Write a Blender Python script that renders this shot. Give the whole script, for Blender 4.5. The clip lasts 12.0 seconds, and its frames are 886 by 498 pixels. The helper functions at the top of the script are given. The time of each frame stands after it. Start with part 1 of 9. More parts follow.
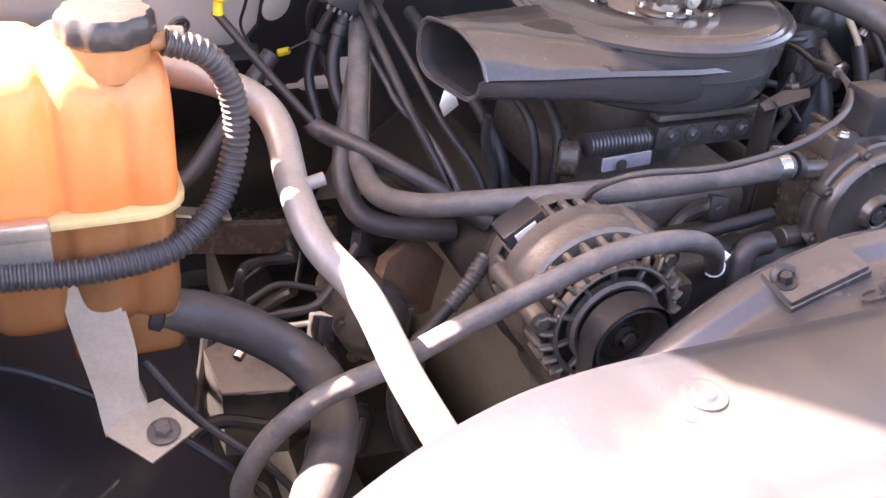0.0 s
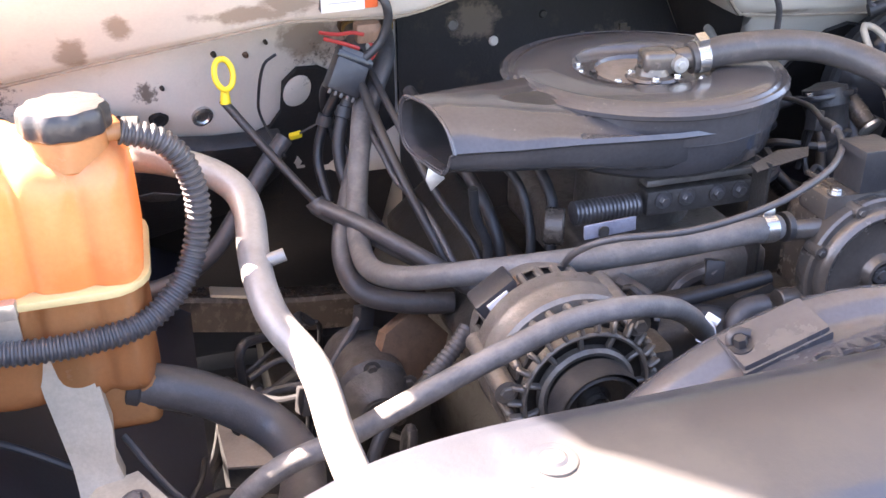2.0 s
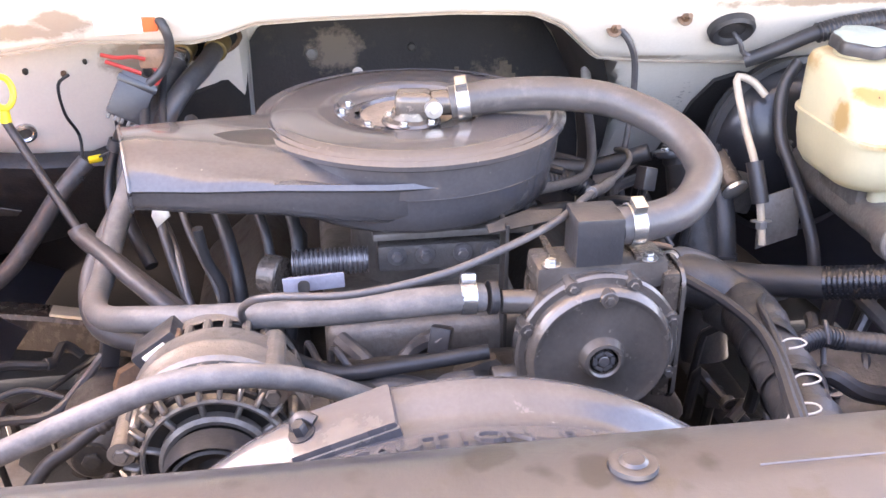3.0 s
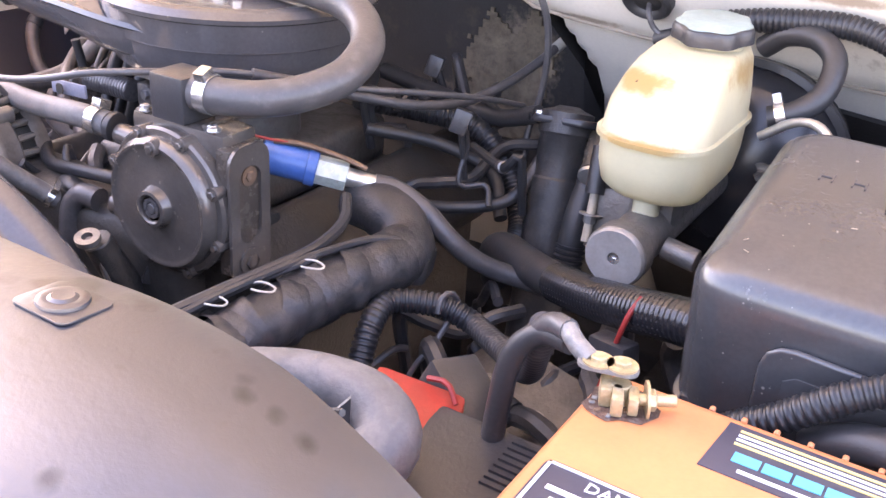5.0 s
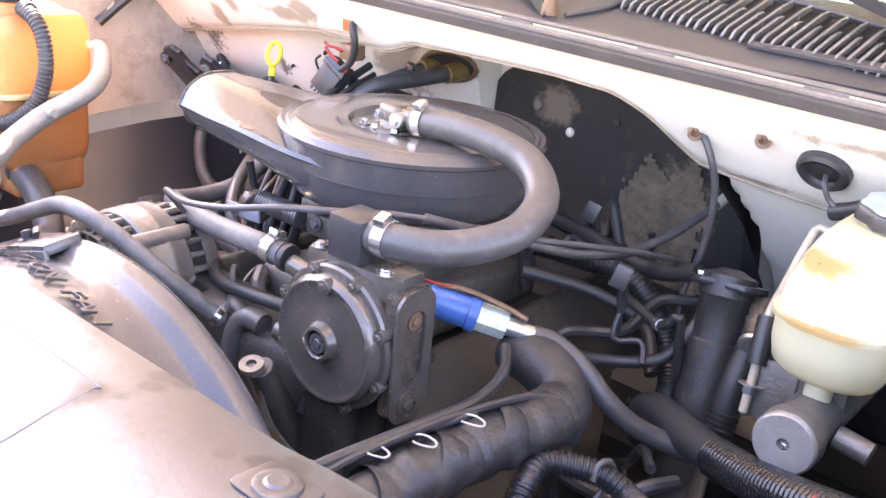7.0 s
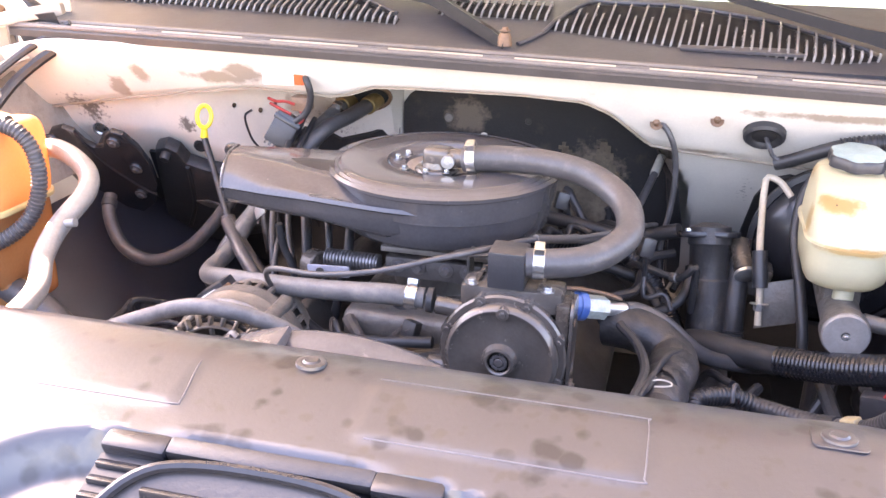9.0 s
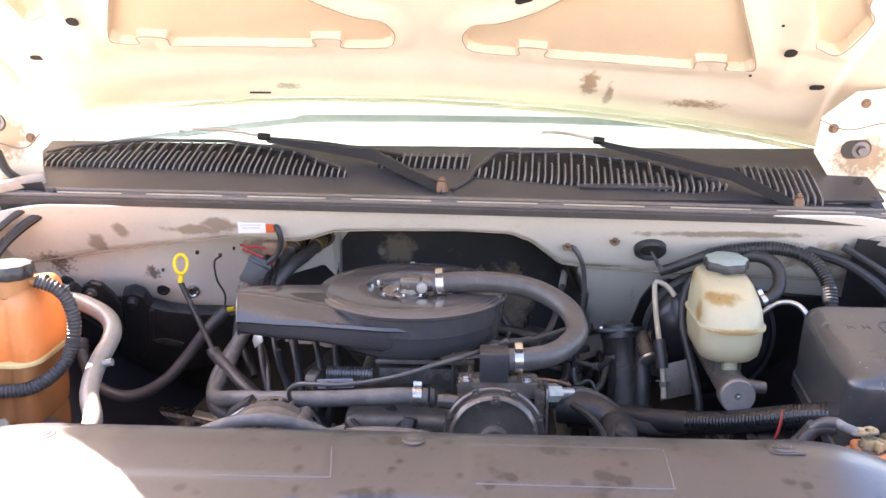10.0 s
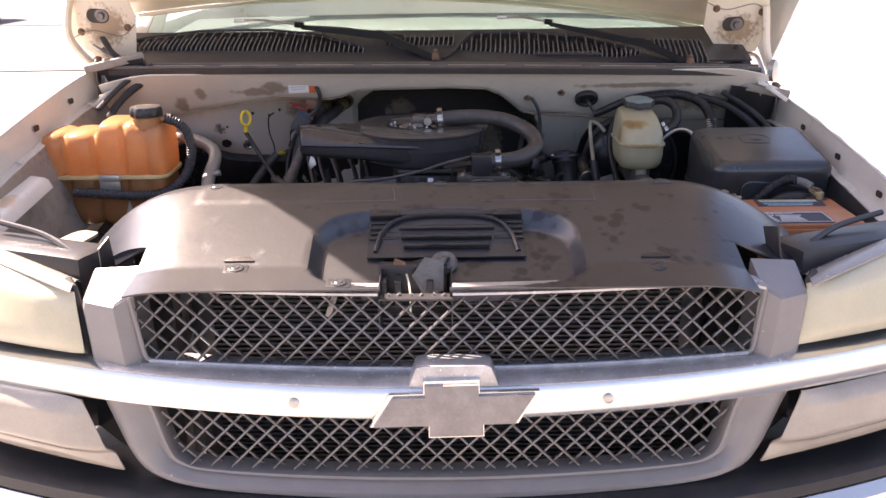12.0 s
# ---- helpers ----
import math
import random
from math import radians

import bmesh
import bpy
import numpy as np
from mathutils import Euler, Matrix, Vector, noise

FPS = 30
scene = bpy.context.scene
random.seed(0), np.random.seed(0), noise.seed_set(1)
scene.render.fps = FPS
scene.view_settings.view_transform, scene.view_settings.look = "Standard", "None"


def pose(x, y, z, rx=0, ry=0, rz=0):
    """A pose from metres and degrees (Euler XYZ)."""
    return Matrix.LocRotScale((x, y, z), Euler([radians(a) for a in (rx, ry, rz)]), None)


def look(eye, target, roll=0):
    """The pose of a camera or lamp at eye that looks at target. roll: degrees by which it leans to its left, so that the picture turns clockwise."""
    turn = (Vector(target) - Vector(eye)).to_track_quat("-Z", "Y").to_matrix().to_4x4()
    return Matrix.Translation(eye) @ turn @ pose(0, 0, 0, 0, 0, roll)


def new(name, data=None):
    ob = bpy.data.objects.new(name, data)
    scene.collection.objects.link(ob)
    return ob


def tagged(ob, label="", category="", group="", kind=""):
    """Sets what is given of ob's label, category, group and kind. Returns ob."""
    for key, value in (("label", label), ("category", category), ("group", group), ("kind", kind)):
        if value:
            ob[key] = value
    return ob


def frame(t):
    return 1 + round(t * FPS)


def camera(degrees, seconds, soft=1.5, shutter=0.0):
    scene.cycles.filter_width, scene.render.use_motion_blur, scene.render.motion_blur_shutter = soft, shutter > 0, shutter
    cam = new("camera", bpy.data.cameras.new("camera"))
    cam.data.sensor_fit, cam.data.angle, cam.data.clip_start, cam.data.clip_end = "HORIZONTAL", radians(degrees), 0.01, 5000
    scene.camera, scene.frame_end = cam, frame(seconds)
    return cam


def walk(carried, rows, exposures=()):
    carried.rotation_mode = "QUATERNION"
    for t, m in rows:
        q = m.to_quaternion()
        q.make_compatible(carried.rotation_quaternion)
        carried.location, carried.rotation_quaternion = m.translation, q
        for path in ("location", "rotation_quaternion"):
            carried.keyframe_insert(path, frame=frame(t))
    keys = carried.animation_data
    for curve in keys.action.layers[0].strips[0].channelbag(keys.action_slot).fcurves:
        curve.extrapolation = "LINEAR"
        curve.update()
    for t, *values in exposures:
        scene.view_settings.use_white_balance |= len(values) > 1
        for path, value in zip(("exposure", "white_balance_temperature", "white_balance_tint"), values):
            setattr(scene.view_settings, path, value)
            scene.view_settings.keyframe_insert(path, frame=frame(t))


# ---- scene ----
cam = camera(49.0, 12.0)
PATH = [
    (0.0, (-0.751, -0.257, 1.465), (-0.04, 1.295, 0.422), 4.9),
    (0.5, (-0.917, -0.219, 1.479), (0.012, 1.197, 0.415), 3.6),
    (1.0, (-0.941, -0.193, 1.476), (0.024, 1.208, 0.424), 3.2),
    (1.5, (-0.807, -0.247, 1.467), (0.071, 1.25, 0.473), 0.7),
    (2.0, (-0.61, -0.32, 1.471), (-0.117, 1.389, 0.558), -0.9),
    (2.5, (-0.402, -0.32, 1.46), (-0.039, 1.444, 0.59), -1.3),
    (3.0, (-0.156, -0.324, 1.456), (0.087, 1.461, 0.587), -0.2),
    (3.5, (0.157, -0.374, 1.45), (0.075, 1.43, 0.591), 0.5),
    (3.7, (0.265, -0.387, 1.446), (0.091, 1.419, 0.604), 1.9),
    (5.3, (0.916, -0.146, 1.376), (-0.147, 1.299, 0.491), 3.3),
    (5.5, (0.972, -0.128, 1.384), (-0.179, 1.256, 0.511), 3.1),
    (6.0, (1.014, -0.101, 1.391), (-0.325, 1.15, 0.589), 3.7),
    (6.5, (0.935, -0.137, 1.411), (-0.431, 1.121, 0.669), 4.0),
    (7.0, (0.75, -0.209, 1.429), (-0.396, 1.263, 0.709), 6.2),
    (7.2, (0.683, -0.239, 1.427), (-0.398, 1.286, 0.716), 5.4),
    (8.8, (0.362, -0.58, 1.52), (-0.146, 1.192, 0.746), 1.5),
    (9.0, (0.295, -0.621, 1.53), (-0.165, 1.182, 0.797), 1.1),
    (9.5, (0.147, -0.765, 1.574), (-0.069, 1.116, 0.931), -0.4),
    (10.0, (0.083, -0.979, 1.623), (-0.006, 0.959, 1.137), 0.3),
    (10.5, (0.065, -1.186, 1.627), (-0.019, 0.763, 1.184), 0.5),
    (11.0, (0.034, -1.368, 1.614), (-0.039, 0.575, 1.144), 0.3),
    (11.5, (-0.005, -1.575, 1.604), (-0.04, 0.347, 1.053), -0.3),
    (12.0, (-0.001, -1.781, 1.595), (0.004, 0.121, 0.976), -0.6),
]
walk(cam, [(t, look(eye, target, roll)) for t, eye, target, roll in PATH],
     [(0.0, 4.25, 7700, 33), (0.5, 3.5, 7100, 28), (1.0, 3.4, 7000, 27), (1.5, 3.65, 7300, 29), (2.0, 4.4, 7100, 24), (2.5, 5.0, 7300, 25), (3.0, 5.2, 7700, 29), (3.5, 5.3, 7600, 29), (5.5, 4.85, 7900, 34), (6.5, 4.8, 7600, 31), (7.0, 5.1, 7500, 30), (9.0, 4.95, 7700, 31), (9.5, 4.85, 7400, 27), (10.0, 4.0, 7300, 26), (10.5, 3.4, 7100, 25), (11.0, 3.12, 7200, 26), (11.5, 2.82, 7200, 26), (12.0, 2.36, 7300, 28)])

# ---- world and sun ----
SUN = Vector((-0.55, 0.385, 0.78)).normalized()
world = bpy.data.worlds.new("sky_world")
scene.world = world
world.use_nodes = True
wn = world.node_tree
sky = wn.nodes.new("ShaderNodeTexSky")
sky.sky_type, sky.sun_disc = "NISHITA", False
sky.sun_elevation = math.asin(SUN.z)
sky.sun_rotation = math.atan2(SUN.x, SUN.y)
sky.dust_density = 2.0
wn.links.new(sky.outputs[0], wn.nodes["Background"].inputs[0])
wn.nodes["Background"].inputs[1].default_value = 0.07
sun = new("sun", bpy.data.lights.new("sun", "SUN"))
sun.data.energy, sun.data.angle, sun.data.color = 5.0, radians(0.6), (1.0, 0.93, 0.82)
sun.matrix_world = look(SUN * 30, (0, 0, 0))

# ---- materials ----
def mat(name, col, rough=0.5, metal=0.0, dirt=0.0, dirt_col=(0.25, 0.21, 0.17), scale=14.0, vary=0.18, bump=0.15, fine=220.0,
        coat=0.0, sss=0.0, trans=0.0, spec=0.5, island=0.0):
    """A worn surface: base colour mottled at two scales, patches of dust or stain, uneven gloss and a fine relief."""
    m = bpy.data.materials.new(name)
    m.use_nodes = True
    nt = m.node_tree
    nodes, link = nt.nodes, nt.links.new
    p = nodes["Principled BSDF"]
    pos = nodes.new("ShaderNodeNewGeometry").outputs["Position"]

    def noisy(s, detail, rgh=0.6):
        n = nodes.new("ShaderNodeTexNoise")
        n.inputs["Scale"].default_value, n.inputs["Detail"].default_value, n.inputs["Roughness"].default_value = s, detail, rgh
        link(pos, n.inputs["Vector"])
        return n.outputs["Fac"]

    def ramp(fac, a, b):
        r = nodes.new("ShaderNodeMapRange")
        r.inputs["From Min"].default_value, r.inputs["From Max"].default_value = a, b
        link(fac, r.inputs["Value"])
        return r.outputs["Result"]

    def mix(fac, a, b, kind="MIX"):
        n = nodes.new("ShaderNodeMix")
        n.data_type, n.blend_type = "RGBA", kind
        for sock, v in ((n.inputs[0], fac), (n.inputs[6], a), (n.inputs[7], b)):
            if hasattr(v, "is_linked"):
                link(v, sock)
            else:
                sock.default_value = (*v, 1) if isinstance(v, tuple) else v
        return n.outputs[2]

    big, small = noisy(scale, 5), noisy(fine, 3)
    dark = tuple(c * (1 - vary) for c in col)
    light = tuple(min(1, c * (1 + vary)) for c in col)
    c = mix(ramp(big, 0.3, 0.7), dark, light)
    c = mix(ramp(small, 0.35, 0.65), mix(vary * 0.6, c, (0, 0, 0)), c)
    rough_out = None
    if dirt > 0:
        spots = noisy(scale * 2.3, 8, 0.7)
        lo = 0.72 - 0.5 * dirt
        mask = ramp(spots, lo, lo + 0.22)
        half = nodes.new("ShaderNodeMath")
        half.operation = "MULTIPLY"
        link(mask, half.inputs[0])
        half.inputs[1].default_value = min(0.9, 0.35 + dirt * 0.6)
        c = mix(half.outputs[0], c, dirt_col)
        rr = nodes.new("ShaderNodeMapRange")
        link(half.outputs[0], rr.inputs["Value"])
        rr.inputs["To Min"].default_value, rr.inputs["To Max"].default_value = rough * 0.82, min(1, rough + 0.32)
        rough_out = rr.outputs["Result"]
    if island:
        info = nodes.new("ShaderNodeObjectInfo").outputs["Random"]
        c = mix(ramp(info, 0, 1), mix(island, c, (0, 0, 0)), c)
    link(c, p.inputs["Base Color"])
    if rough_out is None:
        rr = nodes.new("ShaderNodeMapRange")
        link(big, rr.inputs["Value"])
        rr.inputs["From Min"].default_value, rr.inputs["From Max"].default_value = 0.3, 0.7
        rr.inputs["To Min"].default_value, rr.inputs["To Max"].default_value = max(0.02, rough * 0.85), min(1, rough * 1.15)
        rough_out = rr.outputs["Result"]
    link(rough_out, p.inputs["Roughness"])
    p.inputs["Metallic"].default_value = metal
    p.inputs["Specular IOR Level"].default_value = spec
    p.inputs["Coat Weight"].default_value = coat
    p.inputs["Transmission Weight"].default_value = trans
    if sss:
        p.inputs["Subsurface Weight"].default_value = sss
        p.inputs["Subsurface Radius"].default_value = (0.03, 0.015, 0.006)
        p.inputs["Subsurface Scale"].default_value = 1.0
    if bump:
        b = nodes.new("ShaderNodeBump")
        b.inputs["Strength"].default_value, b.inputs["Distance"].default_value = bump, 0.002
        link(small, b.inputs["Height"])
        if dirt > 0.18:
            lump = nodes.new("ShaderNodeBump")
            lump.inputs["Strength"].default_value, lump.inputs["Distance"].default_value = 0.35 * dirt, 0.006
            link(spots, lump.inputs["Height"])
            link(lump.outputs[0], b.inputs["Normal"])
        link(b.outputs[0], p.inputs["Normal"])
    return m


WHITE = mat("white_paint", (0.74, 0.70, 0.64), 0.38, dirt=0.22, dirt_col=(0.30, 0.22, 0.15), scale=7, vary=0.07, bump=0.05, coat=0.2)
WHITE_CLEAN = mat("white_body_paint", (0.78, 0.76, 0.72), 0.3, vary=0.04, bump=0.03, coat=0.4, scale=4)
CREAM = mat("hood_inner_paint", (0.80, 0.70, 0.55), 0.42, dirt=0.08, dirt_col=(0.35, 0.26, 0.17), scale=6, vary=0.06, bump=0.05)
BLACK = mat("black_plastic", (0.035, 0.034, 0.036), 0.42, dirt=0.25, dirt_col=(0.11, 0.095, 0.085), scale=16, bump=0.2)
BLACK_GLOSS = mat("black_gloss_plastic", (0.022, 0.022, 0.025), 0.28, dirt=0.12, dirt_col=(0.12, 0.105, 0.095), scale=18, bump=0.08)
FUSE = mat("fuse_lid_plastic", (0.050, 0.051, 0.054), 0.30, dirt=0.2, dirt_col=(0.060, 0.057, 0.053), scale=7, bump=0.05, spec=0.75)
TORN = mat("torn_fibre", (0.17, 0.135, 0.095), 0.9, dirt=0.5, dirt_col=(0.05, 0.042, 0.036), scale=26, vary=0.3, bump=0.8, fine=120)
PAD = mat("black_insulation", (0.022, 0.02, 0.02), 0.85, dirt=0.3, dirt_col=(0.11, 0.085, 0.06), scale=9, bump=0.5)
RUBBER = mat("dusty_rubber", (0.068, 0.063, 0.063), 0.46, dirt=0.38, dirt_col=(0.15, 0.135, 0.125), scale=22, bump=0.15)
RUBBER_DARK = mat("dark_rubber", (0.03, 0.029, 0.03), 0.55, dirt=0.25, dirt_col=(0.10, 0.09, 0.08), scale=24, bump=0.15)
LOOM = mat("grey_convoluted_tube", (0.055, 0.053, 0.057), 0.42, dirt=0.2, dirt_col=(0.18, 0.16, 0.15), scale=26, bump=0.1)
LOOM_GLOSS = mat("shiny_black_convoluted_tube", (0.014, 0.014, 0.016), 0.30, dirt=0.06, dirt_col=(0.07, 0.065, 0.06), scale=26, bump=0.05)
LOOM_DUSTY = mat("dusty_convoluted_tube", (0.04, 0.038, 0.039), 0.5, dirt=0.35, dirt_col=(0.12, 0.11, 0.10), scale=26, bump=0.1)
LOOM_BLACK = mat("black_convoluted_tube", (0.02, 0.02, 0.022), 0.45, dirt=0.15, dirt_col=(0.09, 0.08, 0.07), scale=26, bump=0.1)
COVER = mat("grey_cover_plastic", (0.023, 0.025, 0.033), 0.37, dirt=0.30, dirt_col=(0.022, 0.022, 0.028), scale=9, vary=0.12, bump=0.05, spec=0.88, coat=0.05)
AIRBOX = mat("airbox_plastic", (0.070, 0.066, 0.069), 0.28, coat=0.35, dirt=0.17, dirt_col=(0.12, 0.105, 0.095), scale=7, bump=0.05)
DUSTED = mat("dust_brown_film", (0.20, 0.17, 0.145), 0.7, dirt=0.4, dirt_col=(0.11, 0.095, 0.085), scale=30, bump=0.2)
SHROUD = mat("shroud_plastic", (0.080, 0.077, 0.082), 0.30, coat=0.3, dirt=0.27, dirt_col=(0.15, 0.132, 0.118), scale=7, bump=0.07)
ORANGE = mat("amber_tank_plastic", (0.50, 0.265, 0.12), 0.24, dirt=0.28, dirt_col=(0.38, 0.18, 0.065), scale=7, vary=0.16, bump=0.06)
YELLOW = mat("yellowed_tank_plastic", (0.58, 0.535, 0.37), 0.4, dirt=0.22, dirt_col=(0.5, 0.36, 0.16), scale=12, vary=0.08, bump=0.06)
BATTERY = mat("battery_case", (0.60, 0.225, 0.095), 0.4, dirt=0.15, dirt_col=(0.45, 0.17, 0.06), scale=16, vary=0.08, bump=0.06)
REGULATOR = mat("painted_cast_metal", (0.122, 0.105, 0.092), 0.27, coat=0.25, metal=0.38, dirt=0.30, dirt_col=(0.19, 0.15, 0.12), scale=26, bump=0.22)
DIRTY_ALU = mat("dirty_cast_aluminium", (0.17, 0.155, 0.14), 0.48, metal=0.45, dirt=0.45, dirt_col=(0.10, 0.085, 0.07), scale=22, bump=0.4)
ALU = mat("aluminium", (0.55, 0.54, 0.52), 0.4, metal=0.8, dirt=0.15, dirt_col=(0.3, 0.27, 0.23), scale=25, bump=0.1)
PIPE = mat("oxidised_pipe", (0.27, 0.255, 0.24), 0.48, metal=0.3, dirt=0.3, dirt_col=(0.24, 0.21, 0.18), scale=20, bump=0.12)
STEEL = mat("zinc_steel", (0.55, 0.54, 0.52), 0.32, metal=0.9, dirt=0.1, scale=40, bump=0.08)
BRASS = mat("corroded_brass", (0.50, 0.39, 0.22), 0.5, metal=0.5, dirt=0.45, dirt_col=(0.60, 0.55, 0.44), scale=60, bump=0.35)
OLD_BRASS = mat("brown_brass", (0.34, 0.24, 0.10), 0.45, metal=0.6, dirt=0.4, dirt_col=(0.16, 0.10, 0.05), scale=50, bump=0.25)
RUST = mat("rusty_steel", (0.20, 0.12, 0.075), 0.7, metal=0.3, dirt=0.4, dirt_col=(0.10, 0.075, 0.06), scale=30, bump=0.4)
GREASE = mat("greasy_iron", (0.042, 0.038, 0.034), 0.6, metal=0.2, dirt=0.45, dirt_col=(0.082, 0.068, 0.054), scale=18, bump=0.5)
CHROME = mat("worn_chrome", (0.86, 0.83, 0.78), 0.24, metal=0.85, dirt=0.12, dirt_col=(0.5, 0.48, 0.45), scale=9, vary=0.04, bump=0.02)
GRILLE = mat("grille_grey_plastic", (0.25, 0.232, 0.225), 0.42, dirt=0.10, dirt_col=(0.30, 0.275, 0.26), vary=0.06, scale=20, bump=0.06)
BAR = mat("grille_mesh_plastic", (0.19, 0.182, 0.182), 0.24, metal=0.4, dirt=0.2, dirt_col=(0.40, 0.37, 0.34), scale=40, bump=0.06)
EMBLEM = mat("emblem_grey", (0.31, 0.275, 0.25), 0.45, dirt=0.2, dirt_col=(0.33, 0.29, 0.26), scale=30, bump=0.1)
YELLOW_HANDLE = mat("yellow_plastic", (0.85, 0.62, 0.03), 0.35, vary=0.08, bump=0.03)
BLUE = mat("blue_plastic", (0.045, 0.13, 0.38), 0.36, dirt=0.3, dirt_col=(0.06, 0.10, 0.2), scale=30, bump=0.05)
RED = mat("red_plastic", (0.36, 0.034, 0.024), 0.45, dirt=0.3, dirt_col=(0.2, 0.05, 0.035), scale=24, bump=0.1)
RED_TAG = mat("red_module_plastic", (0.70, 0.13, 0.04), 0.4, vary=0.08, bump=0.03)
PAPER = mat("white_label", (0.74, 0.72, 0.70), 0.5, vary=0.04, bump=0.02)
INK = mat("label_ink", (0.04, 0.04, 0.06), 0.5, vary=0.1, bump=0)
SCREEN_GREY = mat("faded_print", (0.36, 0.35, 0.38), 0.5, vary=0.1, bump=0)
INK_BLUE = mat("label_cyan_ink", (0.05, 0.42, 0.62), 0.45, vary=0.1, bump=0)
INK_GOLD = mat("label_gold_ink", (0.75, 0.58, 0.22), 0.45, vary=0.1, bump=0)
WIRE_RED = mat("red_wire", (0.30, 0.025, 0.02), 0.5, bump=0)
WIRE_WHITE = mat("white_tie", (0.42, 0.40, 0.35), 0.5, bump=0)
LENS = mat("hazed_lamp_lens", (0.60, 0.54, 0.38), 0.24, dirt=0.2, dirt_col=(0.42, 0.36, 0.24), scale=8, vary=0.08, bump=0.03, coat=0.5)
RADIATOR = mat("radiator_core", (0.095, 0.088, 0.085), 0.6, metal=0.3, dirt=0.3, dirt_col=(0.19, 0.165, 0.145), scale=20, bump=0.3)
COWL = mat("cowl_plastic", (0.048, 0.048, 0.054), 0.42, dirt=0.3, dirt_col=(0.15, 0.135, 0.125), scale=10, bump=0.12)
# Dark brown seal base; shadow between the beads is part of this colour.
SEAL_DARK = mat("seal_groove_shade", (0.045, 0.040, 0.037), 0.6, dirt=0.35, dirt_col=(0.11, 0.088, 0.070), scale=18, bump=0.2)
SEAL = mat("weathered_seal", (0.13, 0.115, 0.105), 0.6, dirt=0.4, dirt_col=(0.24, 0.19, 0.15), scale=14, bump=0.2)
ROAD = mat("pale_concrete", (0.25, 0.24, 0.23), 0.85, dirt=0.3, dirt_col=(0.25, 0.235, 0.22), scale=1.2, vary=0.12, bump=0.4, fine=60)
DARK_CAR = mat("dark_car_paint", (0.06, 0.06, 0.08), 0.3, vary=0.1, bump=0.0, coat=0.6)
DASH = mat("dash_grey", (0.036, 0.056, 0.052), 0.7, scale=5, bump=0.1)
GLASS = bpy.data.materials.new("windscreen_glass")
GLASS.use_nodes = True
gp = GLASS.node_tree.nodes["Principled BSDF"]
gp.inputs["Base Color"].default_value = (0.80, 0.93, 0.88, 1)
gp.inputs["Roughness"].default_value, gp.inputs["Transmission Weight"].default_value, gp.inputs["IOR"].default_value = 0.03, 1.0, 1.5

# Paler than the cowl: the louvres' lit edges are put into this colour.
LOUVRE = mat("lit_louvre_plastic", (0.15, 0.145, 0.145), 0.3, dirt=0.25, dirt_col=(0.28, 0.26, 0.24), scale=20, bump=0.08)
# Near-black colour that paints the shade inside slots, holes and recesses.
OPENING_SHADE = mat("opening_shade", (0.012, 0.011, 0.011), 0.8, scale=20, bump=0.0)
WIPER = mat("black_wiper_paint", (0.010, 0.010, 0.011), 0.6, dirt=0.08, dirt_col=(0.03, 0.028, 0.026), scale=20, bump=0.05, spec=0.2)
DARK_STEEL = mat("oily_steel", (0.20, 0.19, 0.19), 0.38, metal=0.7, dirt=0.4, dirt_col=(0.07, 0.06, 0.055), scale=40, bump=0.2)
TAG_BLUE = mat("pale_blue_plate", (0.34, 0.34, 0.40), 0.4, metal=0.3, dirt=0.3, dirt_col=(0.2, 0.19, 0.19), scale=40, bump=0.1)
APRON = mat("dusty_apron_paint", (0.34, 0.30, 0.26), 0.5, dirt=0.45, dirt_col=(0.14, 0.11, 0.085), scale=8, vary=0.15, bump=0.1)
FIREWALL = mat("firewall_paint", (0.76, 0.71, 0.63), 0.38, dirt=0.24, dirt_col=(0.34, 0.25, 0.17), scale=6, vary=0.07, bump=0.05, coat=0.15)

DARK_ALU = mat("grimy_cast_metal", (0.10, 0.09, 0.082), 0.5, metal=0.35, dirt=0.5, dirt_col=(0.055, 0.048, 0.042), scale=20, bump=0.4)
ASPHALT = mat("grey_asphalt", (0.075, 0.072, 0.075), 0.85, dirt=0.2, dirt_col=(0.13, 0.12, 0.11), scale=0.8, vary=0.2, bump=0.3, fine=40)
COVER_LINE = mat("pale_cover_line", (0.11, 0.105, 0.11), 0.4, dirt=0.2, dirt_col=(0.10, 0.09, 0.09), scale=30, bump=0.05)
LINER = mat("wheel_liner_plastic", (0.032, 0.032, 0.040), 0.42, dirt=0.2, dirt_col=(0.07, 0.065, 0.065), scale=6, bump=0.06, coat=0.3, spec=0.9)
STRAP = mat("dusty_cream_paint", (0.46, 0.40, 0.31), 0.5, dirt=0.3, dirt_col=(0.28, 0.22, 0.16), scale=14, bump=0.1)
# Brown for thin lines; paints the shadow at the firewall lip and hood fields.
SEAM = mat("brown_edge_line", (0.34, 0.28, 0.22), 0.6, dirt=0.4, dirt_col=(0.2, 0.15, 0.11), scale=20, bump=0.1)
GREASY_CAST = mat("greasy_brown_casting", (0.085, 0.068, 0.055), 0.3, metal=0.2, dirt=0.4, dirt_col=(0.15, 0.12, 0.09), scale=28, bump=0.35)
ALT_ALU = mat("weathered_aluminium", (0.20, 0.18, 0.16), 0.42, metal=0.4, dirt=0.4, dirt_col=(0.10, 0.085, 0.07), scale=30, bump=0.3)
CRUST = mat("corroded_lead", (0.20, 0.19, 0.18), 0.6, metal=0.2, dirt=0.42, dirt_col=(0.42, 0.39, 0.33), scale=50, bump=0.5)
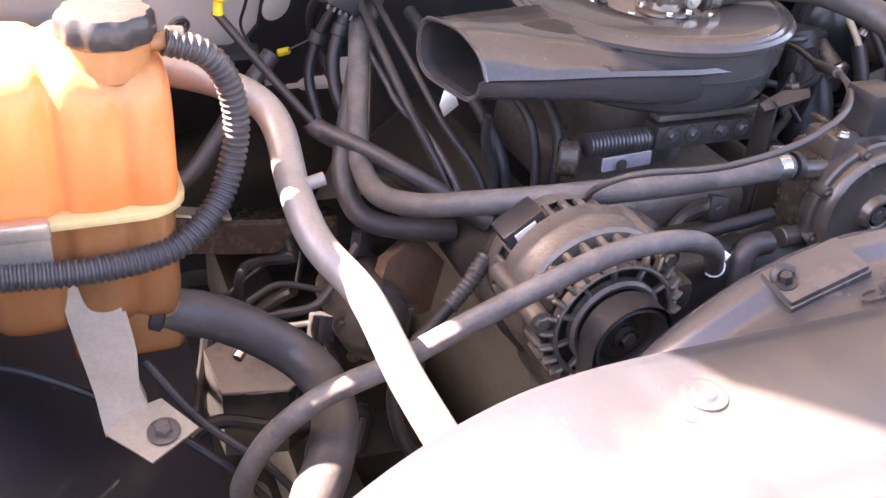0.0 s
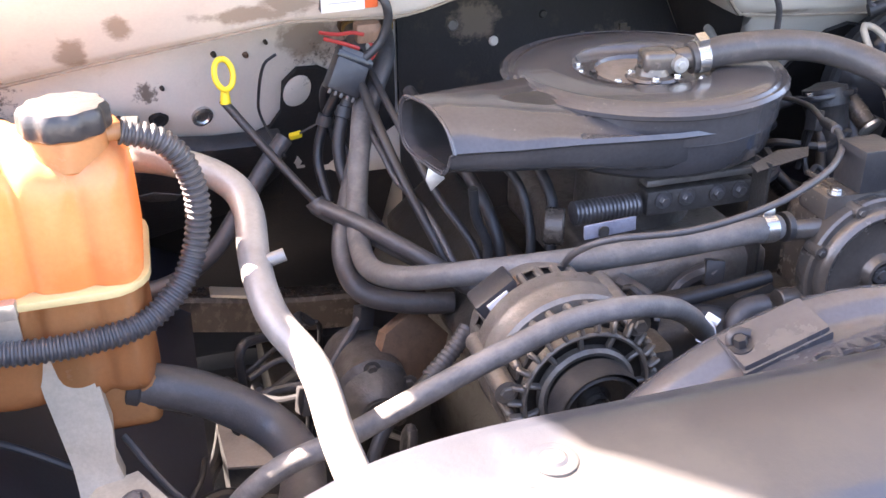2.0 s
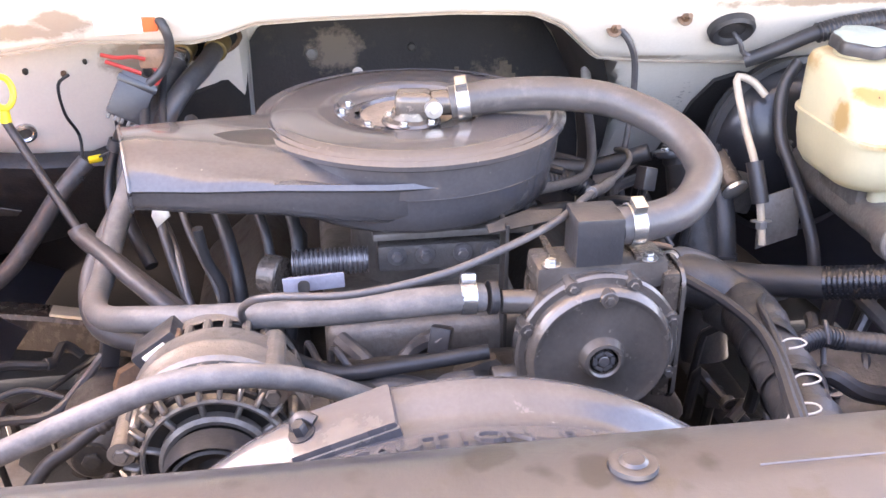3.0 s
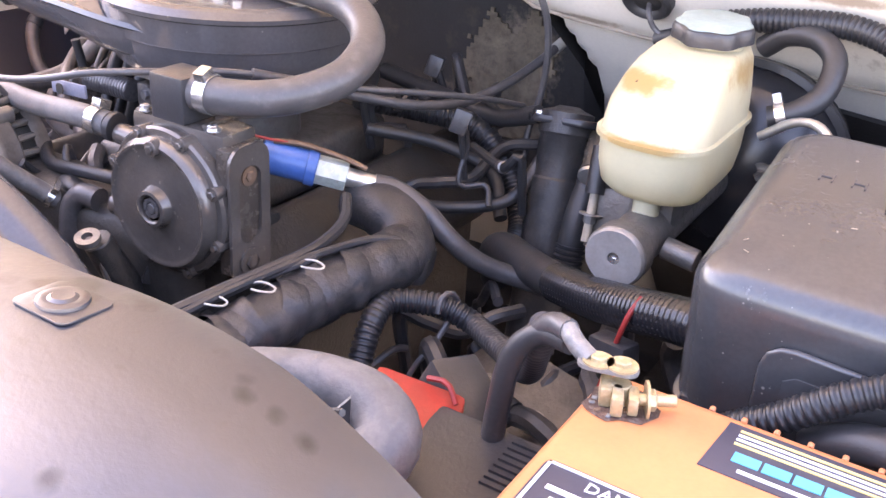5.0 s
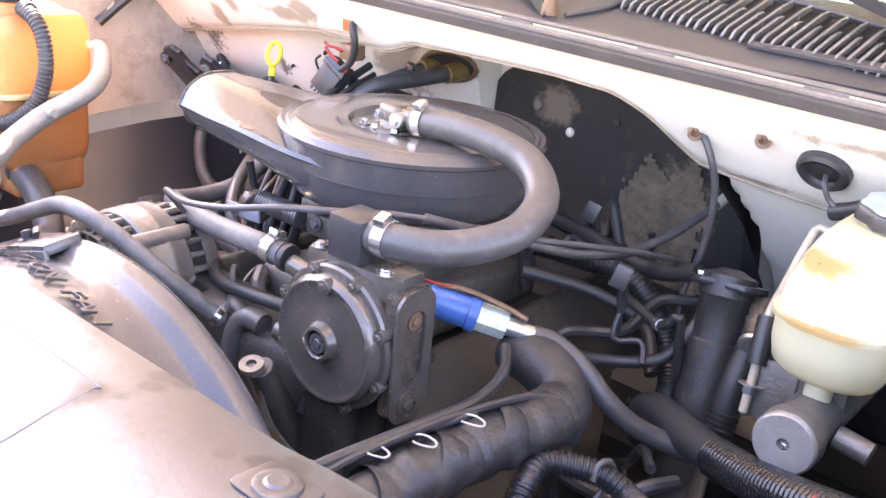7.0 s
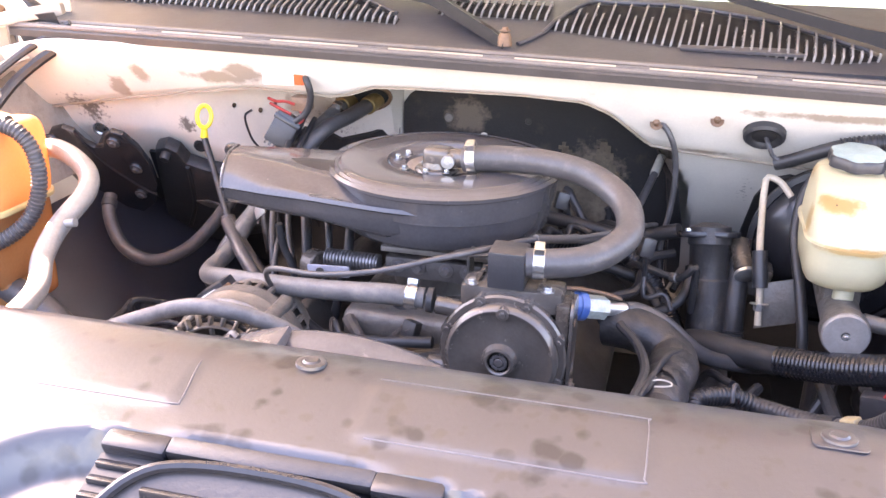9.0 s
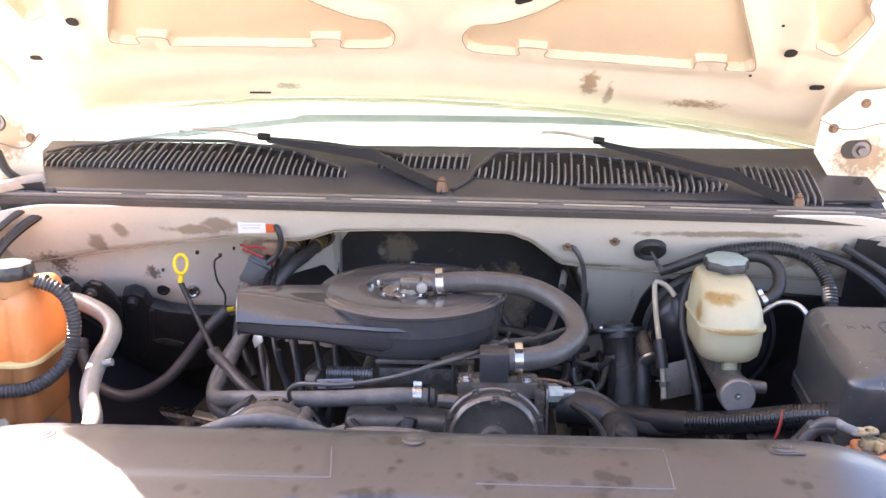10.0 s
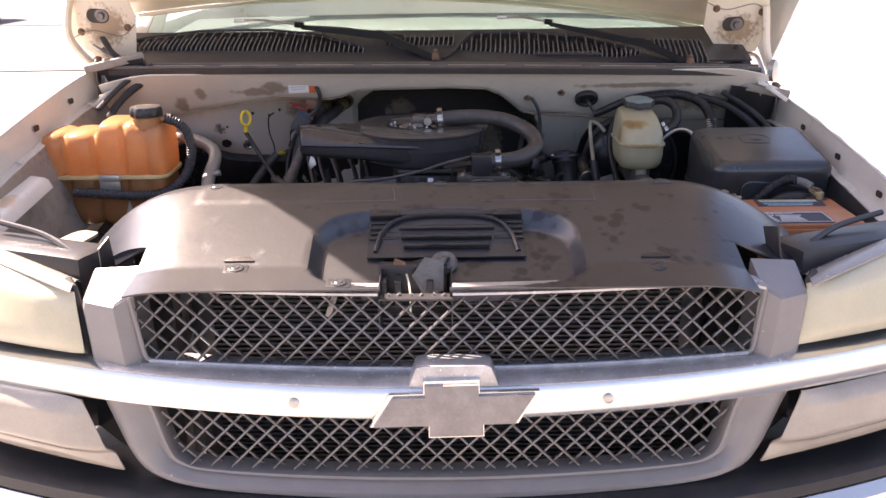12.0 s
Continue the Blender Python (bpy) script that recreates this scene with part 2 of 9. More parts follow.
VERDIGRIS = mat("pale_verdigris", (0.50, 0.54, 0.48), 0.6, metal=0.1, dirt=0.4, dirt_col=(0.36, 0.27, 0.14), scale=70, bump=0.5)
ACID = mat("dark_acid_grime", (0.085, 0.045, 0.035), 0.5, dirt=0.5, dirt_col=(0.30, 0.24, 0.20), scale=120, bump=0.5)
CAP_TOP = mat("faded_green_label", (0.24, 0.32, 0.31), 0.5, dirt=0.2, dirt_col=(0.3, 0.33, 0.3), scale=20, bump=0.05)
TAN = mat("bare_primer", (0.66, 0.53, 0.37), 0.55, dirt=0.1, dirt_col=(0.42, 0.30, 0.18), scale=5, vary=0.07, bump=0.05)
DUSTY_CHROME = mat("dusty_chrome", (0.55, 0.54, 0.54), 0.42, metal=0.6, dirt=0.4, dirt_col=(0.42, 0.40, 0.39), scale=30, bump=0.1)
SIGNAL = mat("clouded_clear_lens", (0.42, 0.365, 0.30), 0.14, dirt=0.20, dirt_col=(0.50, 0.44, 0.37), scale=11, vary=0.10, bump=0.02, coat=0.6)
SMOKED = mat("smoky_lens_edge", (0.30, 0.28, 0.25), 0.3, dirt=0.3, dirt_col=(0.45, 0.41, 0.36), scale=8, vary=0.15, bump=0.03, coat=0.3)
DUSTY_RUBBER = mat("heavily_dusted_rubber", (0.12, 0.115, 0.112), 0.6, dirt=0.5, dirt_col=(0.24, 0.215, 0.20), scale=14, vary=0.25, bump=0.25)
DIRTY_BLACK = mat("scuffed_black_moulding", (0.03, 0.029, 0.03), 0.5, dirt=0.45, dirt_col=(0.10, 0.088, 0.08), scale=12, vary=0.25, bump=0.4)


def glow_through(m, col, share):
    """Let light pass diffusely through a thin plastic wall."""
    nt = m.node_tree
    p = nt.nodes["Principled BSDF"]
    tr = nt.nodes.new("ShaderNodeBsdfTranslucent")
    tr.inputs["Color"].default_value = (*col, 1)
    mx = nt.nodes.new("ShaderNodeMixShader")
    mx.inputs[0].default_value = share
    nt.links.new(p.outputs[0], mx.inputs[1])
    nt.links.new(tr.outputs[0], mx.inputs[2])
    nt.links.new(mx.outputs[0], nt.nodes["Material Output"].inputs["Surface"])


AMBER_SEAM = mat("amber_weld_seam", (0.66, 0.50, 0.24), 0.35, dirt=0.2, dirt_col=(0.45, 0.28, 0.10), scale=12, vary=0.1, bump=0.05)
glow_through(ORANGE, (0.80, 0.44, 0.21), 0.34)
# Darker amber than the tank's upper half.
AMBER_DEEP = mat("deep_amber_plastic", (0.40, 0.185, 0.075), 0.26, dirt=0.3, dirt_col=(0.26, 0.115, 0.045), scale=8, vary=0.16, bump=0.06)
glow_through(AMBER_DEEP, (0.62, 0.28, 0.11), 0.24)
glow_through(YELLOW, (0.85, 0.80, 0.58), 0.28)


def blotch(m, spots, col, ragged=1.3, freq=34.0, strength=0.85):
    """Lay ragged patches of one colour over a material, each round a place with a size along x, y and z."""
    nt = m.node_tree
    nodes, link = nt.nodes, nt.links.new
    p = nodes["Principled BSDF"]
    pos = nodes.new("ShaderNodeNewGeometry").outputs["Position"]
    n = nodes.new("ShaderNodeTexNoise")
    n.inputs["Scale"].default_value, n.inputs["Detail"].default_value, n.inputs["Roughness"].default_value = freq, 6, 0.68
    link(pos, n.inputs["Vector"])
    total = None
    for at, size in spots:
        mp = nodes.new("ShaderNodeMapping")
        mp.inputs["Location"].default_value = tuple(-a / b for a, b in zip(at, size))
        mp.inputs["Scale"].default_value = tuple(1 / b for b in size)
        link(pos, mp.inputs["Vector"])
        ln = nodes.new("ShaderNodeVectorMath")
        ln.operation = "LENGTH"
        link(mp.outputs[0], ln.inputs[0])
        f = nodes.new("ShaderNodeMapRange")
        f.inputs["From Min"].default_value, f.inputs["From Max"].default_value = 1.25, 0.2
        link(ln.outputs["Value"], f.inputs["Value"])
        if total is None:
            total = f.outputs["Result"]
        else:
            mx = nodes.new("ShaderNodeMath")
            mx.operation = "MAXIMUM"
            link(total, mx.inputs[0])
            link(f.outputs["Result"], mx.inputs[1])
            total = mx.outputs[0]
    md = nodes.new("ShaderNodeMath")
    md.operation = "MULTIPLY_ADD"
    link(n.outputs["Fac"], md.inputs[0])
    md.inputs[1].default_value, md.inputs[2].default_value = ragged, -0.62 * ragged
    ad = nodes.new("ShaderNodeMath")
    ad.operation = "ADD"
    link(total, ad.inputs[0])
    link(md.outputs[0], ad.inputs[1])
    r = nodes.new("ShaderNodeMapRange")
    r.inputs["From Min"].default_value, r.inputs["From Max"].default_value, r.inputs["To Max"].default_value = 0.3, 0.62, strength
    link(ad.outputs[0], r.inputs["Value"])
    mul = nodes.new("ShaderNodeMath")
    mul.operation = "MULTIPLY"
    link(r.outputs["Result"], mul.inputs[0])
    gate = nodes.new("ShaderNodeMapRange")
    gate.inputs["From Max"].default_value = 0.12
    link(total, gate.inputs["Value"])
    link(gate.outputs["Result"], mul.inputs[1])
    mixer = nodes.new("ShaderNodeMix")
    mixer.data_type = "RGBA"
    old = p.inputs["Base Color"].links[0].from_socket
    link(mul.outputs[0], mixer.inputs[0])
    link(old, mixer.inputs[6])
    mixer.inputs[7].default_value = (*col, 1)
    link(mixer.outputs[2], p.inputs["Base Color"])


def drops(m, freq, size, col, strength=0.6, soft=0.10, around=None):
    """Scatter dried drops: round marks of uneven size."""
    nt = m.node_tree
    nodes, link = nt.nodes, nt.links.new
    p = nodes["Principled BSDF"]
    pos = nodes.new("ShaderNodeNewGeometry").outputs["Position"]
    v = nodes.new("ShaderNodeTexVoronoi")
    v.inputs["Scale"].default_value = freq
    link(pos, v.inputs["Vector"])
    n = nodes.new("ShaderNodeTexNoise")
    n.inputs["Scale"].default_value, n.inputs["Detail"].default_value = freq * 0.35, 4
    link(pos, n.inputs["Vector"])
    lim = nodes.new("ShaderNodeMapRange")
    lim.inputs["From Min"].default_value, lim.inputs["From Max"].default_value, lim.inputs["To Max"].default_value = 0.45, 0.75, size
    link(n.outputs["Fac"], lim.inputs["Value"])
    sub_ = nodes.new("ShaderNodeMath")
    sub_.operation = "SUBTRACT"
    reach = lim.outputs["Result"]
    if around:
        far = nodes.new("ShaderNodeVectorMath")
        far.operation = "DISTANCE"
        link(pos, far.inputs[0])
        far.inputs[1].default_value = around[:3]
        fade = nodes.new("ShaderNodeMapRange")
        fade.inputs["From Min"].default_value, fade.inputs["From Max"].default_value = around[3], around[3] * 0.45
        link(far.outputs["Value"], fade.inputs["Value"])
        mulf = nodes.new("ShaderNodeMath")
        mulf.operation = "MULTIPLY"
        link(reach, mulf.inputs[0])
        link(fade.outputs["Result"], mulf.inputs[1])
        reach = mulf.outputs[0]
    link(reach, sub_.inputs[0])
    link(v.outputs["Distance"], sub_.inputs[1])
    r = nodes.new("ShaderNodeMapRange")
    r.inputs["From Max"].default_value, r.inputs["To Max"].default_value = soft, strength
    link(sub_.outputs[0], r.inputs["Value"])
    mixer = nodes.new("ShaderNodeMix")
    mixer.data_type = "RGBA"
    old = p.inputs["Base Color"].links[0].from_socket
    link(r.outputs["Result"], mixer.inputs[0])
    link(old, mixer.inputs[6])
    mixer.inputs[7].default_value = (*col, 1)
    link(mixer.outputs[2], p.inputs["Base Color"])
    if around and not p.inputs["Specular IOR Level"].is_linked:
        gl = nodes.new("ShaderNodeMapRange")
        gl.inputs["To Min"].default_value, gl.inputs["To Max"].default_value = p.inputs["Specular IOR Level"].default_value, 0.35
        link(r.outputs["Result"], gl.inputs["Value"])
        link(gl.outputs["Result"], p.inputs["Specular IOR Level"])


# Brown stains on the overhang; brown patches along its lip and by the port.
blotch(FIREWALL, [((-0.50, 0.90, 1.180), (0.09, 0.10, 0.022)), ((-0.455, 0.90, 1.195), (0.05, 0.1, 0.03)), ((-0.72, 0.94, 1.145), (0.03, 0.1, 0.05)), ((-0.66, 0.92, 1.18), (0.025, 0.1, 0.03)),
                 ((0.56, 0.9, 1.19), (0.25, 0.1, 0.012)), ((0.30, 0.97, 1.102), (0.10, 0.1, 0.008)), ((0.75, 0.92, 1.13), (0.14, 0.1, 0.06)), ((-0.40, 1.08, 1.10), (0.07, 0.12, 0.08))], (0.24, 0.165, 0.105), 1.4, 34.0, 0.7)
# Dark brown patches on the lower wall, most of them round the port.
blotch(FIREWALL, [((-0.641, 1.03, 1.056), (0.026, 0.1, 0.030)), ((-0.84, 1.0, 1.08), (0.05, 0.1, 0.07)), ((-0.36, 1.06, 1.05), (0.10, 0.1, 0.06)), ((-0.30, 1.15, 1.14), (0.05, 0.08, 0.02)), ((0.40, 1.0, 1.0), (0.02, 0.1, 0.06))], (0.10, 0.075, 0.055), 2.2, 110.0)
blotch(CREAM, [((0.30, 1.15, 1.46), (0.03, 0.1, 0.05)), ((0.345, 1.2, 1.43), (0.015, 0.1, 0.06)), ((-0.37, 1.22, 1.44), (0.05, 0.05, 0.02)), ((0.55, 1.2, 1.42), (0.12, 0.06, 0.02)), ((-0.93, 1.0, 1.36), (0.09, 0.1, 0.08)), ((0.86, 1.05, 1.32), (0.09, 0.1, 0.07))],
      (0.30, 0.19, 0.10), 1.4, 70.0)
drops(COVER, 40.0, 1.05, (0.010, 0.010, 0.011), 0.68, 0.26, (0.16, 0.03, 1.1, 0.62))
drops(COVER, 85.0, 0.9, (0.011, 0.011, 0.012), 0.62, 0.26, (0.10, 0.0, 1.1, 0.6))
# Pale dust on the cover's left end; it also paints its sunlit brightness.
blotch(COVER, [((-0.40, 0.03, 1.1), (0.10, 0.09, 0.1)), ((-0.48, -0.02, 1.1), (0.10, 0.12, 0.1))], (0.072, 0.066, 0.060), 1.1, 22.0, 0.5)
blotch(COVER, [((-0.30, -0.15, 1.1), (0.32, 0.30, 0.2))], (0.050, 0.047, 0.044), 1.0, 14.0, 0.55)
blotch(ORANGE, [((-0.83, 0.49, 1.08), (0.05, 0.05, 0.03)), ((-0.70, 0.49, 1.06), (0.06, 0.05, 0.03)), ((-0.90, 0.49, 1.0), (0.08, 0.05, 0.05))], (0.42, 0.17, 0.06), 1.3, 50.0, 0.6)
blotch(YELLOW, [((0.50, 0.84, 1.13), (0.06, 0.06, 0.02)), ((0.50, 0.70, 1.12), (0.05, 0.05, 0.015)), ((0.52, 0.66, 1.07), (0.07, 0.05, 0.008)), ((0.55, 0.80, 1.12), (0.05, 0.08, 0.03)), ((0.47, 0.72, 1.09), (0.02, 0.03, 0.03))], (0.36, 0.21, 0.07), 1.2, 50.0, 0.9)
blotch(WHITE, [((-0.915, 0.20, 1.07), (0.03, 0.06, 0.1)), ((-0.905, 0.12, 1.07), (0.02, 0.03, 0.1))], (0.50, 0.30, 0.13), 1.2, 40.0, 0.7)
drops(DUSTY_CHROME, 90.0, 0.5, (0.8, 0.8, 0.8), 0.7)
drops(GRILLE, 60.0, 0.22, (0.62, 0.6, 0.58), 0.7)
blotch(PAD, [((0.13, 1.17, 0.97), (0.09, 0.1, 0.11)), ((0.05, 1.17, 0.88), (0.10, 0.1, 0.06)), ((-0.12, 1.17, 1.08), (0.06, 0.1, 0.05))], (0.20, 0.155, 0.115), 1.3, 45.0, 0.8)
drops(FUSE, 150.0, 0.25, (0.30, 0.28, 0.26), 0.6)
drops(AIRBOX, 120.0, 0.22, (0.22, 0.20, 0.18), 0.5)

# ---- mesh tools ----
ORIGIN = {}


class Shape:
    """Collects faces in world space; made() links them as one mesh object."""

    def __init__(self):
        self.v, self.f = [], []

    def add(self, v, f):
        k = len(self.v)
        self.v += [tuple(p) for p in v]
        self.f += [tuple(i + k for i in q) for q in f]
        return self

    def bm(self, bm, m=Matrix()):
        bm.verts.index_update()
        self.add([m @ q.co for q in bm.verts], [[q.index for q in f.verts] for f in bm.faces])
        bm.free()
        return self

    def box(self, size, m=Matrix(), bevel=0.0, seg=2, taper=1.0):
        bm = bmesh.new()
        bmesh.ops.create_cube(bm, size=1)
        for q in bm.verts:
            k = taper if q.co.z > 0 else 1.0
            q.co = Vector((q.co.x * size[0] * k, q.co.y * size[1] * k, q.co.z * size[2]))
        if bevel:
            bmesh.ops.bevel(bm, geom=bm.edges[:], offset=bevel, segments=seg, profile=0.6, affect="EDGES", clamp_overlap=True)
        return self.bm(bm, m)

    def prism(self, poly, h, m=Matrix(), bevel=0.0, seg=2):
        """A flat outline (local x, y) raised by h along local z, its rim rounded."""
        bm = bmesh.new()
        low = [bm.verts.new((x, y, 0)) for x, y in poly]
        face = bm.faces.new(low)
        out = bmesh.ops.extrude_face_region(bm, geom=[face])["geom"]
        bmesh.ops.translate(bm, vec=(0, 0, h), verts=[q for q in out if isinstance(q, bmesh.types.BMVert)])
        bmesh.ops.recalc_face_normals(bm, faces=bm.faces[:])
        if bevel:
            flat = [e for e in bm.edges if abs(e.verts[0].co.z - e.verts[1].co.z) < 1e-6]
            bmesh.ops.bevel(bm, geom=flat, offset=bevel, segments=seg, profile=0.6, affect="EDGES", clamp_overlap=True)
        return self.bm(bm, m)

    def lathe(self, prof, m=Matrix(), n=32, a0=0.0, a1=360.0, wave=None):
        """Turns a profile of (radius, height) about local z."""
        full = a1 - a0 >= 359.9
        k = n if full else n + 1
        v, f = [], []
        for i in range(k):
            a = radians(a0 + (a1 - a0) * i / n)
            for r, h in prof:
                rr = r if wave is None else r + wave(a, r, h)
                v.append(m @ Vector((rr * math.cos(a), rr * math.sin(a), h)))
        w = len(prof)
        for i in range(n):
            j = (i + 1) % k
            for q in range(w - 1):
                f.append((i * w + q, j * w + q, j * w + q + 1, i * w + q + 1))
        return self.add(v, f)

    def cyl(self, a, b, r, r2=None, n=20, edge=0.0):
        a, b = Vector(a), Vector(b)
        d = b - a
        m = Matrix.Translation(a) @ d.to_track_quat("Z", "Y").to_matrix().to_4x4()
        h, r2 = d.length, r if r2 is None else r2
        e = edge or min(r, h) * 0.08
        return self.lathe([(0, 0), (r - e, 0), (r, e), (r2, h - e), (r2 - e, h), (0, h)], m, n)

    def tube(self, pts, r, n=12, step=0.008, ribs=0.0, pitch=0.0065, hollow=False, flat=1.0):
        """A pipe along a smooth curve through pts; ribs > 0 makes it convoluted."""
        c = curve_points(pts, pitch / 4 if ribs else step)
        up = Vector((0.13, 0.21, 0.97)).normalized()
        v, f, rings = [], [], len(c)
        t0 = (c[1] - c[0]).normalized()
        side = t0.cross(up).normalized()
        for i, p in enumerate(c):
            t = (c[min(i + 1, rings - 1)] - c[max(i - 1, 0)]).normalized()
            side = (side - t * side.dot(t)).normalized()
            nrm = t.cross(side)
            rr = (r(i / (rings - 1)) if callable(r) else r) * (1 + (ribs * (1, 1, 0, 0)[i % 4] - ribs / 2 if ribs else 0))
            for j in range(n):
                a = 2 * math.pi * j / n
                v.append(p + side * (rr * math.cos(a)) + nrm * (rr * flat * math.sin(a)))
        for i in range(rings - 1):
            for j in range(n):
                k = (j + 1) % n
                f.append((i * n + j, i * n + k, (i + 1) * n + k, (i + 1) * n + j))
        if hollow:
            for base, i, sgn in ((0, 0, 1), ((rings - 1) * n, rings - 1, -1)):
                t = (c[1] - c[0]).normalized() if i == 0 else (c[-2] - c[-1]).normalized()
                ins = len(v)
                rr = 0.72
                v += [c[i] + (Vector(v[base + j]) - c[i]) * rr for j in range(n)]
                v += [c[i] + (Vector(v[base + j]) - c[i]) * rr + t * 0.02 for j in range(n)]
                for j in range(n):
                    k = (j + 1) % n
                    f.append((base + j, base + k, ins + k, ins + j))
                    f.append((ins + j, ins + k, ins + n + k, ins + n + j))
                f.append(tuple(range(ins + n, ins + 2 * n)))
        else:
            f.append(tuple(range(n - 1, -1, -1)))
            f.append(tuple(range((rings - 1) * n, rings * n)))
        return self.add(v, f)

    def loft(self, rings, cap=True, closed=True):
        n = len(rings[0])
        v = [p for r in rings for p in r]
        f = []
        for i in range(len(rings) - 1):
            for j in range(n if closed else n - 1):
                k = (j + 1) % n
                f.append((i * n + j, i * n + k, (i + 1) * n + k, (i + 1) * n + j))
        if cap:
            f.append(tuple(range(n - 1, -1, -1)))
            f.append(tuple(range((len(rings) - 1) * n, len(rings) * n)))
        return self.add(v, f)

    def sheet(self, fn, nu, nv, thick=0.0):
        """A surface fn(u, v) over the unit square; thick gives it a second side and a rim."""
        P = [[Vector(fn(i / nu, j / nv)) for j in range(nv + 1)] for i in range(nu + 1)]
        w = nv + 1
        v = [p for row in P for p in row]
        f = [(i * w + j, (i + 1) * w + j, (i + 1) * w + j + 1, i * w + j + 1) for i in range(nu) for j in range(nv)]
        if thick:
            nrm = []
            for i in range(nu + 1):
                for j in range(nv + 1):
                    du = P[min(i + 1, nu)][j] - P[max(i - 1, 0)][j]
                    dv = P[i][min(j + 1, nv)] - P[i][max(j - 1, 0)]
                    nrm.append(du.cross(dv).normalized())
            k = len(v)
            v += [v[i] - nrm[i] * thick for i in range(k)]
            f += [tuple(k + q for q in reversed(g)) for g in f[:]]
            rim = [i * w for i in range(nu + 1)] + [nu * w + j for j in range(1, w)] + [i * w + nv for i in range(nu - 1, -1, -1)] + list(range(nv - 1, 0, -1))
            for a, b in zip(rim, rim[1:] + rim[:1]):
                f.append((a, a + k, b + k, b))
        return self.add(v, f)

    def bolt(self, at, d, r=0.006, h=0.005, washer=True):
        d = Vector(d).normalized()
        m = Matrix.Translation(at) @ d.to_track_quat("Z", "Y").to_matrix().to_4x4()
        if washer:
            self.lathe([(0, 0), (r * 1.75, 0), (r * 1.75, r * 0.25), (0, r * 0.25)], m, 18)
        return self.lathe([(r, 0), (r, h * 0.85), (r * 0.85, h), (r * 0.4, h), (0, h * 0.9)], m, 6)

    def made(self, name, material, parent=None, label="", smooth=38):
        me = bpy.data.meshes.new(name)
        o = ORIGIN.get(parent.name, Vector()) if parent else Vector()
        me.from_pydata([(x - o.x, y - o.y, z - o.z) for x, y, z in self.v], [], self.f)
        bm = bmesh.new()
        bm.from_mesh(me)
        bmesh.ops.remove_doubles(bm, verts=bm.verts[:], dist=1e-6)
        bmesh.ops.recalc_face_normals(bm, faces=bm.faces[:])
        bm.to_mesh(me)
        bm.free()
        for q in me.polygons:
            q.use_smooth = True
        me.set_sharp_from_angle(angle=radians(smooth))
        me.materials.append(material)
        ob = new(name, me)
        if parent:
            ob.parent = parent
            ORIGIN[ob.name] = o
        if label:
            ob["label"] = label
        return ob


def curve_points(pts, step):
    """Evenly stepped points of a Catmull-Rom curve through pts."""
    P = [Vector(p) for p in pts]
    P = [P[0] * 2 - P[1]] + P + [P[-1] * 2 - P[-2]]
    fine = []
    for i in range(1, len(P) - 2):
        for k in range(16):
            t = k / 16
            a, b, c, d = P[i - 1], P[i], P[i + 1], P[i + 2]
            fine.append(0.5 * (2 * b + (c - a) * t + (2 * a - 5 * b + 4 * c - d) * t * t + (3 * b - a - 3 * c + d) * t ** 3))
    fine.append(P[-2])
    out, left = [fine[0]], step
    for a, b in zip(fine, fine[1:]):
        seg = (b - a).length
        pos = 0.0
        while seg - pos >= left:
            pos += left
            out.append(a + (b - a) * (pos / seg))
            left = step
        left -= seg - pos
    if (out[-1] - fine[-1]).length > step * 0.3:
        out.append(fine[-1])
    return out


def thing(name, at, label, category, group="", kind=""):
    """The Empty at the base of a thing made of parts."""
    ob = new(name)
    ob.empty_display_size = 0.02
    ob.location = at
    ORIGIN[ob.name] = Vector(at)
    return tagged(ob, label, category, group, kind)


def solo(shape, name, material, label, category, group="", kind="", smooth=38):
    """A thing of one mesh."""
    return tagged(shape.made(name, material, None, "", smooth), label, category, group, kind)


def rrect(cx, cy, w, h, r, n=5):
    """Outline of a rounded rectangle."""
    out = []
    for sx, sy, a0 in ((1, 1, 0), (-1, 1, 90), (-1, -1, 180), (1, -1, 270)):
        for i in range(n + 1):
            a = radians(a0 + 90 * i / n)
            out.append((cx + sx * (w / 2 - r) + r * math.cos(a), cy + sy * (h / 2 - r) + r * math.sin(a)))
    return out


def place(at, x=(1, 0, 0), z=(0, 0, 1)):
    """A frame at a point, from its x and z directions."""
    z = Vector(z).normalized()
    x = Vector(x)
    x = (x - z * x.dot(z)).normalized()
    y = z.cross(x)
    m = Matrix((x, y, z)).transposed().to_4x4()
    m.translation = Vector(at)
    return m


def text_mesh(words, size, m, depth=0.002):
    """Raised lettering as a Shape, centred on the frame m."""
    c = bpy.data.curves.new("lettering", "FONT")
    c.body, c.size, c.extrude, c.align_x, c.align_y = words, size, depth, "CENTER", "CENTER"
    c.resolution_u = 2
    o = bpy.data.objects.new("lettering", c)
    me = o.to_mesh()
    s = Shape().add([m @ q.co for q in me.vertices], [list(q.vertices) for q in me.polygons])
    o.to_mesh_clear()
    bpy.data.objects.remove(o)
    bpy.data.curves.remove(c)
    return s


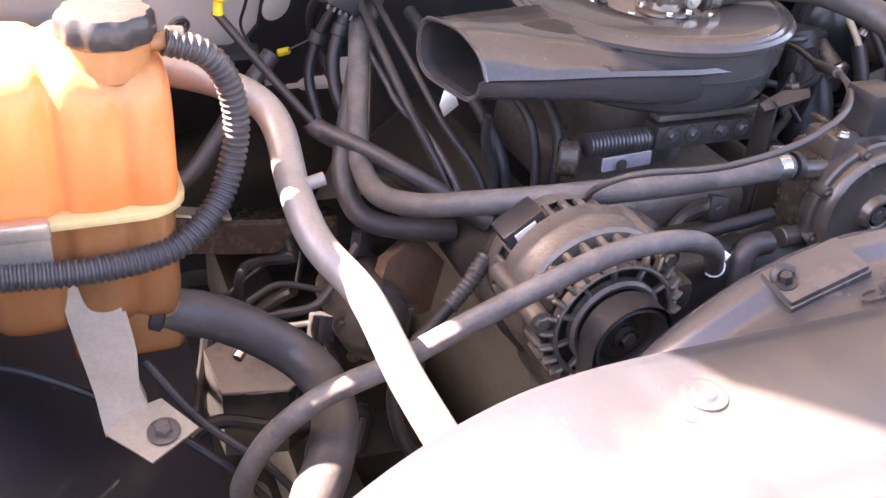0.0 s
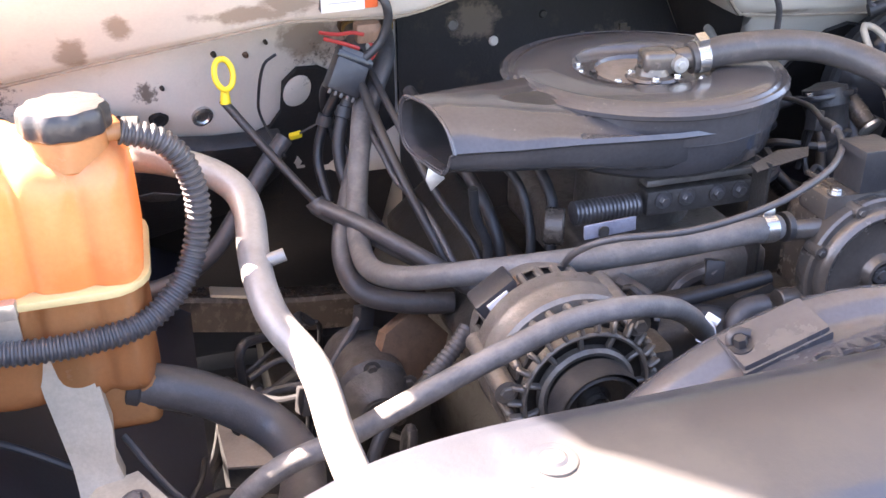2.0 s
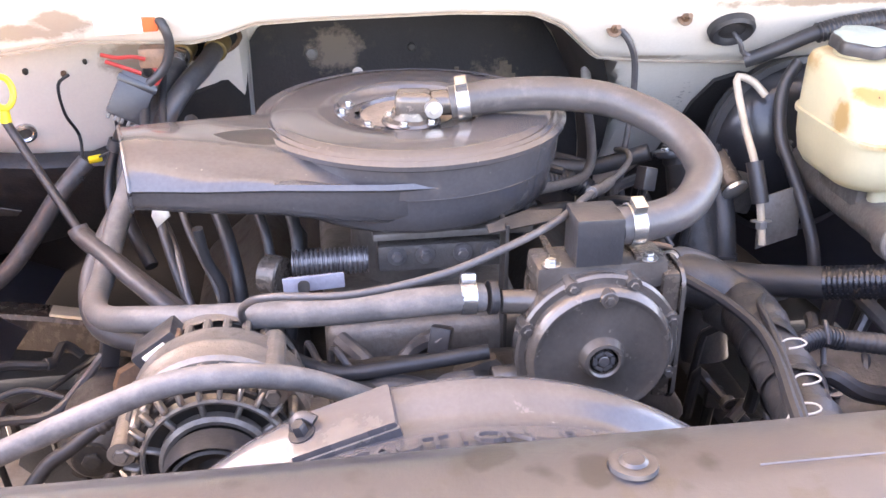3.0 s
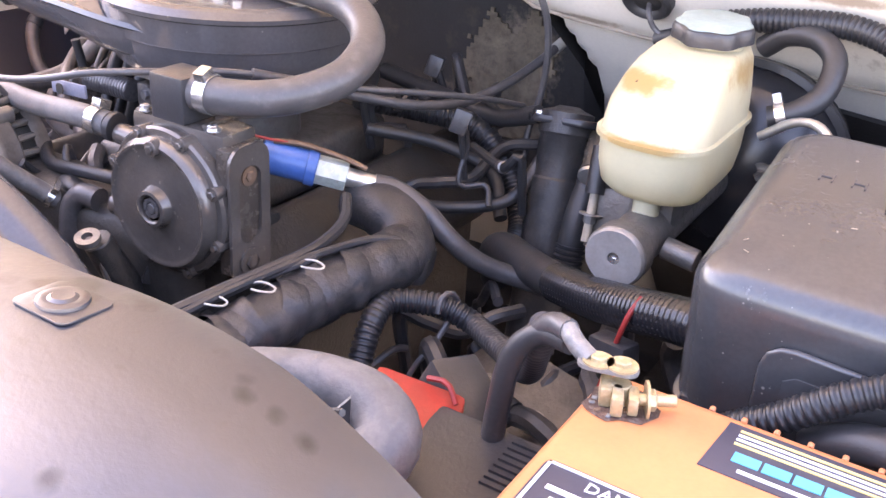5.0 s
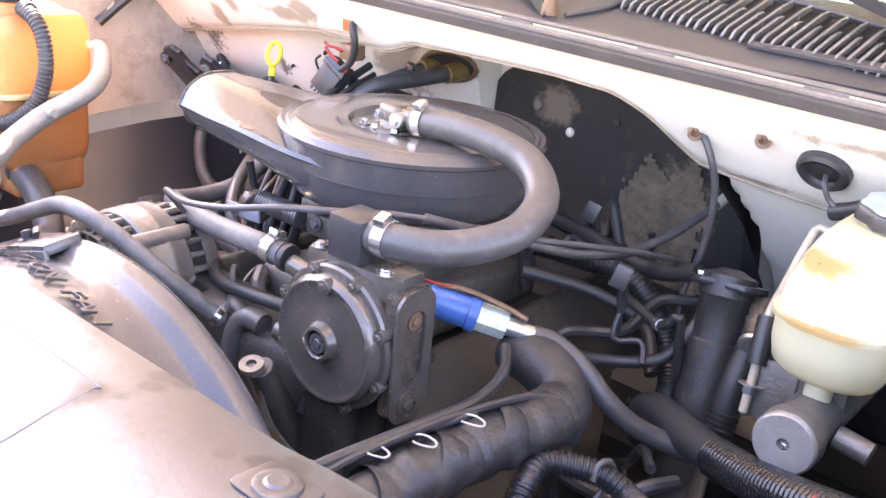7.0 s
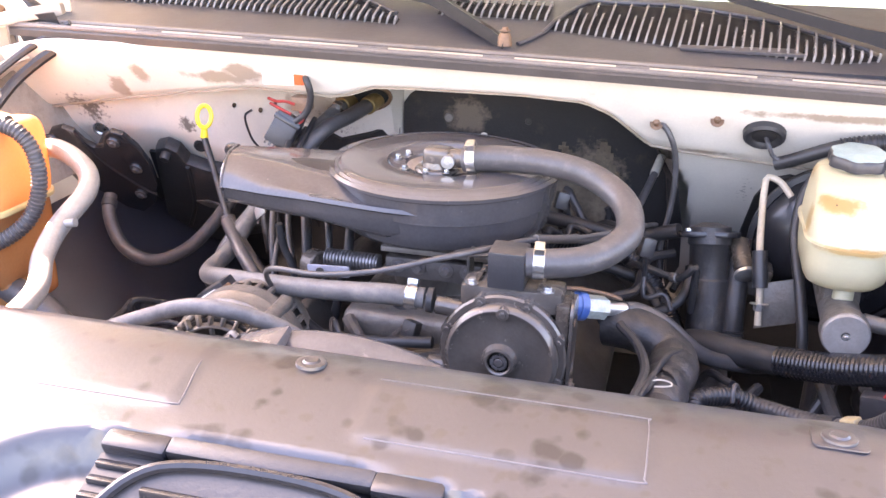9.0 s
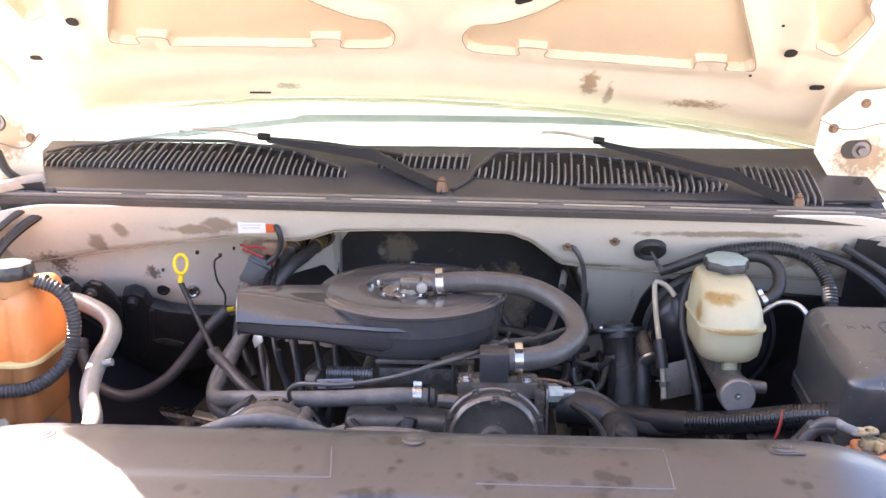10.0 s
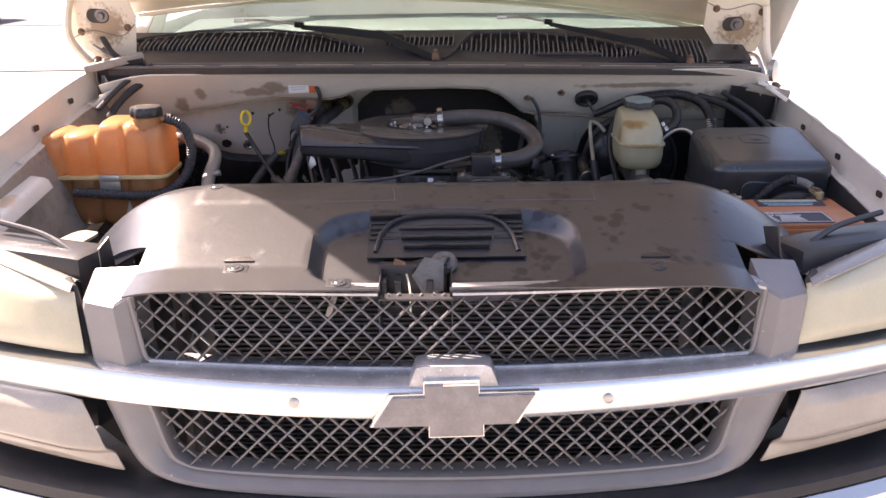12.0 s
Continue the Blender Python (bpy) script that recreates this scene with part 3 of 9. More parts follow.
def clamp_band(at, d, r, parent, width=0.014):
    """A worm-drive hose clamp round a hose of radius r, with its screw."""
    d = Vector(d).normalized()
    at = Vector(at)
    m = Matrix.Translation(at - d * width / 2) @ d.to_track_quat("Z", "Y").to_matrix().to_4x4()
    c = Shape().lathe([(r, 0), (r + 0.0016, 0), (r + 0.0016, width), (r, width)], m, 28)
    for i in range(5):
        a = radians(40 + i * 12)
        c.box((0.0012, 0.0016, width * 0.6), m @ Matrix.Rotation(a, 4, "Z") @ Matrix.Translation((r + 0.0018, 0, width / 2)))
    band = c.made("clamp", STEEL, parent, "zinc hose clamp")
    s = Shape().box((0.010, 0.016, width * 0.9), m @ Matrix.Rotation(radians(110), 4, "Z") @ Matrix.Translation((r + 0.005, 0, width / 2)), 0.001)
    s.made("screw_housing", STEEL, band)
    return band

# ---- ground ----
g = Shape()
g.sheet(lambda u, v: ((u - 0.5) * 400, (v - 0.5) * 400, 0.0), 40, 40)
solo(g, "ground", ROAD, "pale sunlit concrete yard surface", "ground", kind="structure")

# ---- firewall: a slanted overhang, a lower wall set back under it and a padded tunnel ----
def fw(x, z):
    """A point on the slanted face of the firewall's overhang."""
    return Vector((x, 0.865 + (1.235 - z) * 0.80 + 0.0175 * (1.235 - z), z))


LIP = [(-0.95, 1.072), (-0.70, 1.120), (-0.45, 1.163), (-0.36, 1.159), (-0.305, 1.156), (-0.27, 1.164), (-0.225, 1.182), (-0.15, 1.186), (0.03, 1.189), (0.13, 1.184),
       (0.175, 1.163), (0.237, 1.106), (0.30, 1.097), (0.50, 1.082), (0.92, 1.070)]
TUNNEL_SIDE = [(0.62, 0.300), (0.80, 0.298), (0.916, 0.294), (1.016, 0.280), (1.102, 0.240), (1.165, 0.180), (1.30, 0.135)]


def on_line(line, x):
    """The second value of a broken line at x."""
    for (x0, y0), (x1, y1) in zip(line, line[1:]):
        if x <= x1:
            return y0 + (y1 - y0) * max(0.0, (x - x0) / (x1 - x0))
    return line[-1][1]


def rise(x):
    """The upper edge of the firewall, dropping at its ends."""
    return 1.236 - 0.030 * max(0.0, (abs(x) - 0.78) / 0.15) ** 1.5


def wall_back(x, z):
    """Depth of the lower wall, set back under the overhang and deepest at the tunnel."""
    skew = 1.03 + 0.33 * min(max(0.0, x + 0.64), 0.42) - 0.40 * (z - 1.057)
    deep = max(min(1.19, skew) if x < -0.26 else 1.19, fw(x, z).y + 0.012)
    k = min(1.0, max(0.0, (x - on_line(TUNNEL_SIDE, z)) / 0.022))
    return deep + (fw(x, z).y + 0.014 - deep) * k


def face_pt(u, v):
    x = -0.93 + 1.83 * u
    lip, top = on_line(LIP, x), rise(x)
    roll = 0.010 * max(0.0, 1 - v / 0.10) ** 2
    return fw(x, lip + (top - lip) * v) + Vector((0, roll, 0))


firewall = thing("wall_firewall", (0, 0.95, 0.55), "white painted steel firewall with a stained overhang and a dark tunnel", "firewall", kind="structure")
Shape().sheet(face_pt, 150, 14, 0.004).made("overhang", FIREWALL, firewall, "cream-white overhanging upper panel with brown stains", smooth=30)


def under_pt(u, v):
    x = -0.93 + 1.83 * u
    z = on_line(LIP, x)
    a = fw(x, z).y + 0.010
    return (x, a + (max(a + 0.002, wall_back(x, z)) - a) * v, z + 0.006 * v)


Shape().sheet(under_pt, 150, 8, 0.003).made("overhang_underside", FIREWALL, firewall)


def lower_pt(u, v):
    x = -0.93 + 1.83 * u
    z = 0.43 + (on_line(LIP, x) + 0.004 - 0.43) * v
    return (x, wall_back(x, z), z)


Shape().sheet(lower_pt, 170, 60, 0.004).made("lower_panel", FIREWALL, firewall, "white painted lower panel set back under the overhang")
# A brown tube paints the shadow of the step along the lip.
Shape().tube([fw(x, on_line(LIP, x)) + Vector((0, 0.004, 0.001)) for x in [-0.92 + 0.02 * i for i in range(92)]], 0.0026, 6, 0.02).made("seam", SEAM, firewall, "brown line painting the shadow step along the lip")
PAD_EDGE = [(-0.248, 0.72), (-0.250, 0.95), (-0.249, 1.098), (-0.236, 1.116), (-0.214, 1.132), (-0.16, 1.165), (-0.10, 1.182), (0.10, 1.180), (0.155, 1.160), (0.20, 1.125), (0.228, 1.085), (0.262, 1.016), (0.276, 0.916), (0.280, 0.72)]
Shape().prism(PAD_EDGE, 0.010, place((0, 1.187, 0), (1, 0, 0), (0, -1, 0)), 0.003).made("insulation_pad", PAD, firewall, "black dusty insulation pad")
side = [(x, z) for z, x in TUNNEL_SIDE[1:6]]
Shape().loft([[fw(x + 0.010, z) + Vector((0, 0.004, 0)) for x, z in side], [Vector((x - 0.012, 1.10, z)) for x, z in side], [Vector((x - 0.018, 1.176, z - 0.004)) for x, z in side]], cap=False, closed=False).made(
    "insulation_lining", PAD, firewall, "black insulation lining of the tunnel side")
for i, (x, z, r) in enumerate(((-0.086, 1.043, 0.0085), (-0.156, 1.075, 0.010), (0.0, 1.08, 0.007), (0.1, 0.98, 0.008))):
    Shape().lathe([(0, 0), (r, 0), (r * 0.8, 0.003), (0, 0.004)], place((x, 1.1765, z), z=(0, -1, 0.1)), 14).made(
        "fixing", (FIREWALL, DIRTY_ALU, GREASE, GREASE)[i], firewall)
patch = bmesh.new()
cells = {}
for i in range(30):
    for j in range(34):
        x, z = 0.015 + 0.19 * i / 29, 0.84 + 0.235 * j / 33
        cells[i, j] = patch.verts.new((x, 1.1715 + 0.004 * noise.noise((x * 60, z * 60, 7)), z))
for i in range(29):
    for j in range(33):
        u, v = i / 28, j / 32
        reach = 0.46 - 0.10 * v + 0.20 * noise.noise((u * 4, v * 4, 3)) + 0.09 * noise.noise((u * 13, v * 13, 5))
        if abs(u - 0.46 - 0.10 * v) < reach and v < 0.80 + 0.22 * noise.noise((u * 5, 1, 9)):
            patch.faces.new([cells[i, j], cells[i + 1, j], cells[i + 1, j + 1], cells[i, j + 1]])
bmesh.ops.delete(patch, geom=[v for v in patch.verts if not v.link_faces], context="VERTS")
bmesh.ops.solidify(patch, geom=patch.faces[:], thickness=0.003)
Shape().bm(patch).made("torn_patch", TORN, firewall, "torn patch of brown fibre")
# studs, plugs and the grommet
for x, z in ((0.246, 1.155), (0.338, 1.17)):
    p = fw(x, z)
    Shape().cyl(p, p + Vector((0.0, -0.022, 0.008)), 0.0035, n=8).bolt(p + Vector((0, -0.002, 0)), (0, -1, 0.6), 0.006, 0.008).made("stud", RUST, firewall)
# The black disc in this row paints the shade of an open hole.
for x, z, r, mt in ((-0.570, 1.002, 0.016, STEEL), (-0.631, 1.009, 0.014, OPENING_SHADE), (-0.84, 1.03, 0.016, STEEL), (-0.545, 1.10, 0.004, GREASE), (-0.62, 1.062, 0.003, GREASE), (-0.50, 1.09, 0.004, RUST), (-0.47, 1.105, 0.003, GREASE)):
    Shape().lathe([(0, 0.003), (r * 0.55, 0.003), (r * 0.7, 0.006), (r, 0.004), (r, -0.002)], place((x, wall_back(x, z) - 0.001, z), z=(0.3, -1, -0.4)), 20).made("plug", mt, firewall)
Shape().lathe([(0, 0.004), (0.012, 0.005), (0.017, 0.003), (0.020, 0.008), (0.025, 0.010), (0.029, 0.006), (0.030, -0.004)],
              place(fw(0.411, 1.153) + Vector((0, -0.003, -0.002)), z=(0, -1, -0.8)), 24, wave=lambda a, r, h: 0.1 * r * math.cos(a) ** 2).made("grommet", RUBBER_DARK, firewall, "black rubber grommet")

# ---- cowl: weatherstrip gutter and black louvred panel ----
def gut(x):
    return Vector((x, 0.848 + 0.05 * (x / 0.9) ** 2, 1.247 - 0.012 * (x / 0.9) ** 2 - 0.012 * x))


channel = thing("trim_cowl_gutter", gut(0), "weathered grey rubber weatherstrip along the cowl edge", "weatherstrip", kind="structure")
GX = [-0.90 + 1.78 * i / 24 for i in range(25)]
prof = [(-0.008, -0.012), (-0.010, 0.0), (-0.004, 0.008), (0.004, 0.004), (0.012, 0.006), (0.020, 0.012), (0.028, 0.008), (0.045, 0.010), (0.05, 0.0), (0.04, -0.014)]
s = Shape().loft([[gut(x) + Vector((0, a, b)) for a, b in prof] for x in GX])
# The dark base paints the shadow lines between the beads.
s.made("seal_strip", SEAL_DARK, channel)
for a, b, r, mt in ((-0.005, 0.0075, 0.0042, SEAL), (0.0135, 0.0085, 0.0026, STRAP), (0.0245, 0.0115, 0.0050, SEAL), (0.043, 0.0105, 0.0034, SEAL)):
    Shape().tube([gut(x) + Vector((0, a, b)) for x in GX], r, 8, 0.04).made("bead", mt, channel)
s = Shape()
s.loft([[gut(x) + Vector((0, a, b)) for a, b in ((0.05, 0.0), (0.09, 0.012), (0.09, 0.004), (0.05, -0.01))] for x in GX])
s.made("ledge", COWL, channel)
for i in range(9):
    x = -0.82 + 0.205 * i
    Shape().box((0.05, 0.007, 0.006), Matrix.Translation(gut(x) + Vector((0, 0.012, 0.009))), 0.002).made("clip", SEAL, channel)


def cowl_z(x, y):
    """Height of the cowl panel: rising to the glass, crowned across."""
    base = 1.252 + (y - 0.93) * 0.30
    return base - 0.02 * (x / 0.95) ** 2


cowl = thing("cowl_panel", (0, 1.0, 1.25), "black plastic cowl panel with rows of air louvres", "cowl panel")
Shape().sheet(lambda u, v: (-0.92 + 1.80 * u, 0.925 + 0.05 * (u * 2 - 1) ** 2 + 0.235 * v, cowl_z(-0.92 + 1.80 * u, 0.925 + 0.05 * (u * 2 - 1) ** 2 + 0.235 * v)), 40, 10, 0.006).made("panel", COWL, cowl)
fin = Shape().prism([(0, -0.004), (1, -0.004), (1, 0.010), (0.8, 0.0135), (0.1, 0.011), (0.02, 0.004)], 0.0036, Matrix(), 0.0)
fin_mesh = fin.made("louvre", LOUVRE).data
bpy.data.objects.remove(bpy.data.objects["louvre"])


def at_x(line, x):
    for (x0, y0), (x1, y1) in zip(line, line[1:]):
        if x <= x1:
            return y0 + (y1 - y0) * max(0, (x - x0) / (x1 - x0))
    return line[-1][1]


# front and back line of each vent field, and its number of louvres
VENTS = [([(-0.93, 1.080), (-0.60, 1.045), (-0.21, 1.005)], [(-0.93, 1.10), (-0.87, 1.15), (-0.70, 1.180), (-0.50, 1.168), (-0.34, 1.118), (-0.21, 1.025)], 52),
         ([(-0.15, 1.05), (0.045, 1.05)], [(-0.15, 1.105), (0.045, 1.105)], 14),
         ([(0.055, 1.015), (0.25, 0.985), (0.50, 0.968), (0.57, 0.99)], [(0.055, 1.03), (0.105, 1.118), (0.255, 1.125), (0.415, 1.088), (0.57, 1.0)], 38),
         ([(0.605, 1.015), (0.69, 0.955), (0.75, 0.935)], [(0.605, 1.09), (0.75, 1.088)], 11)]
for lo_line, hi_line, k in VENTS:
    xa, xb = lo_line[0][0], lo_line[-1][0]
    # A closed black sheet paints the shade between the louvres.
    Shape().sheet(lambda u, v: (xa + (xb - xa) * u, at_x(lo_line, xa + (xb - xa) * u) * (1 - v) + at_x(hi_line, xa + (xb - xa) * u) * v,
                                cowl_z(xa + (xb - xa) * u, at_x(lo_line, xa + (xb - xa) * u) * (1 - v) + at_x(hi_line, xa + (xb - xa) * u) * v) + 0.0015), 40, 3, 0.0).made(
        "vent_field", OPENING_SHADE, cowl, "black sheet painting the shade between the louvres")
    for i in range(k):
        x = xa + (xb - xa) * (i + 0.5) / k
        y0, y1 = at_x(lo_line, x), at_x(hi_line, x)
        if k > 20 and i % 2:
            y1 = y0 + (y1 - y0) * 0.62
        lean = 0.28 * min(0, (x + 0.35)) if x < -0.2 else -0.05
        if y1 - y0 < 0.008:
            continue
        ob = new("louvre", fin_mesh)
        ob.parent = cowl
        ob.matrix_local = Matrix.Translation(-Vector((0, 1.0, 1.25))) @ place((x, y0, cowl_z(x, y0)), (-lean, 1, 0.3), (1, lean, 0)) @ Matrix.Rotation(radians(12), 4, "X") @ Matrix.Diagonal((y1 - y0, 1, 1, 1))
Shape().tube([(x, at_x(VENTS[0][1], x) + 0.006, cowl_z(x, at_x(VENTS[0][1], x)) + 0.007) for x in [-0.90 + 0.04 * i for i in range(18)]], 0.004, 8, 0.01).made("rim", COWL, cowl)
Shape().tube([(0.012, 0.955, 1.262), (0.045, 1.0, 1.276), (0.062, 1.045, 1.292)] + [(x, at_x(VENTS[2][1], x) + 0.006, cowl_z(x, at_x(VENTS[2][1], x)) + 0.006) for x in [0.105 + 0.045 * i for i in range(11)]], 0.004, 8, 0.01).made("rim", COWL, cowl)
Shape().prism([(0, 0), (0.17, 0.008), (0.19, -0.012), (0.0, -0.012)], 0.006, place((0.27, 0.985, cowl_z(0.3, 0.985) + 0.001), (1, 0, 0), (0, -0.3, 1)), 0.002).made("raised_pad", COWL, cowl)

# ---- windscreen and the dashboard behind it ----
def glass_pt(u, v):
    x = -0.90 + 1.80 * u
    y0 = 1.160 + 0.09 * (2 * u - 1) ** 2
    return (x * (1 - 0.13 * v), y0 + 0.62 * v, 1.318 - 0.025 * (2 * u - 1) ** 2 + 0.52 * v)


screen = Shape().sheet(glass_pt, 24, 8, 0.005).made("window_windscreen", GLASS)
tagged(screen, "pale green tinted windscreen glass reflecting the sky", "windscreen", kind="structure")
screen.visible_shadow = False
dash = Shape().sheet(lambda u, v: (-0.88 + 1.76 * u, 1.28 + 0.09 * (2 * u - 1) ** 2 + 0.5 * v, 1.30 + 0.02 * v - 0.02 * (2 * u - 1) ** 2), 12, 4, 0.02)
solo(dash, "dashboard_top", DASH, "grey dashboard top behind the windscreen", "dashboard")
cab = thing("truck_cab", (0, 2.0, 0.4), "white truck cab with roof and pillars", "truck cab")
for x in (-0.93, 0.93):
    Shape().tube([(x, 1.32, 1.27), (x * 0.95, 1.6, 1.5), (x * 0.84, 1.95, 1.80)], 0.045, 10, 0.05).made("pillar", WHITE_CLEAN, cab)
    Shape().box((0.05, 1.6, 0.95), Matrix.Translation((x, 2.12, 0.85)), 0.02).made("side", WHITE_CLEAN, cab)
Shape().box((1.62, 0.9, 0.04), Matrix.Translation((0, 2.36, 1.82)), 0.015).made("roof", WHITE_CLEAN, cab)
Shape().box((1.9, 0.05, 1.0), Matrix.Translation((0, 2.95, 1.3)), 0.02).made("back", WHITE_CLEAN, cab)
Shape().box((1.86, 1.6, 0.04), Matrix.Translation((0, 2.12, 0.42)), 0.01).made("floor_pan", BLACK, cab)

# ---- wipers ----
def wiper(pivot, elbow, joint, tip, blade_end):
    w = thing("windscreen_wiper", pivot, "black windscreen wiper resting on the cowl", "wiper", "windscreen wipers")
    p, e, j, t = Vector(pivot), Vector(elbow), Vector(joint), Vector(tip)
    Shape().lathe([(0, 0.016), (0.008, 0.015), (0.011, 0.008), (0.012, -0.006)], place(p), 20).bolt(p + Vector((0, 0, 0.018)), (0, 0, 1), 0.005, 0.006).made("pivot_cap", RUST, w, "rusty pivot nut")
    Shape().loft([[c + Vector((0, a, b)) for a, b in ((-wd, -0.012), (wd, -0.012), (wd * 0.7, hh), (-wd * 0.7, hh))] for c, wd, hh in
                  ((p, 0.015, 0.006), (p.lerp(e, 0.15), 0.013, 0.008), (p.lerp(e, 0.85), 0.014, 0.011), (e, 0.017, 0.013), (e.lerp(j, 0.12), 0.013, 0.008), (e.lerp(j, 0.6), 0.009, 0.003), (j, 0.004, 0.000))]).made("arm", WIPER, w)
    Shape().cyl(j.lerp(e, 0.03), j.lerp(t, 0.10), 0.0085, n=10).made("collar", WIPER, w)
    Shape().tube([j, j.lerp(t, 0.6) + Vector((0, 0, 0.006)), t], 0.0035, 8, 0.02).made("rod", ALU, w, "bare metal rod")
    Shape().box((0.03, 0.012, 0.01), Matrix.Translation(t), 0.002).made("adapter", ALU, w)
    b0, b1 = Vector(blade_end[0]), Vector(blade_end[1])
    Shape().tube([b0, b0.lerp(b1, 0.5) + Vector((0, 0, 0.006)), b1], 0.0045, 6, 0.03).made("blade", RUBBER_DARK, w)
    return w


wiper((-0.008, 0.945, 1.266), (-0.163, 1.060, 1.318), (-0.40, 1.118, 1.343), (-0.583, 1.138, 1.356), ((-0.10, 1.075, 1.312), (-0.42, 1.140, 1.338)))
wiper((0.690, 0.912, 1.248), (0.575, 1.003, 1.294), (0.321, 1.090, 1.347), (0.186, 1.123, 1.359), ((0.56, 1.045, 1.296), (0.33, 1.112, 1.336)))

# ---- hood, standing open ----
H_TILT = radians(32)


def hood_pt(x, s, lift=0.0):
    """A point of the open hood: s metres forward of its rear edge, bowed across; lift along its underside normal."""
    bow = 0.085 * (x / 0.92) ** 2
    y = 1.31 - s * math.cos(H_TILT) + 0.02 * (x / 0.92) ** 2 + lift * math.sin(H_TILT) * -1
    z = 1.398 + s * math.sin(H_TILT) - bow - lift * math.cos(H_TILT) - 0.045 * x
    return Vector((x * (1.035 - 0.03 * min(1, s)), y, z))


hood = thing("hood", (0, 1.31, 1.39), "open white hood with a bare cream underside", "hood")


def hood_front(x):
    return 1.37 - 0.12 * (x / 0.80) ** 2 - 1.6 * max(0.0, abs(x) - 0.825)



def hood_half(s_):
    return 0.990 - 0.034 * min(1.0, max(0.0, (s_ - 0.52) / 0.16)) - 0.02 * max(0.0, s_ - 0.90)


def skin_pt(u, v):
    """The outer skin, rolled down at its sides."""
    k = 2 * u - 1
    s_ = v * hood_front(0.93 * k)
    return hood_pt(hood_half(s_) * k, s_, -0.045 + (0.05 + 0.09 * max(0.0, 1 - s_ / 0.5)) * max(0.0, (abs(k) - 0.95) / 0.05) ** 2)


Shape().sheet(skin_pt, 60, 24, 0.004).made("outer_skin", WHITE_CLEAN, hood)
# inner panel: a ribbed sheet with recessed fields


def inside(poly, x, y):
    hit_ = False
    for (x0, y0), (x1, y1) in zip(poly, poly[1:] + poly[:1]):
        if (y0 > y) != (y1 > y) and x < (x1 - x0) * (y - y0) / (y1 - y0) + x0:
            hit_ = not hit_
    return hit_


def edge_dist(poly, x, y):
    best = 9.0
    for (x0, y0), (x1, y1) in zip(poly, poly[1:] + poly[:1]):
        dx, dy = x1 - x0, y1 - y0
        t = max(0, min(1, ((x - x0) * dx + (y - y0) * dy) / (dx * dx + dy * dy)))
        best = min(best, math.hypot(x - x0 - dx * t, y - y0 - dy * t))
    return best


HX = -0.04
big_field = [(0.074, 0.285), (0.095, 0.270), (0.176, 0.268), (0.180, 0.299), (0.234, 0.301), (0.238, 0.270), (0.35, 0.275), (0.50, 0.290), (0.526, 0.296), (0.530, 0.324), (0.584, 0.337), (0.588, 0.310), (0.625, 0.318), (0.640, 0.345), (0.585, 0.50), (0.53, 0.64), (0.46, 0.78), (0.42, 0.78), (0.34, 0.62),
             (0.285, 0.53), (0.215, 0.445), (0.16, 0.40), (0.13, 0.384), (0.092, 0.374), (0.072, 0.345), (0.067, 0.315)]
side_field = [(0.728, 0.448), (0.775, 0.440), (0.795, 0.56), (0.772, 0.61), (0.768, 0.70), (0.74, 0.85), (0.67, 0.85), (0.66, 0.66)]
well = [(0.10 + 0.052 * math.cos(radians(a)), 0.575 + 0.075 * math.sin(radians(a))) for a in range(0, 360, 24)]
FIELDS = [(f, min(q[0] for q in f) - 0.06, max(q[0] for q in f) + 0.06, min(q[1] for q in f) - 0.06, max(q[1] for q in f) + 0.06) for f in (big_field, side_field, well)]


def smooth(k):
    k = max(0.0, min(1.0, k))
    return k * k * (3 - 2 * k)


def relief(x, s_):
    """Depth of the inner panel: fields sunk into it, beads along their rims, tabs left standing."""
    x = abs(x - HX)
    d = 0.0
    for f, xa, xb, ya, yb in FIELDS:
        if xa < x < xb and ya < s_ < yb:
            e = edge_dist(f, x, s_)
            if inside(f, x, s_):
                d += 0.010 - 0.017 * smooth((e - 0.0004) / 0.0035)
            else:
                d += 0.010 * (1 - smooth(e / 0.055))
    d += 0.014 * smooth(1 - abs(s_ - 0.15) / 0.11)
    d -= 0.005 * smooth((0.052 - s_) / 0.006)
    d += 0.008 * smooth(1 - abs(x - 0.69) / 0.045) * smooth((s_ - 0.2) / 0.1)
    d -= 0.012 * smooth((x - 0.80) / 0.03) * smooth((s_ - 0.10) / 0.05)
    return d


def to_edge(x, s_):
    """Draw a point that lies close to a field's rim onto the rim."""
    k, side = abs(x - HX), 1 if x > HX else -1
    for f, xa, xb, ya, yb in FIELDS:
        if xa + 0.05 < k < xb - 0.05 and ya + 0.05 < s_ < yb - 0.05:
            for (x0, y0), (x1, y1) in zip(f, f[1:] + f[:1]):
                dx, dy = x1 - x0, y1 - y0
                t = max(0, min(1, ((k - x0) * dx + (s_ - y0) * dy) / (dx * dx + dy * dy)))
                if math.hypot(k - x0 - dx * t, s_ - y0 - dy * t) < 0.0021:
                    return HX + side * (x0 + dx * t), y0 + dy * t
    return x, s_


def inner_pt(u, v):
    x = -0.935 + 1.87 * u
    s_ = 0.012 + (v if v < 0.84 else 0.84 + (v - 0.84) / 0.16 * (hood_front(x) - 0.87))
    x, s_ = to_edge(x, s_)
    return hood_pt(x * (0.965 - 0.16 * max(0.0, s_ - 0.65)) / 0.965, s_, relief(x, s_))


panel, field = Shape().sheet(inner_pt, 560, 280), Shape()
sunk = []
keep = []
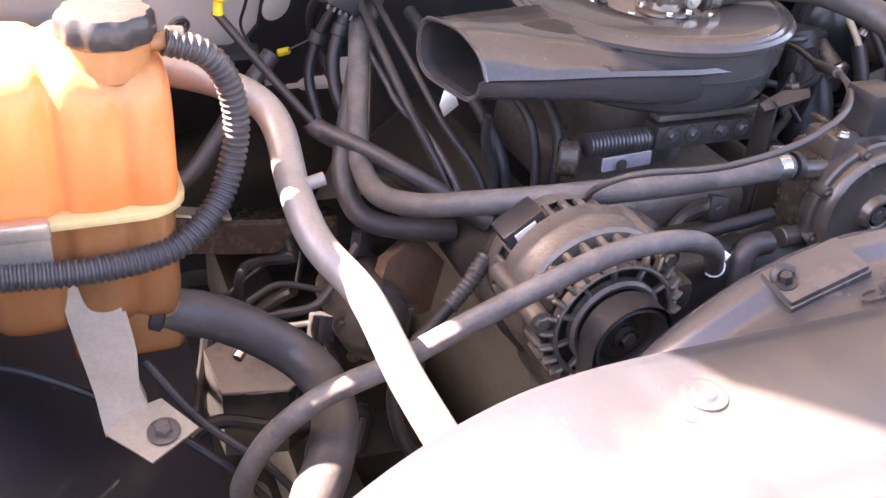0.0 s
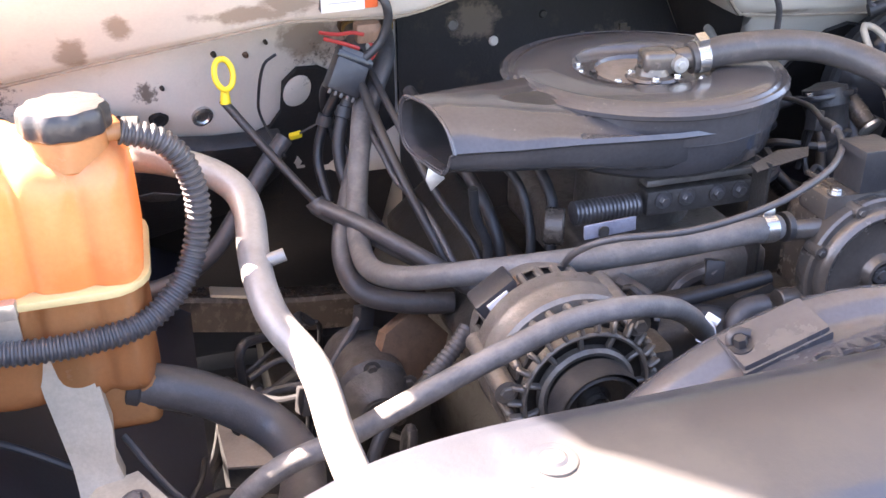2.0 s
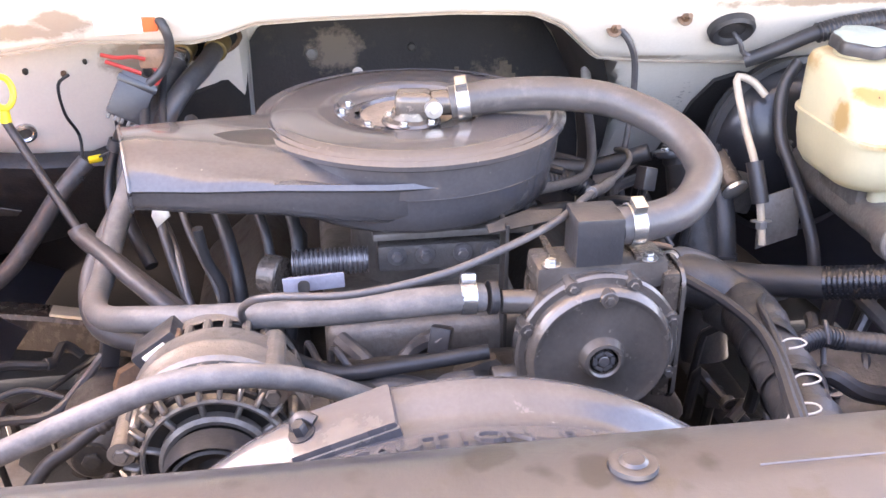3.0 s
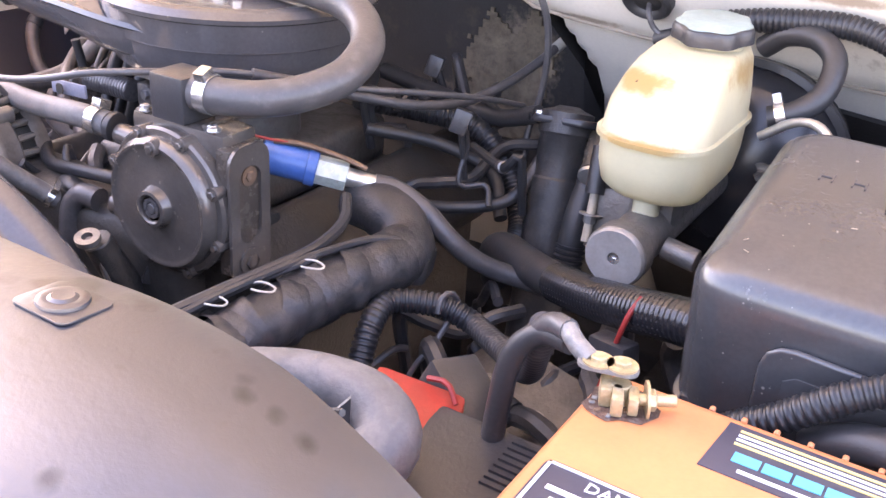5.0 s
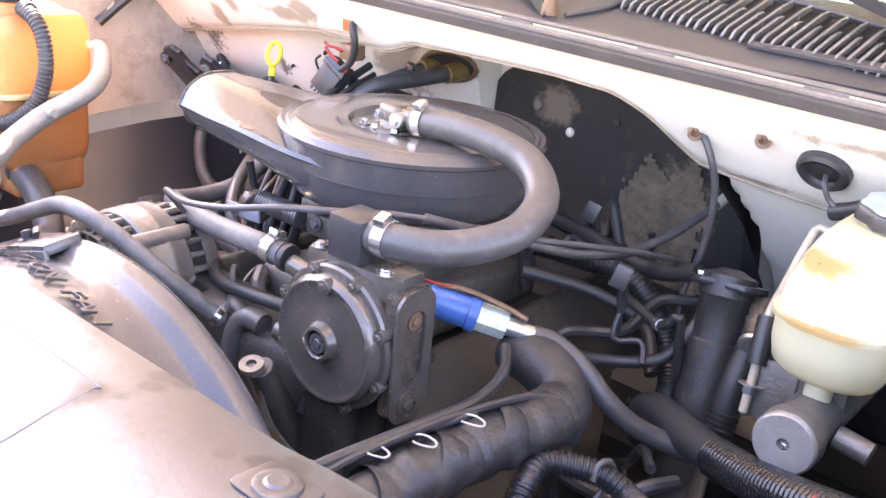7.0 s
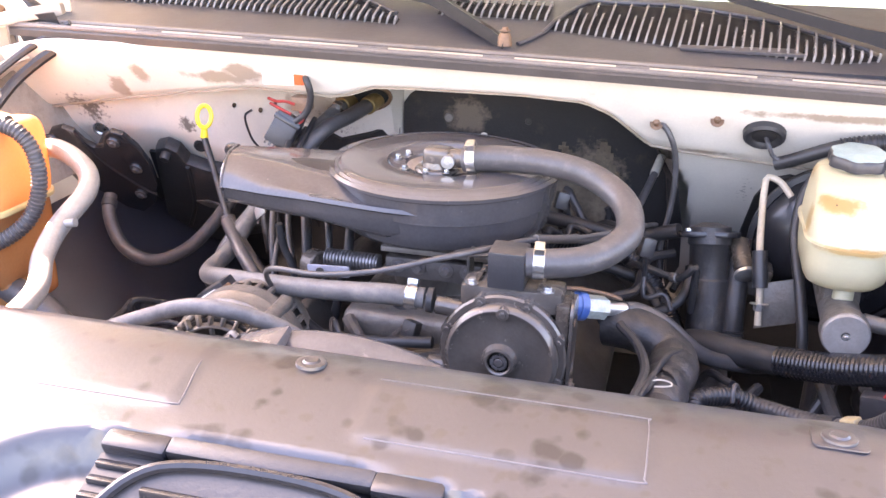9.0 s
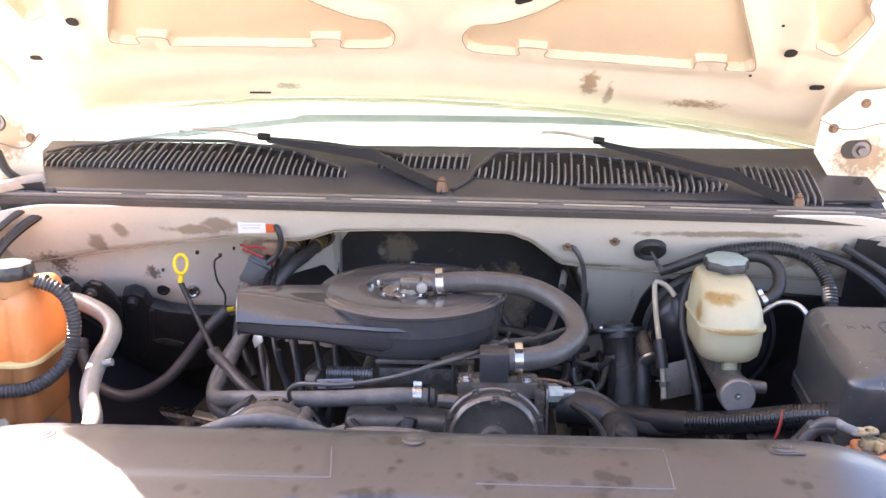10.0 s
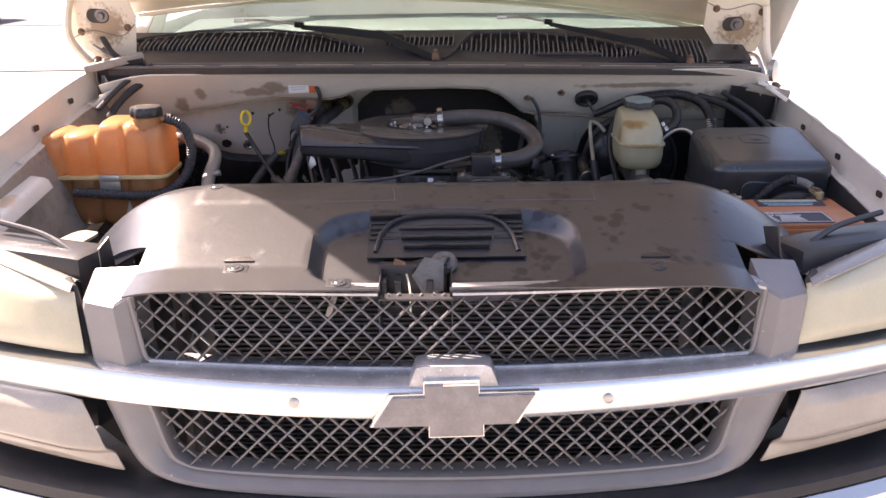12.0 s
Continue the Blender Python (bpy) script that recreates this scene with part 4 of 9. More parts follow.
for face in panel.f:
    i, j = divmod(min(face), 281)
    x, v_ = -0.935 + 1.87 * (i + 0.5) / 560, (j + 0.5) / 280
    (sunk if v_ < 0.84 and any(inside(q[0], abs(x - HX), 0.012 + v_) for q in FIELDS[:2]) else keep).append(face)
field.add(panel.v, sunk)
panel.f = keep
for shape in (panel, field):
    at = sorted({q for face in shape.f for q in face})
    back = {q: i for i, q in enumerate(at)}
    shape.v = [shape.v[q] for q in at]
    shape.f = [tuple(back[q] for q in face) for face in shape.f]
panel.made("inner_panel", CREAM, hood, "cream-painted ribbed inner panel")
field.made("skin_underside", TAN, hood, "tan bare underside of the outer skin")
for f in (big_field, side_field):
    for side in (-1, 1):
        line = [HX + side * q[0] for q in f + f[:1]]
        # A thin brown tube paints the shadow line round each field.
        Shape().tube([hood_pt(x * (0.965 - 0.16 * max(0.0, q[1] - 0.65)) / 0.965, q[1], relief(x, q[1]) + 0.0002) for x, q in zip(line, f + f[:1])], 0.0011, 5, 0.006).made("edge_gap", SEAM, hood, "brown line painting the shadow along the panel edge")
Shape().tube([hood_pt(x, 0.004, 0.0) for x in [-0.9 + 0.15 * i for i in range(13)]], 0.007, 8, 0.03).made("rear_hem", CREAM, hood)
for x, s_, w, h, turn in ((0.616, 0.598, 0.026, 0.026, 0), (0.69, 0.413, 0.024, 0.028, 0), (0.777, 0.292, 0.030, 0.018, 0), (-0.82, 0.266, 0.042, 0.016, 0), (0.186, 0.469, 0.042, 0.017, 0.5),
                          (-0.166, 0.464, 0.042, 0.017, -0.5), (-0.616, 0.598, 0.026, 0.026, 0), (-0.69, 0.413, 0.024, 0.028, 0), (-0.39, 0.055, 0.05, 0.005, 0), (0.64, 0.30, 0.006, 0.006, 0), (0.655, 0.49, 0.006, 0.006, 0)):
    c = hood_pt(x + HX, s_, relief(x + HX, s_) + 0.0012)
    m = place(c, (1, turn * -0.85, turn * 0.53), hood_pt(x, s_, 1) - hood_pt(x, s_, 0))
    # Black pads on the panel; each paints the shade of a punched slot.
    Shape().prism(rrect(0, 0, w, h, min(w, h) * 0.45), 0.002, m).made("slot", OPENING_SHADE, hood, "black pad painting the shade of a punched slot")


def hinge(side, bolt_at):
    b = Vector(bolt_at)
    h = thing("hinge_assembly", (side * 0.93, 0.95, 1.2), "worn cream hood hinge with a pivot bolt", "hood hinge", "hood hinges")
    plate = [(-0.095, 0.0), (-0.085, 0.075), (-0.02, 0.125), (0.085, 0.13), (0.095, 0.0), (0.06, -0.085), (-0.03, -0.09), (-0.065, -0.05)]
    m = place(b, (side, -0.35, 0), (0, -1, -0.2))
    Shape().prism([(x * side, y) for x, y in plate], 0.004, m @ Matrix.Translation((0, 0, -0.004)), 0.001).made("plate", CREAM, h)
    Shape().bolt(m.translation, m.to_3x3() @ Vector((0, 0, 1)), 0.0105, 0.012).made("pivot_bolt", DARK_STEEL, h)
    # A dark pad on the plate paints the shade of the slotted hole.
    Shape().prism(rrect(-0.010 * side, 0.002, 0.062, 0.040, 0.019), 0.0012, m @ Matrix.Translation((0, 0, 0.0002))).made("slotted_hole", GREASE, h)
    for x, y in ((-0.06, 0.05), (0.0, 0.10), (0.07, 0.03)):
        Shape().bolt(m @ Vector((x * side, y, 0)), m.to_3x3() @ Vector((0, 0, 1)), 0.006, 0.005).made("bolt", RUST, h)
    Shape().tube([m @ Vector((x * side, y, 0.0005)) for x, y in ((-0.088, 0.07), (-0.03, 0.045), (0.05, 0.055), (0.09, 0.02))], 0.003, 8, 0.01, flat=0.4).made("crease", SEAM, h, "brown pressed crease")
    w = side * 0.945
    Shape().tube([b + Vector((side * 0.075, -0.02, 0.05)), b + Vector((side * 0.082, -0.03, -0.06)), (w, 1.0, 1.215)], 0.008, 8, 0.02, flat=1.8).made("arm", CREAM, h)
    Shape().lathe([(0, 0.012), (0.02, 0.012), (0.031, 0.006), (0.031, -0.006), (0.02, -0.012), (0, -0.012)], place((w, 0.985, 1.215), z=(side, -0.6, 0)), 24).made("roller", ALU, h)
    Shape().tube([b + Vector((0, -0.01, -0.06)), b + Vector((-side * 0.03, -0.03, -0.10)), (side * 0.86, 0.98, 1.24), (side * 0.885, 0.96, 1.19)], 0.013, 10, 0.01, flat=0.5).made("link", BLACK, h, "dark curved link")
    Shape().tube([b + Vector((side * 0.03, -0.012, -0.08)), (side * 0.90, 0.99, 1.25), (side * 0.915, 0.95, 1.19)], 0.006, 8, 0.01).made("spring_rod", ALU, h)
    for k in range(3):
        Shape().box((0.06, 0.05, 0.012), Matrix.Translation((side * (0.88 + 0.02 * k), 0.93 - 0.03 * k, 1.205 - 0.018 * k)) @ Matrix.Rotation(radians(side * (10 + 12 * k)), 4, "Y"), 0.003).made("flange", WHITE, h)
    return h


hinge(1, (0.855, 1.064, 1.337))
hinge(-1, (-0.935, 0.99, 1.386))

# ---- dark hinge pockets closing the bay's rear corners ----
for side in (-1, 1):
    pk = thing("hinge_pocket", (side * 0.9, 0.95, 1.1), "dark dirty pocket below the hood hinge", "body pocket", "hinge pockets")
    r = -0.045 * side
    Shape().loft([[Vector((side * x, y, z + r)) for x, y, z in row] for row in
                  ([(0.80, 0.885, 1.235), (0.86, 0.90, 1.225), (0.90, 0.93, 1.205), (0.965, 0.97, 1.19)], [(0.80, 0.92, 1.17), (0.87, 0.945, 1.155), (0.91, 0.97, 1.13), (0.965, 0.99, 1.13)],
                   [(0.82, 1.0, 1.05), (0.88, 1.0, 1.05), (0.92, 1.01, 1.05), (0.965, 1.02, 1.05)])], cap=False, closed=False).made("liner", BLACK, pk)
    Shape().tube([(side * 0.72, 0.925, 1.20 + r), (side * 0.80, 0.90, 1.175 + r), (side * 0.87, 0.86, 1.12 + r), (side * 0.90, 0.80, 1.06 + r)], 0.010, 8).made("cable", RUBBER_DARK, pk)
    Shape().tube([(side * 0.78, 0.90, 1.215 + r), (side * 0.86, 0.87, 1.165 + r), (side * 0.91, 0.80, 1.11 + r)], 0.007, 8).made("cable", RUBBER_DARK, pk)
    Shape().box((0.16, 0.03, 0.022), Matrix.Translation((side * 0.885, 0.90, 1.222 + r)) @ Matrix.Rotation(radians(-22 * side), 4, "Z") @ Matrix.Rotation(radians(10 * side), 4, "Y"), 0.005).made("ledge", APRON, pk)
    Shape().tube([(side * 0.945, 0.93, 1.225 + r), (side * 0.925, 0.90, 1.235 + r), (side * 0.93, 0.87, 1.205 + r)], 0.009, 8, flat=0.5).made("bent_tab", RUST, pk)

# ---- fenders and inner aprons ----
def fender(side):
    f = thing("fender", (side * 0.97, 0.3, 0.8), "white painted front fender with its inner flange", "fender", "fenders")

    def rail(y):
        return 1.165 - 0.12 * max(0, (0.9 - y) / 1.0) ** 1.3 - 0.045 * side

    Shape().sheet(lambda u, v: (side * (0.965 + 0.035 * math.sin(v * math.pi / 2)), 1.45 - 1.49 * u, rail(1.45 - 1.49 * u) + 0.028 - 0.62 * (1 - math.cos(v * math.pi / 2))), 20, 8, 0.003).made("outer_skin", WHITE_CLEAN, f)
    Shape().sheet(lambda u, v: (side * (0.968 - 0.012 * v - 0.02 * max(0, v - 0.75) * 4), 1.02 - 1.06 * u, rail(1.02 - 1.06 * u) + 0.028 - 0.075 * min(1, v / 0.75) + 0.003 * noise.noise((u * 14, v * 2, 4))), 50, 8, 0.003).made("flange", WHITE, f)
    # Left apron dusty; the right one is black to paint the shade there.
    Shape().sheet(lambda u, v: (side * (0.937 - 0.072 * v), 1.45 - 1.47 * u, rail(1.45 - 1.47 * u) - 0.048 - 0.21 * v), 20, 6, 0.003).made("apron", APRON if side < 0 else BLACK, f, "inner apron, dusty on the left, shade-black on the right")
    Shape().sheet(lambda u, v: (side * (0.868 - 0.24 * v), 1.45 - 1.40 * u, rail(1.45 - 1.40 * u) + 0.045 * side - 0.25 - 0.16 * v - 0.12 * math.sin(v * 1.5) * (0.4 + 0.6 * abs(2 * u - 1))), 20, 10, 0.004).made(
        "wheel_liner", LINER, f, "glossy black wheel-arch liner")
    # Wall added to stop sun leaking in behind the hinge.
    Shape().sheet(lambda u, v: (side * (0.957 - 0.006 * v), 1.45 - 0.49 * u, rail(0.9) + 0.085 - 0.05 * u * u - 0.30 * v), 10, 6, 0.004).made("cowl_side", APRON, f, "added dusty side wall that blocks sun behind the hinge")
    if side < 0:
        Shape().sheet(lambda u, v: (-0.952 + 0.072 * v, 0.37 - 0.36 * u, 1.085 - 0.03 * u - 0.012 * v - 0.02 * max(0, v - 0.85) / 0.15), 12, 8, 0.003).made("ledge", WHITE, f, "sunlit white inner ledge with rust stains")
    for i in range(4):
        y = 0.85 - 0.24 * i
        Shape().bolt((side * 0.945, y, rail(y) - 0.0455), (side * -0.3, 0, 1), 0.006, 0.005).made("bolt", WHITE, f)
        # A dark pad on the flange paints the shade of a drain slot.
        Shape().prism(rrect(0, 0, 0.03, 0.014, 0.006), 0.001, place((side * 0.9585, y - 0.1, rail(y - 0.1) - 0.012), (0, 1, 0), (-side, 0, 0.1))).made("slot", GREASE, f, "dark pad painting the shade of a drain slot")
    return f


fender(-1)
fender(1)

# ---- radiator and its support ----
rad = thing("radiator", (0, -0.02, 0.45), "dark finned radiator behind the grille mesh", "radiator")
s = Shape().box((0.92, 0.03, 0.60), Matrix.Translation((0.01, -0.02, 0.72)), 0.004)
s.made("core", RADIATOR, rad)
s = Shape()
for i in range(60):
    s.box((0.90, 0.012, 0.0028), Matrix.Translation((0.01, -0.04, 0.45 + i * 0.0098)))
tagged(s.made("fin_pack", RADIATOR, rad), kind="stuff")
for x in (-0.46, 0.48):
    Shape().box((0.045, 0.06, 0.62), Matrix.Translation((x, -0.01, 0.73)), 0.012).made("side_tank", BLACK, rad)
Shape().box((0.10, 0.012, 0.012), Matrix.Translation((-0.20, -0.06, 0.95)) @ Matrix.Rotation(radians(-70), 4, "Y"), 0.003).made("brace", ALU, rad)
sup = thing("radiator_support", (0, 0.06, 0.5), "black steel radiator support frame", "radiator support")
Shape().box((1.16, 0.05, 0.05), Matrix.Translation((0, 0.03, 1.025)), 0.008).made("top_rail", BLACK, sup)
for x in (-0.56, 0.58):
    Shape().box((0.07, 0.06, 0.75), Matrix.Translation((x, 0.03, 0.68)), 0.01).made("upright", BLACK, sup)
Shape().box((1.40, 0.08, 0.08), Matrix.Translation((0, 0.03, 0.40)), 0.01).made("lower_rail", BLACK, sup)
for side in (-1, 1):
    # Added plate that stops sun leaking past the cover onto the mesh.
    Shape().box((0.10, 0.16, 0.008), Matrix.Translation((side * 0.565, -0.08, 0.980)) @ Matrix.Rotation(radians(side * 4), 4, "Y"), 0.002).made("closing_plate", BLACK, sup)
    Shape().box((0.36, 0.05, 0.03), Matrix.Translation((side * 0.80, 0.0, 1.00)) @ Matrix.Rotation(radians(side * 4), 4, "Y"), 0.006).made("wing_rail", WHITE, sup)

# ---- sight cover over the radiator ----
def cover_z(x, y):
    k = max(0.0, (abs(x) - 0.43) / 0.27)
    drop = 0.130 * k ** 2.6 if x < 0 else 0.110 * k ** 2.1
    t = max(0.0, (0.06 - y) / 0.26)
    fall = 0.074 * t ** 1.2 if t < 1 else 0.074 + 0.024 * (t - 1)
    return 1.125 - drop - fall - 0.003 * max(0, (y - 0.07) / 0.03) ** 2


def dish(x, y):
    e = (abs(x - 0.01) / 0.243) ** 3.4 + (abs(y + 0.155) / 0.128) ** 3.4
    k = max(0.0, min(1.0, (1.0 - e) / 0.30))
    return 0.030 * k * k * (3 - 2 * k)


def emboss(x, y):
    d = 0.0
    for cx, cy, w, h in ((-0.275, 0.052, 0.37, 0.104), (0.179, 0.032, 0.226, 0.070)):
        e = max(abs(x - cx) - w / 2, abs(y - cy) - h / 2)
        d += 0.0022 * max(0.0, min(1.0, 0.5 - e / 0.006))
    return d


cover = thing("radiator_cover", (0, -0.1, 1.1), "grey plastic radiator sight cover, dusty, with push pins", "radiator cover")
bm = bmesh.new()
NX = 176
rows_y = [-0.292 + 0.164 * j / 30 for j in range(31)] + [-0.1275 + 0.2415 * j / 42 for j in range(43)]


def cover_half(y, side):
    """Half width: narrow over the grille, with wings beside the dish."""
    if y < -0.1278:
        return 0.525
    k = (y + 0.1275) / 0.2295
    return (0.660 + 0.030 * min(1, k * 1.2) if side > 0 else 0.692) - 0.10 * max(0, k - 0.93)


grid = []
for y in rows_y:
    line = []
    for i in range(NX + 1):
        k = 2 * i / NX - 1
        wide = cover_half(y, k)
        x = k * 0.50 / 0.84 if abs(k) < 0.84 else math.copysign(0.50 + (wide - 0.50) * (abs(k) - 0.84) / 0.16, k)
        yy = y
        if y > -0.1278 and x < -0.525:
            yy = y + (0.102 - y) / 0.2295 * 0.12 * (abs(x) - 0.525) / 0.165
        if x > 0.40 and y > 0.0:
            yy = y + 0.014 * min(1.0, (x - 0.40) / 0.14) * y / 0.114
        line.append(bm.verts.new((x, yy, cover_z(x, y) - dish(x, y) + emboss(x, y))))
    grid.append(line)
for j in range(len(rows_y) - 1):
    for i in range(NX):
        q = [grid[j][i], grid[j][i + 1], grid[j + 1][i + 1], grid[j + 1][i]]
        x, y = sum(v.co.x for v in q) / 4, sum(v.co.y for v in q) / 4
        if not (-0.100 < x < 0.016 and y < -0.118):
            bm.faces.new(q)
bmesh.ops.delete(bm, geom=[v for v in bm.verts if not v.link_faces], context="VERTS")
bmesh.ops.solidify(bm, geom=bm.faces[:], thickness=0.003)
Shape().bm(bm).made("shell", COVER, cover)
# a raised pad with a push pin
for x, y, lip in ((-0.438, 0.065, 1), (0.434, 0.080, 1), (0.001, 0.077, 0), (-0.170, -0.268, 1), (0.120, -0.262, 1), (-0.352, -0.206, 1), (0.372, -0.215, 0)):
    z = cover_z(x, y) - dish(x, y)
    n = Vector((0, 0.001 and (cover_z(x, y - 0.01) - cover_z(x, y + 0.01)) / 0.02, 1)).normalized()
    m = place((x, y, z), (1, 0, 0), n)
    if lip:
        Shape().prism(rrect(0, 0, 0.042, 0.034, 0.006), 0.0016, m @ Matrix.Translation((0, 0, -0.0007)), 0.0008).made("pin_pad", COVER, cover)
    Shape().lathe([(0, 0.0040), (0.006, 0.0045), (0.008, 0.0032), (0.011, 0.0036), (0.0135, 0.0028), (0.014, 0.0)], m, 20).made("push_pin", COVER, cover, "round plastic push pin")
# Dark raised pads paint the shade of two keyholes in the cover.
for x in (-0.350, 0.372):
    z = cover_z(x, -0.182)
    m = place((x, -0.186, z - 0.001), (1, 0, 0), (0, -0.15, 1))
    Shape().prism([(0.026 * math.cos(radians(a)), 0.020 * math.sin(radians(a))) for a in range(0, 181, 15)], 0.0025, m, 0.0006).made("keyhole", GREASE, cover, "dark pad painting the shade of a keyhole")
for line in ([(0.068, 0.067), (0.20, 0.067), (0.284, 0.0665), (0.2905, 0.061), (0.292, 0.03), (0.292, 0.002), (0.286, -0.003), (0.20, -0.003), (0.076, -0.003)], [(-0.096, 0.092), (-0.092, 0.05), (-0.087, 0.008), (-0.094, 0.001), (-0.16, 0.0), (-0.22, 0.0)]):
    Shape().tube([(x, y, cover_z(x, y) + emboss(x, y) * 0.5 + 0.0004) for x, y in line], 0.0008, 6, 0.004).made("raised_line", COVER_LINE, cover, "pale raised line")
# vent in the dish
vent = thing("air_vent", (0.01, -0.04, 1.07), "black plastic slotted vent in the cover's dish", "air vent")
VX, VY = 0.01, -0.03
vz = cover_z(0, VY) - 0.012
for side in (-1, 1):
    cx = VX + side * 0.113
    Shape().box((0.056, 0.020, 0.014), Matrix.Translation((cx, VY - 0.006, vz + 0.002)) @ Matrix.Rotation(radians(18), 4, "X"), 0.004).made("end_block", BLACK_GLOSS, vent)
    for k in range(4):
        Shape().box((0.054, 0.007, 0.006), Matrix.Translation((cx, VY - 0.024 - 0.014 * k, vz - 0.008 - 0.0055 * k)), 0.002).made("slat", BLACK_GLOSS, vent)
Shape().box((0.172, 0.016, 0.012), Matrix.Translation((VX, VY - 0.004, vz + 0.003)) @ Matrix.Rotation(radians(22), 4, "X"), 0.003).made("top_bar", BLACK, vent)
Shape().sheet(lambda u, v: (VX - 0.142 + 0.284 * u, VY - 0.012 - 0.10 * v, vz - 0.008 - 0.040 * v), 4, 4, 0.003).made("backing", BLACK, vent)
arch = [(VX - 0.128, VY - 0.10, vz - 0.040), (VX - 0.118, VY - 0.062, vz - 0.018), (VX - 0.095, VY - 0.036, vz - 0.002), (VX - 0.06, VY - 0.024, vz + 0.004), (VX, VY - 0.021, vz + 0.006), (VX + 0.06, VY - 0.024, vz + 0.004), (VX + 0.095, VY - 0.036, vz - 0.002), (VX + 0.118, VY - 0.062, vz - 0.018), (VX + 0.128, VY - 0.10, vz - 0.040)]
Shape().tube(arch, 0.0048, 8, 0.01).made("arch_rim", BLACK_GLOSS, vent)
Shape().sheet(lambda u, v: Vector(arch[0]).lerp(Vector(arch[8]), u) * v + curve_points(arch, 0.01)[int(u * (len(curve_points(arch, 0.01)) - 1))] * (1 - v) - Vector((0, 0, 0.006)), 16, 4, 0.002).made("arch_web", BLACK, vent)
for k in range(3):
    Shape().box((0.175 - 0.01 * k, 0.006, 0.010), Matrix.Translation((VX, VY - 0.048 - 0.022 * k, vz - 0.010 - 0.010 * k)), 0.002).made("slat", BLACK_GLOSS, vent)
# hood latch in the gap
Shape().sheet(lambda u, v: (-0.104 + 0.124 * u, -0.122 + 0.004 * v, 1.046 - 0.11 * v), 4, 4, 0.002).made("pit_wall", BLACK, cover, "dark wall of the latch pit")
Shape().sheet(lambda u, v: (-0.104 + 0.124 * u, -0.125 - 0.10 * v, 0.985), 4, 4, 0.002).made("pit_floor", BLACK, cover)
for sx in (-0.1035, 0.0185):
    Shape().sheet(lambda u, v: (sx, -0.12 - 0.15 * u, 1.043 - 0.006 * u - 0.09 * v), 4, 4, 0.002).made("pit_wall", BLACK, cover)
latch = thing("hood_latch", (-0.05, -0.24, 1.0), "dusty steel hood latch with a release wire", "hood latch")
Shape().box((0.12, 0.03, 0.09), Matrix.Translation((-0.05, -0.17, 1.0)), 0.004).made("bracket", BLACK, latch)
Shape().prism([(0, 0), (0.035, 0.0), (0.05, 0.05), (0.02, 0.065), (-0.01, 0.04)], 0.006, place((-0.03, -0.215, 1.0), (1, 0, 0.3), (0, -1, 0.3)), 0.001).made("claw", DIRTY_ALU, latch)
Shape().lathe([(0, 0.01), (0.02, 0.01), (0.024, 0.005), (0.024, 0)], place((0.005, -0.16, 1.04), z=(0, -0.7, 1)), 18).made("cap", DIRTY_ALU, latch)
Shape().tube([(-0.09, -0.15, 1.03), (-0.05, -0.155, 1.04), (-0.01, -0.15, 1.045), (0.01, -0.14, 1.03)], 0.004, 8).made("cable", RUBBER_DARK, latch)
Shape().box((0.05, 0.02, 0.012), Matrix.Translation((-0.06, -0.17, 1.038)) @ Matrix.Rotation(radians(20), 4, "Y"), 0.002).made("lever", RUST, latch)
Shape().tube([(-0.02, -0.21, 1.01), (-0.005, -0.20, 1.04), (0.004, -0.18, 1.055), (0.012, -0.16, 1.05)], 0.005, 8).made("spring", DARK_STEEL, latch)
Shape().tube([(-0.06, -0.20, 1.035), (-0.055, -0.235, 1.03), (-0.052, -0.26, 1.015), (-0.052, -0.27, 0.985)], 0.0018, 6, 0.006).made("release_wire", WIRE_WHITE, latch)
for x in (-0.10, -0.075, -0.02):
    Shape().box((0.012, 0.035, 0.05), Matrix.Translation((x, -0.205, 1.005)), 0.002).made("tooth", BLACK, latch)

# ---- grille ----
def front_y(x):
    return -0.285 + 0.10 * (abs(x) / 0.75) ** 2


grille = thing("grille", (0.01, -0.28, 0.7), "grey plastic truck grille with a diamond mesh and a chrome bar", "grille")
UP, LOW = (-0.526, 0.546, 0.896, 1.026), (-0.51, 0.525, 0.692, 0.83)


def blend_line(pts, n):
    """A smooth run through points, n steps to each stretch."""
    q = [Vector(p) for p in pts]
    q = [q[0] * 2 - q[1]] + q + [q[-1] * 2 - q[-2]]
    out = []
    for i in range(1, len(q) - 2):
        for k in range(n):
            t = k / n
            out.append(0.5 * (2 * q[i] + (q[i + 1] - q[i - 1]) * t + (2 * q[i - 1] - 5 * q[i] + 4 * q[i + 1] - q[i + 2]) * t * t + (3 * q[i] - q[i - 1] - 3 * q[i + 1] + q[i + 2]) * t ** 3))
    return out + [q[-2]]


def trim_z(x):
    """Height of the top trim, bending down at its ends."""
    return 1.027 - 0.014 * max(0.0, (abs(x - 0.01) - 0.465) / 0.07) ** 2


STRIP = ((0.03, 0.0), (0.0, 0.0), (-0.007, 0.003), (-0.007, 0.007), (0.0, 0.010), (0.03, 0.012))
Shape().loft([[Vector((x, front_y(x) + a, trim_z(x) + b)) for a, b in STRIP] for x in [-0.53 + 0.425 * i / 16 for i in range(17)]]).made("top_trim", DUSTY_CHROME, grille, "dusty pale top trim strip")
Shape().loft([[Vector((x, front_y(x) + a, trim_z(x) + b)) for a, b in STRIP] for x in [0.018 + 0.532 * i / 16 for i in range(17)]]).made("top_trim", DUSTY_CHROME, grille)
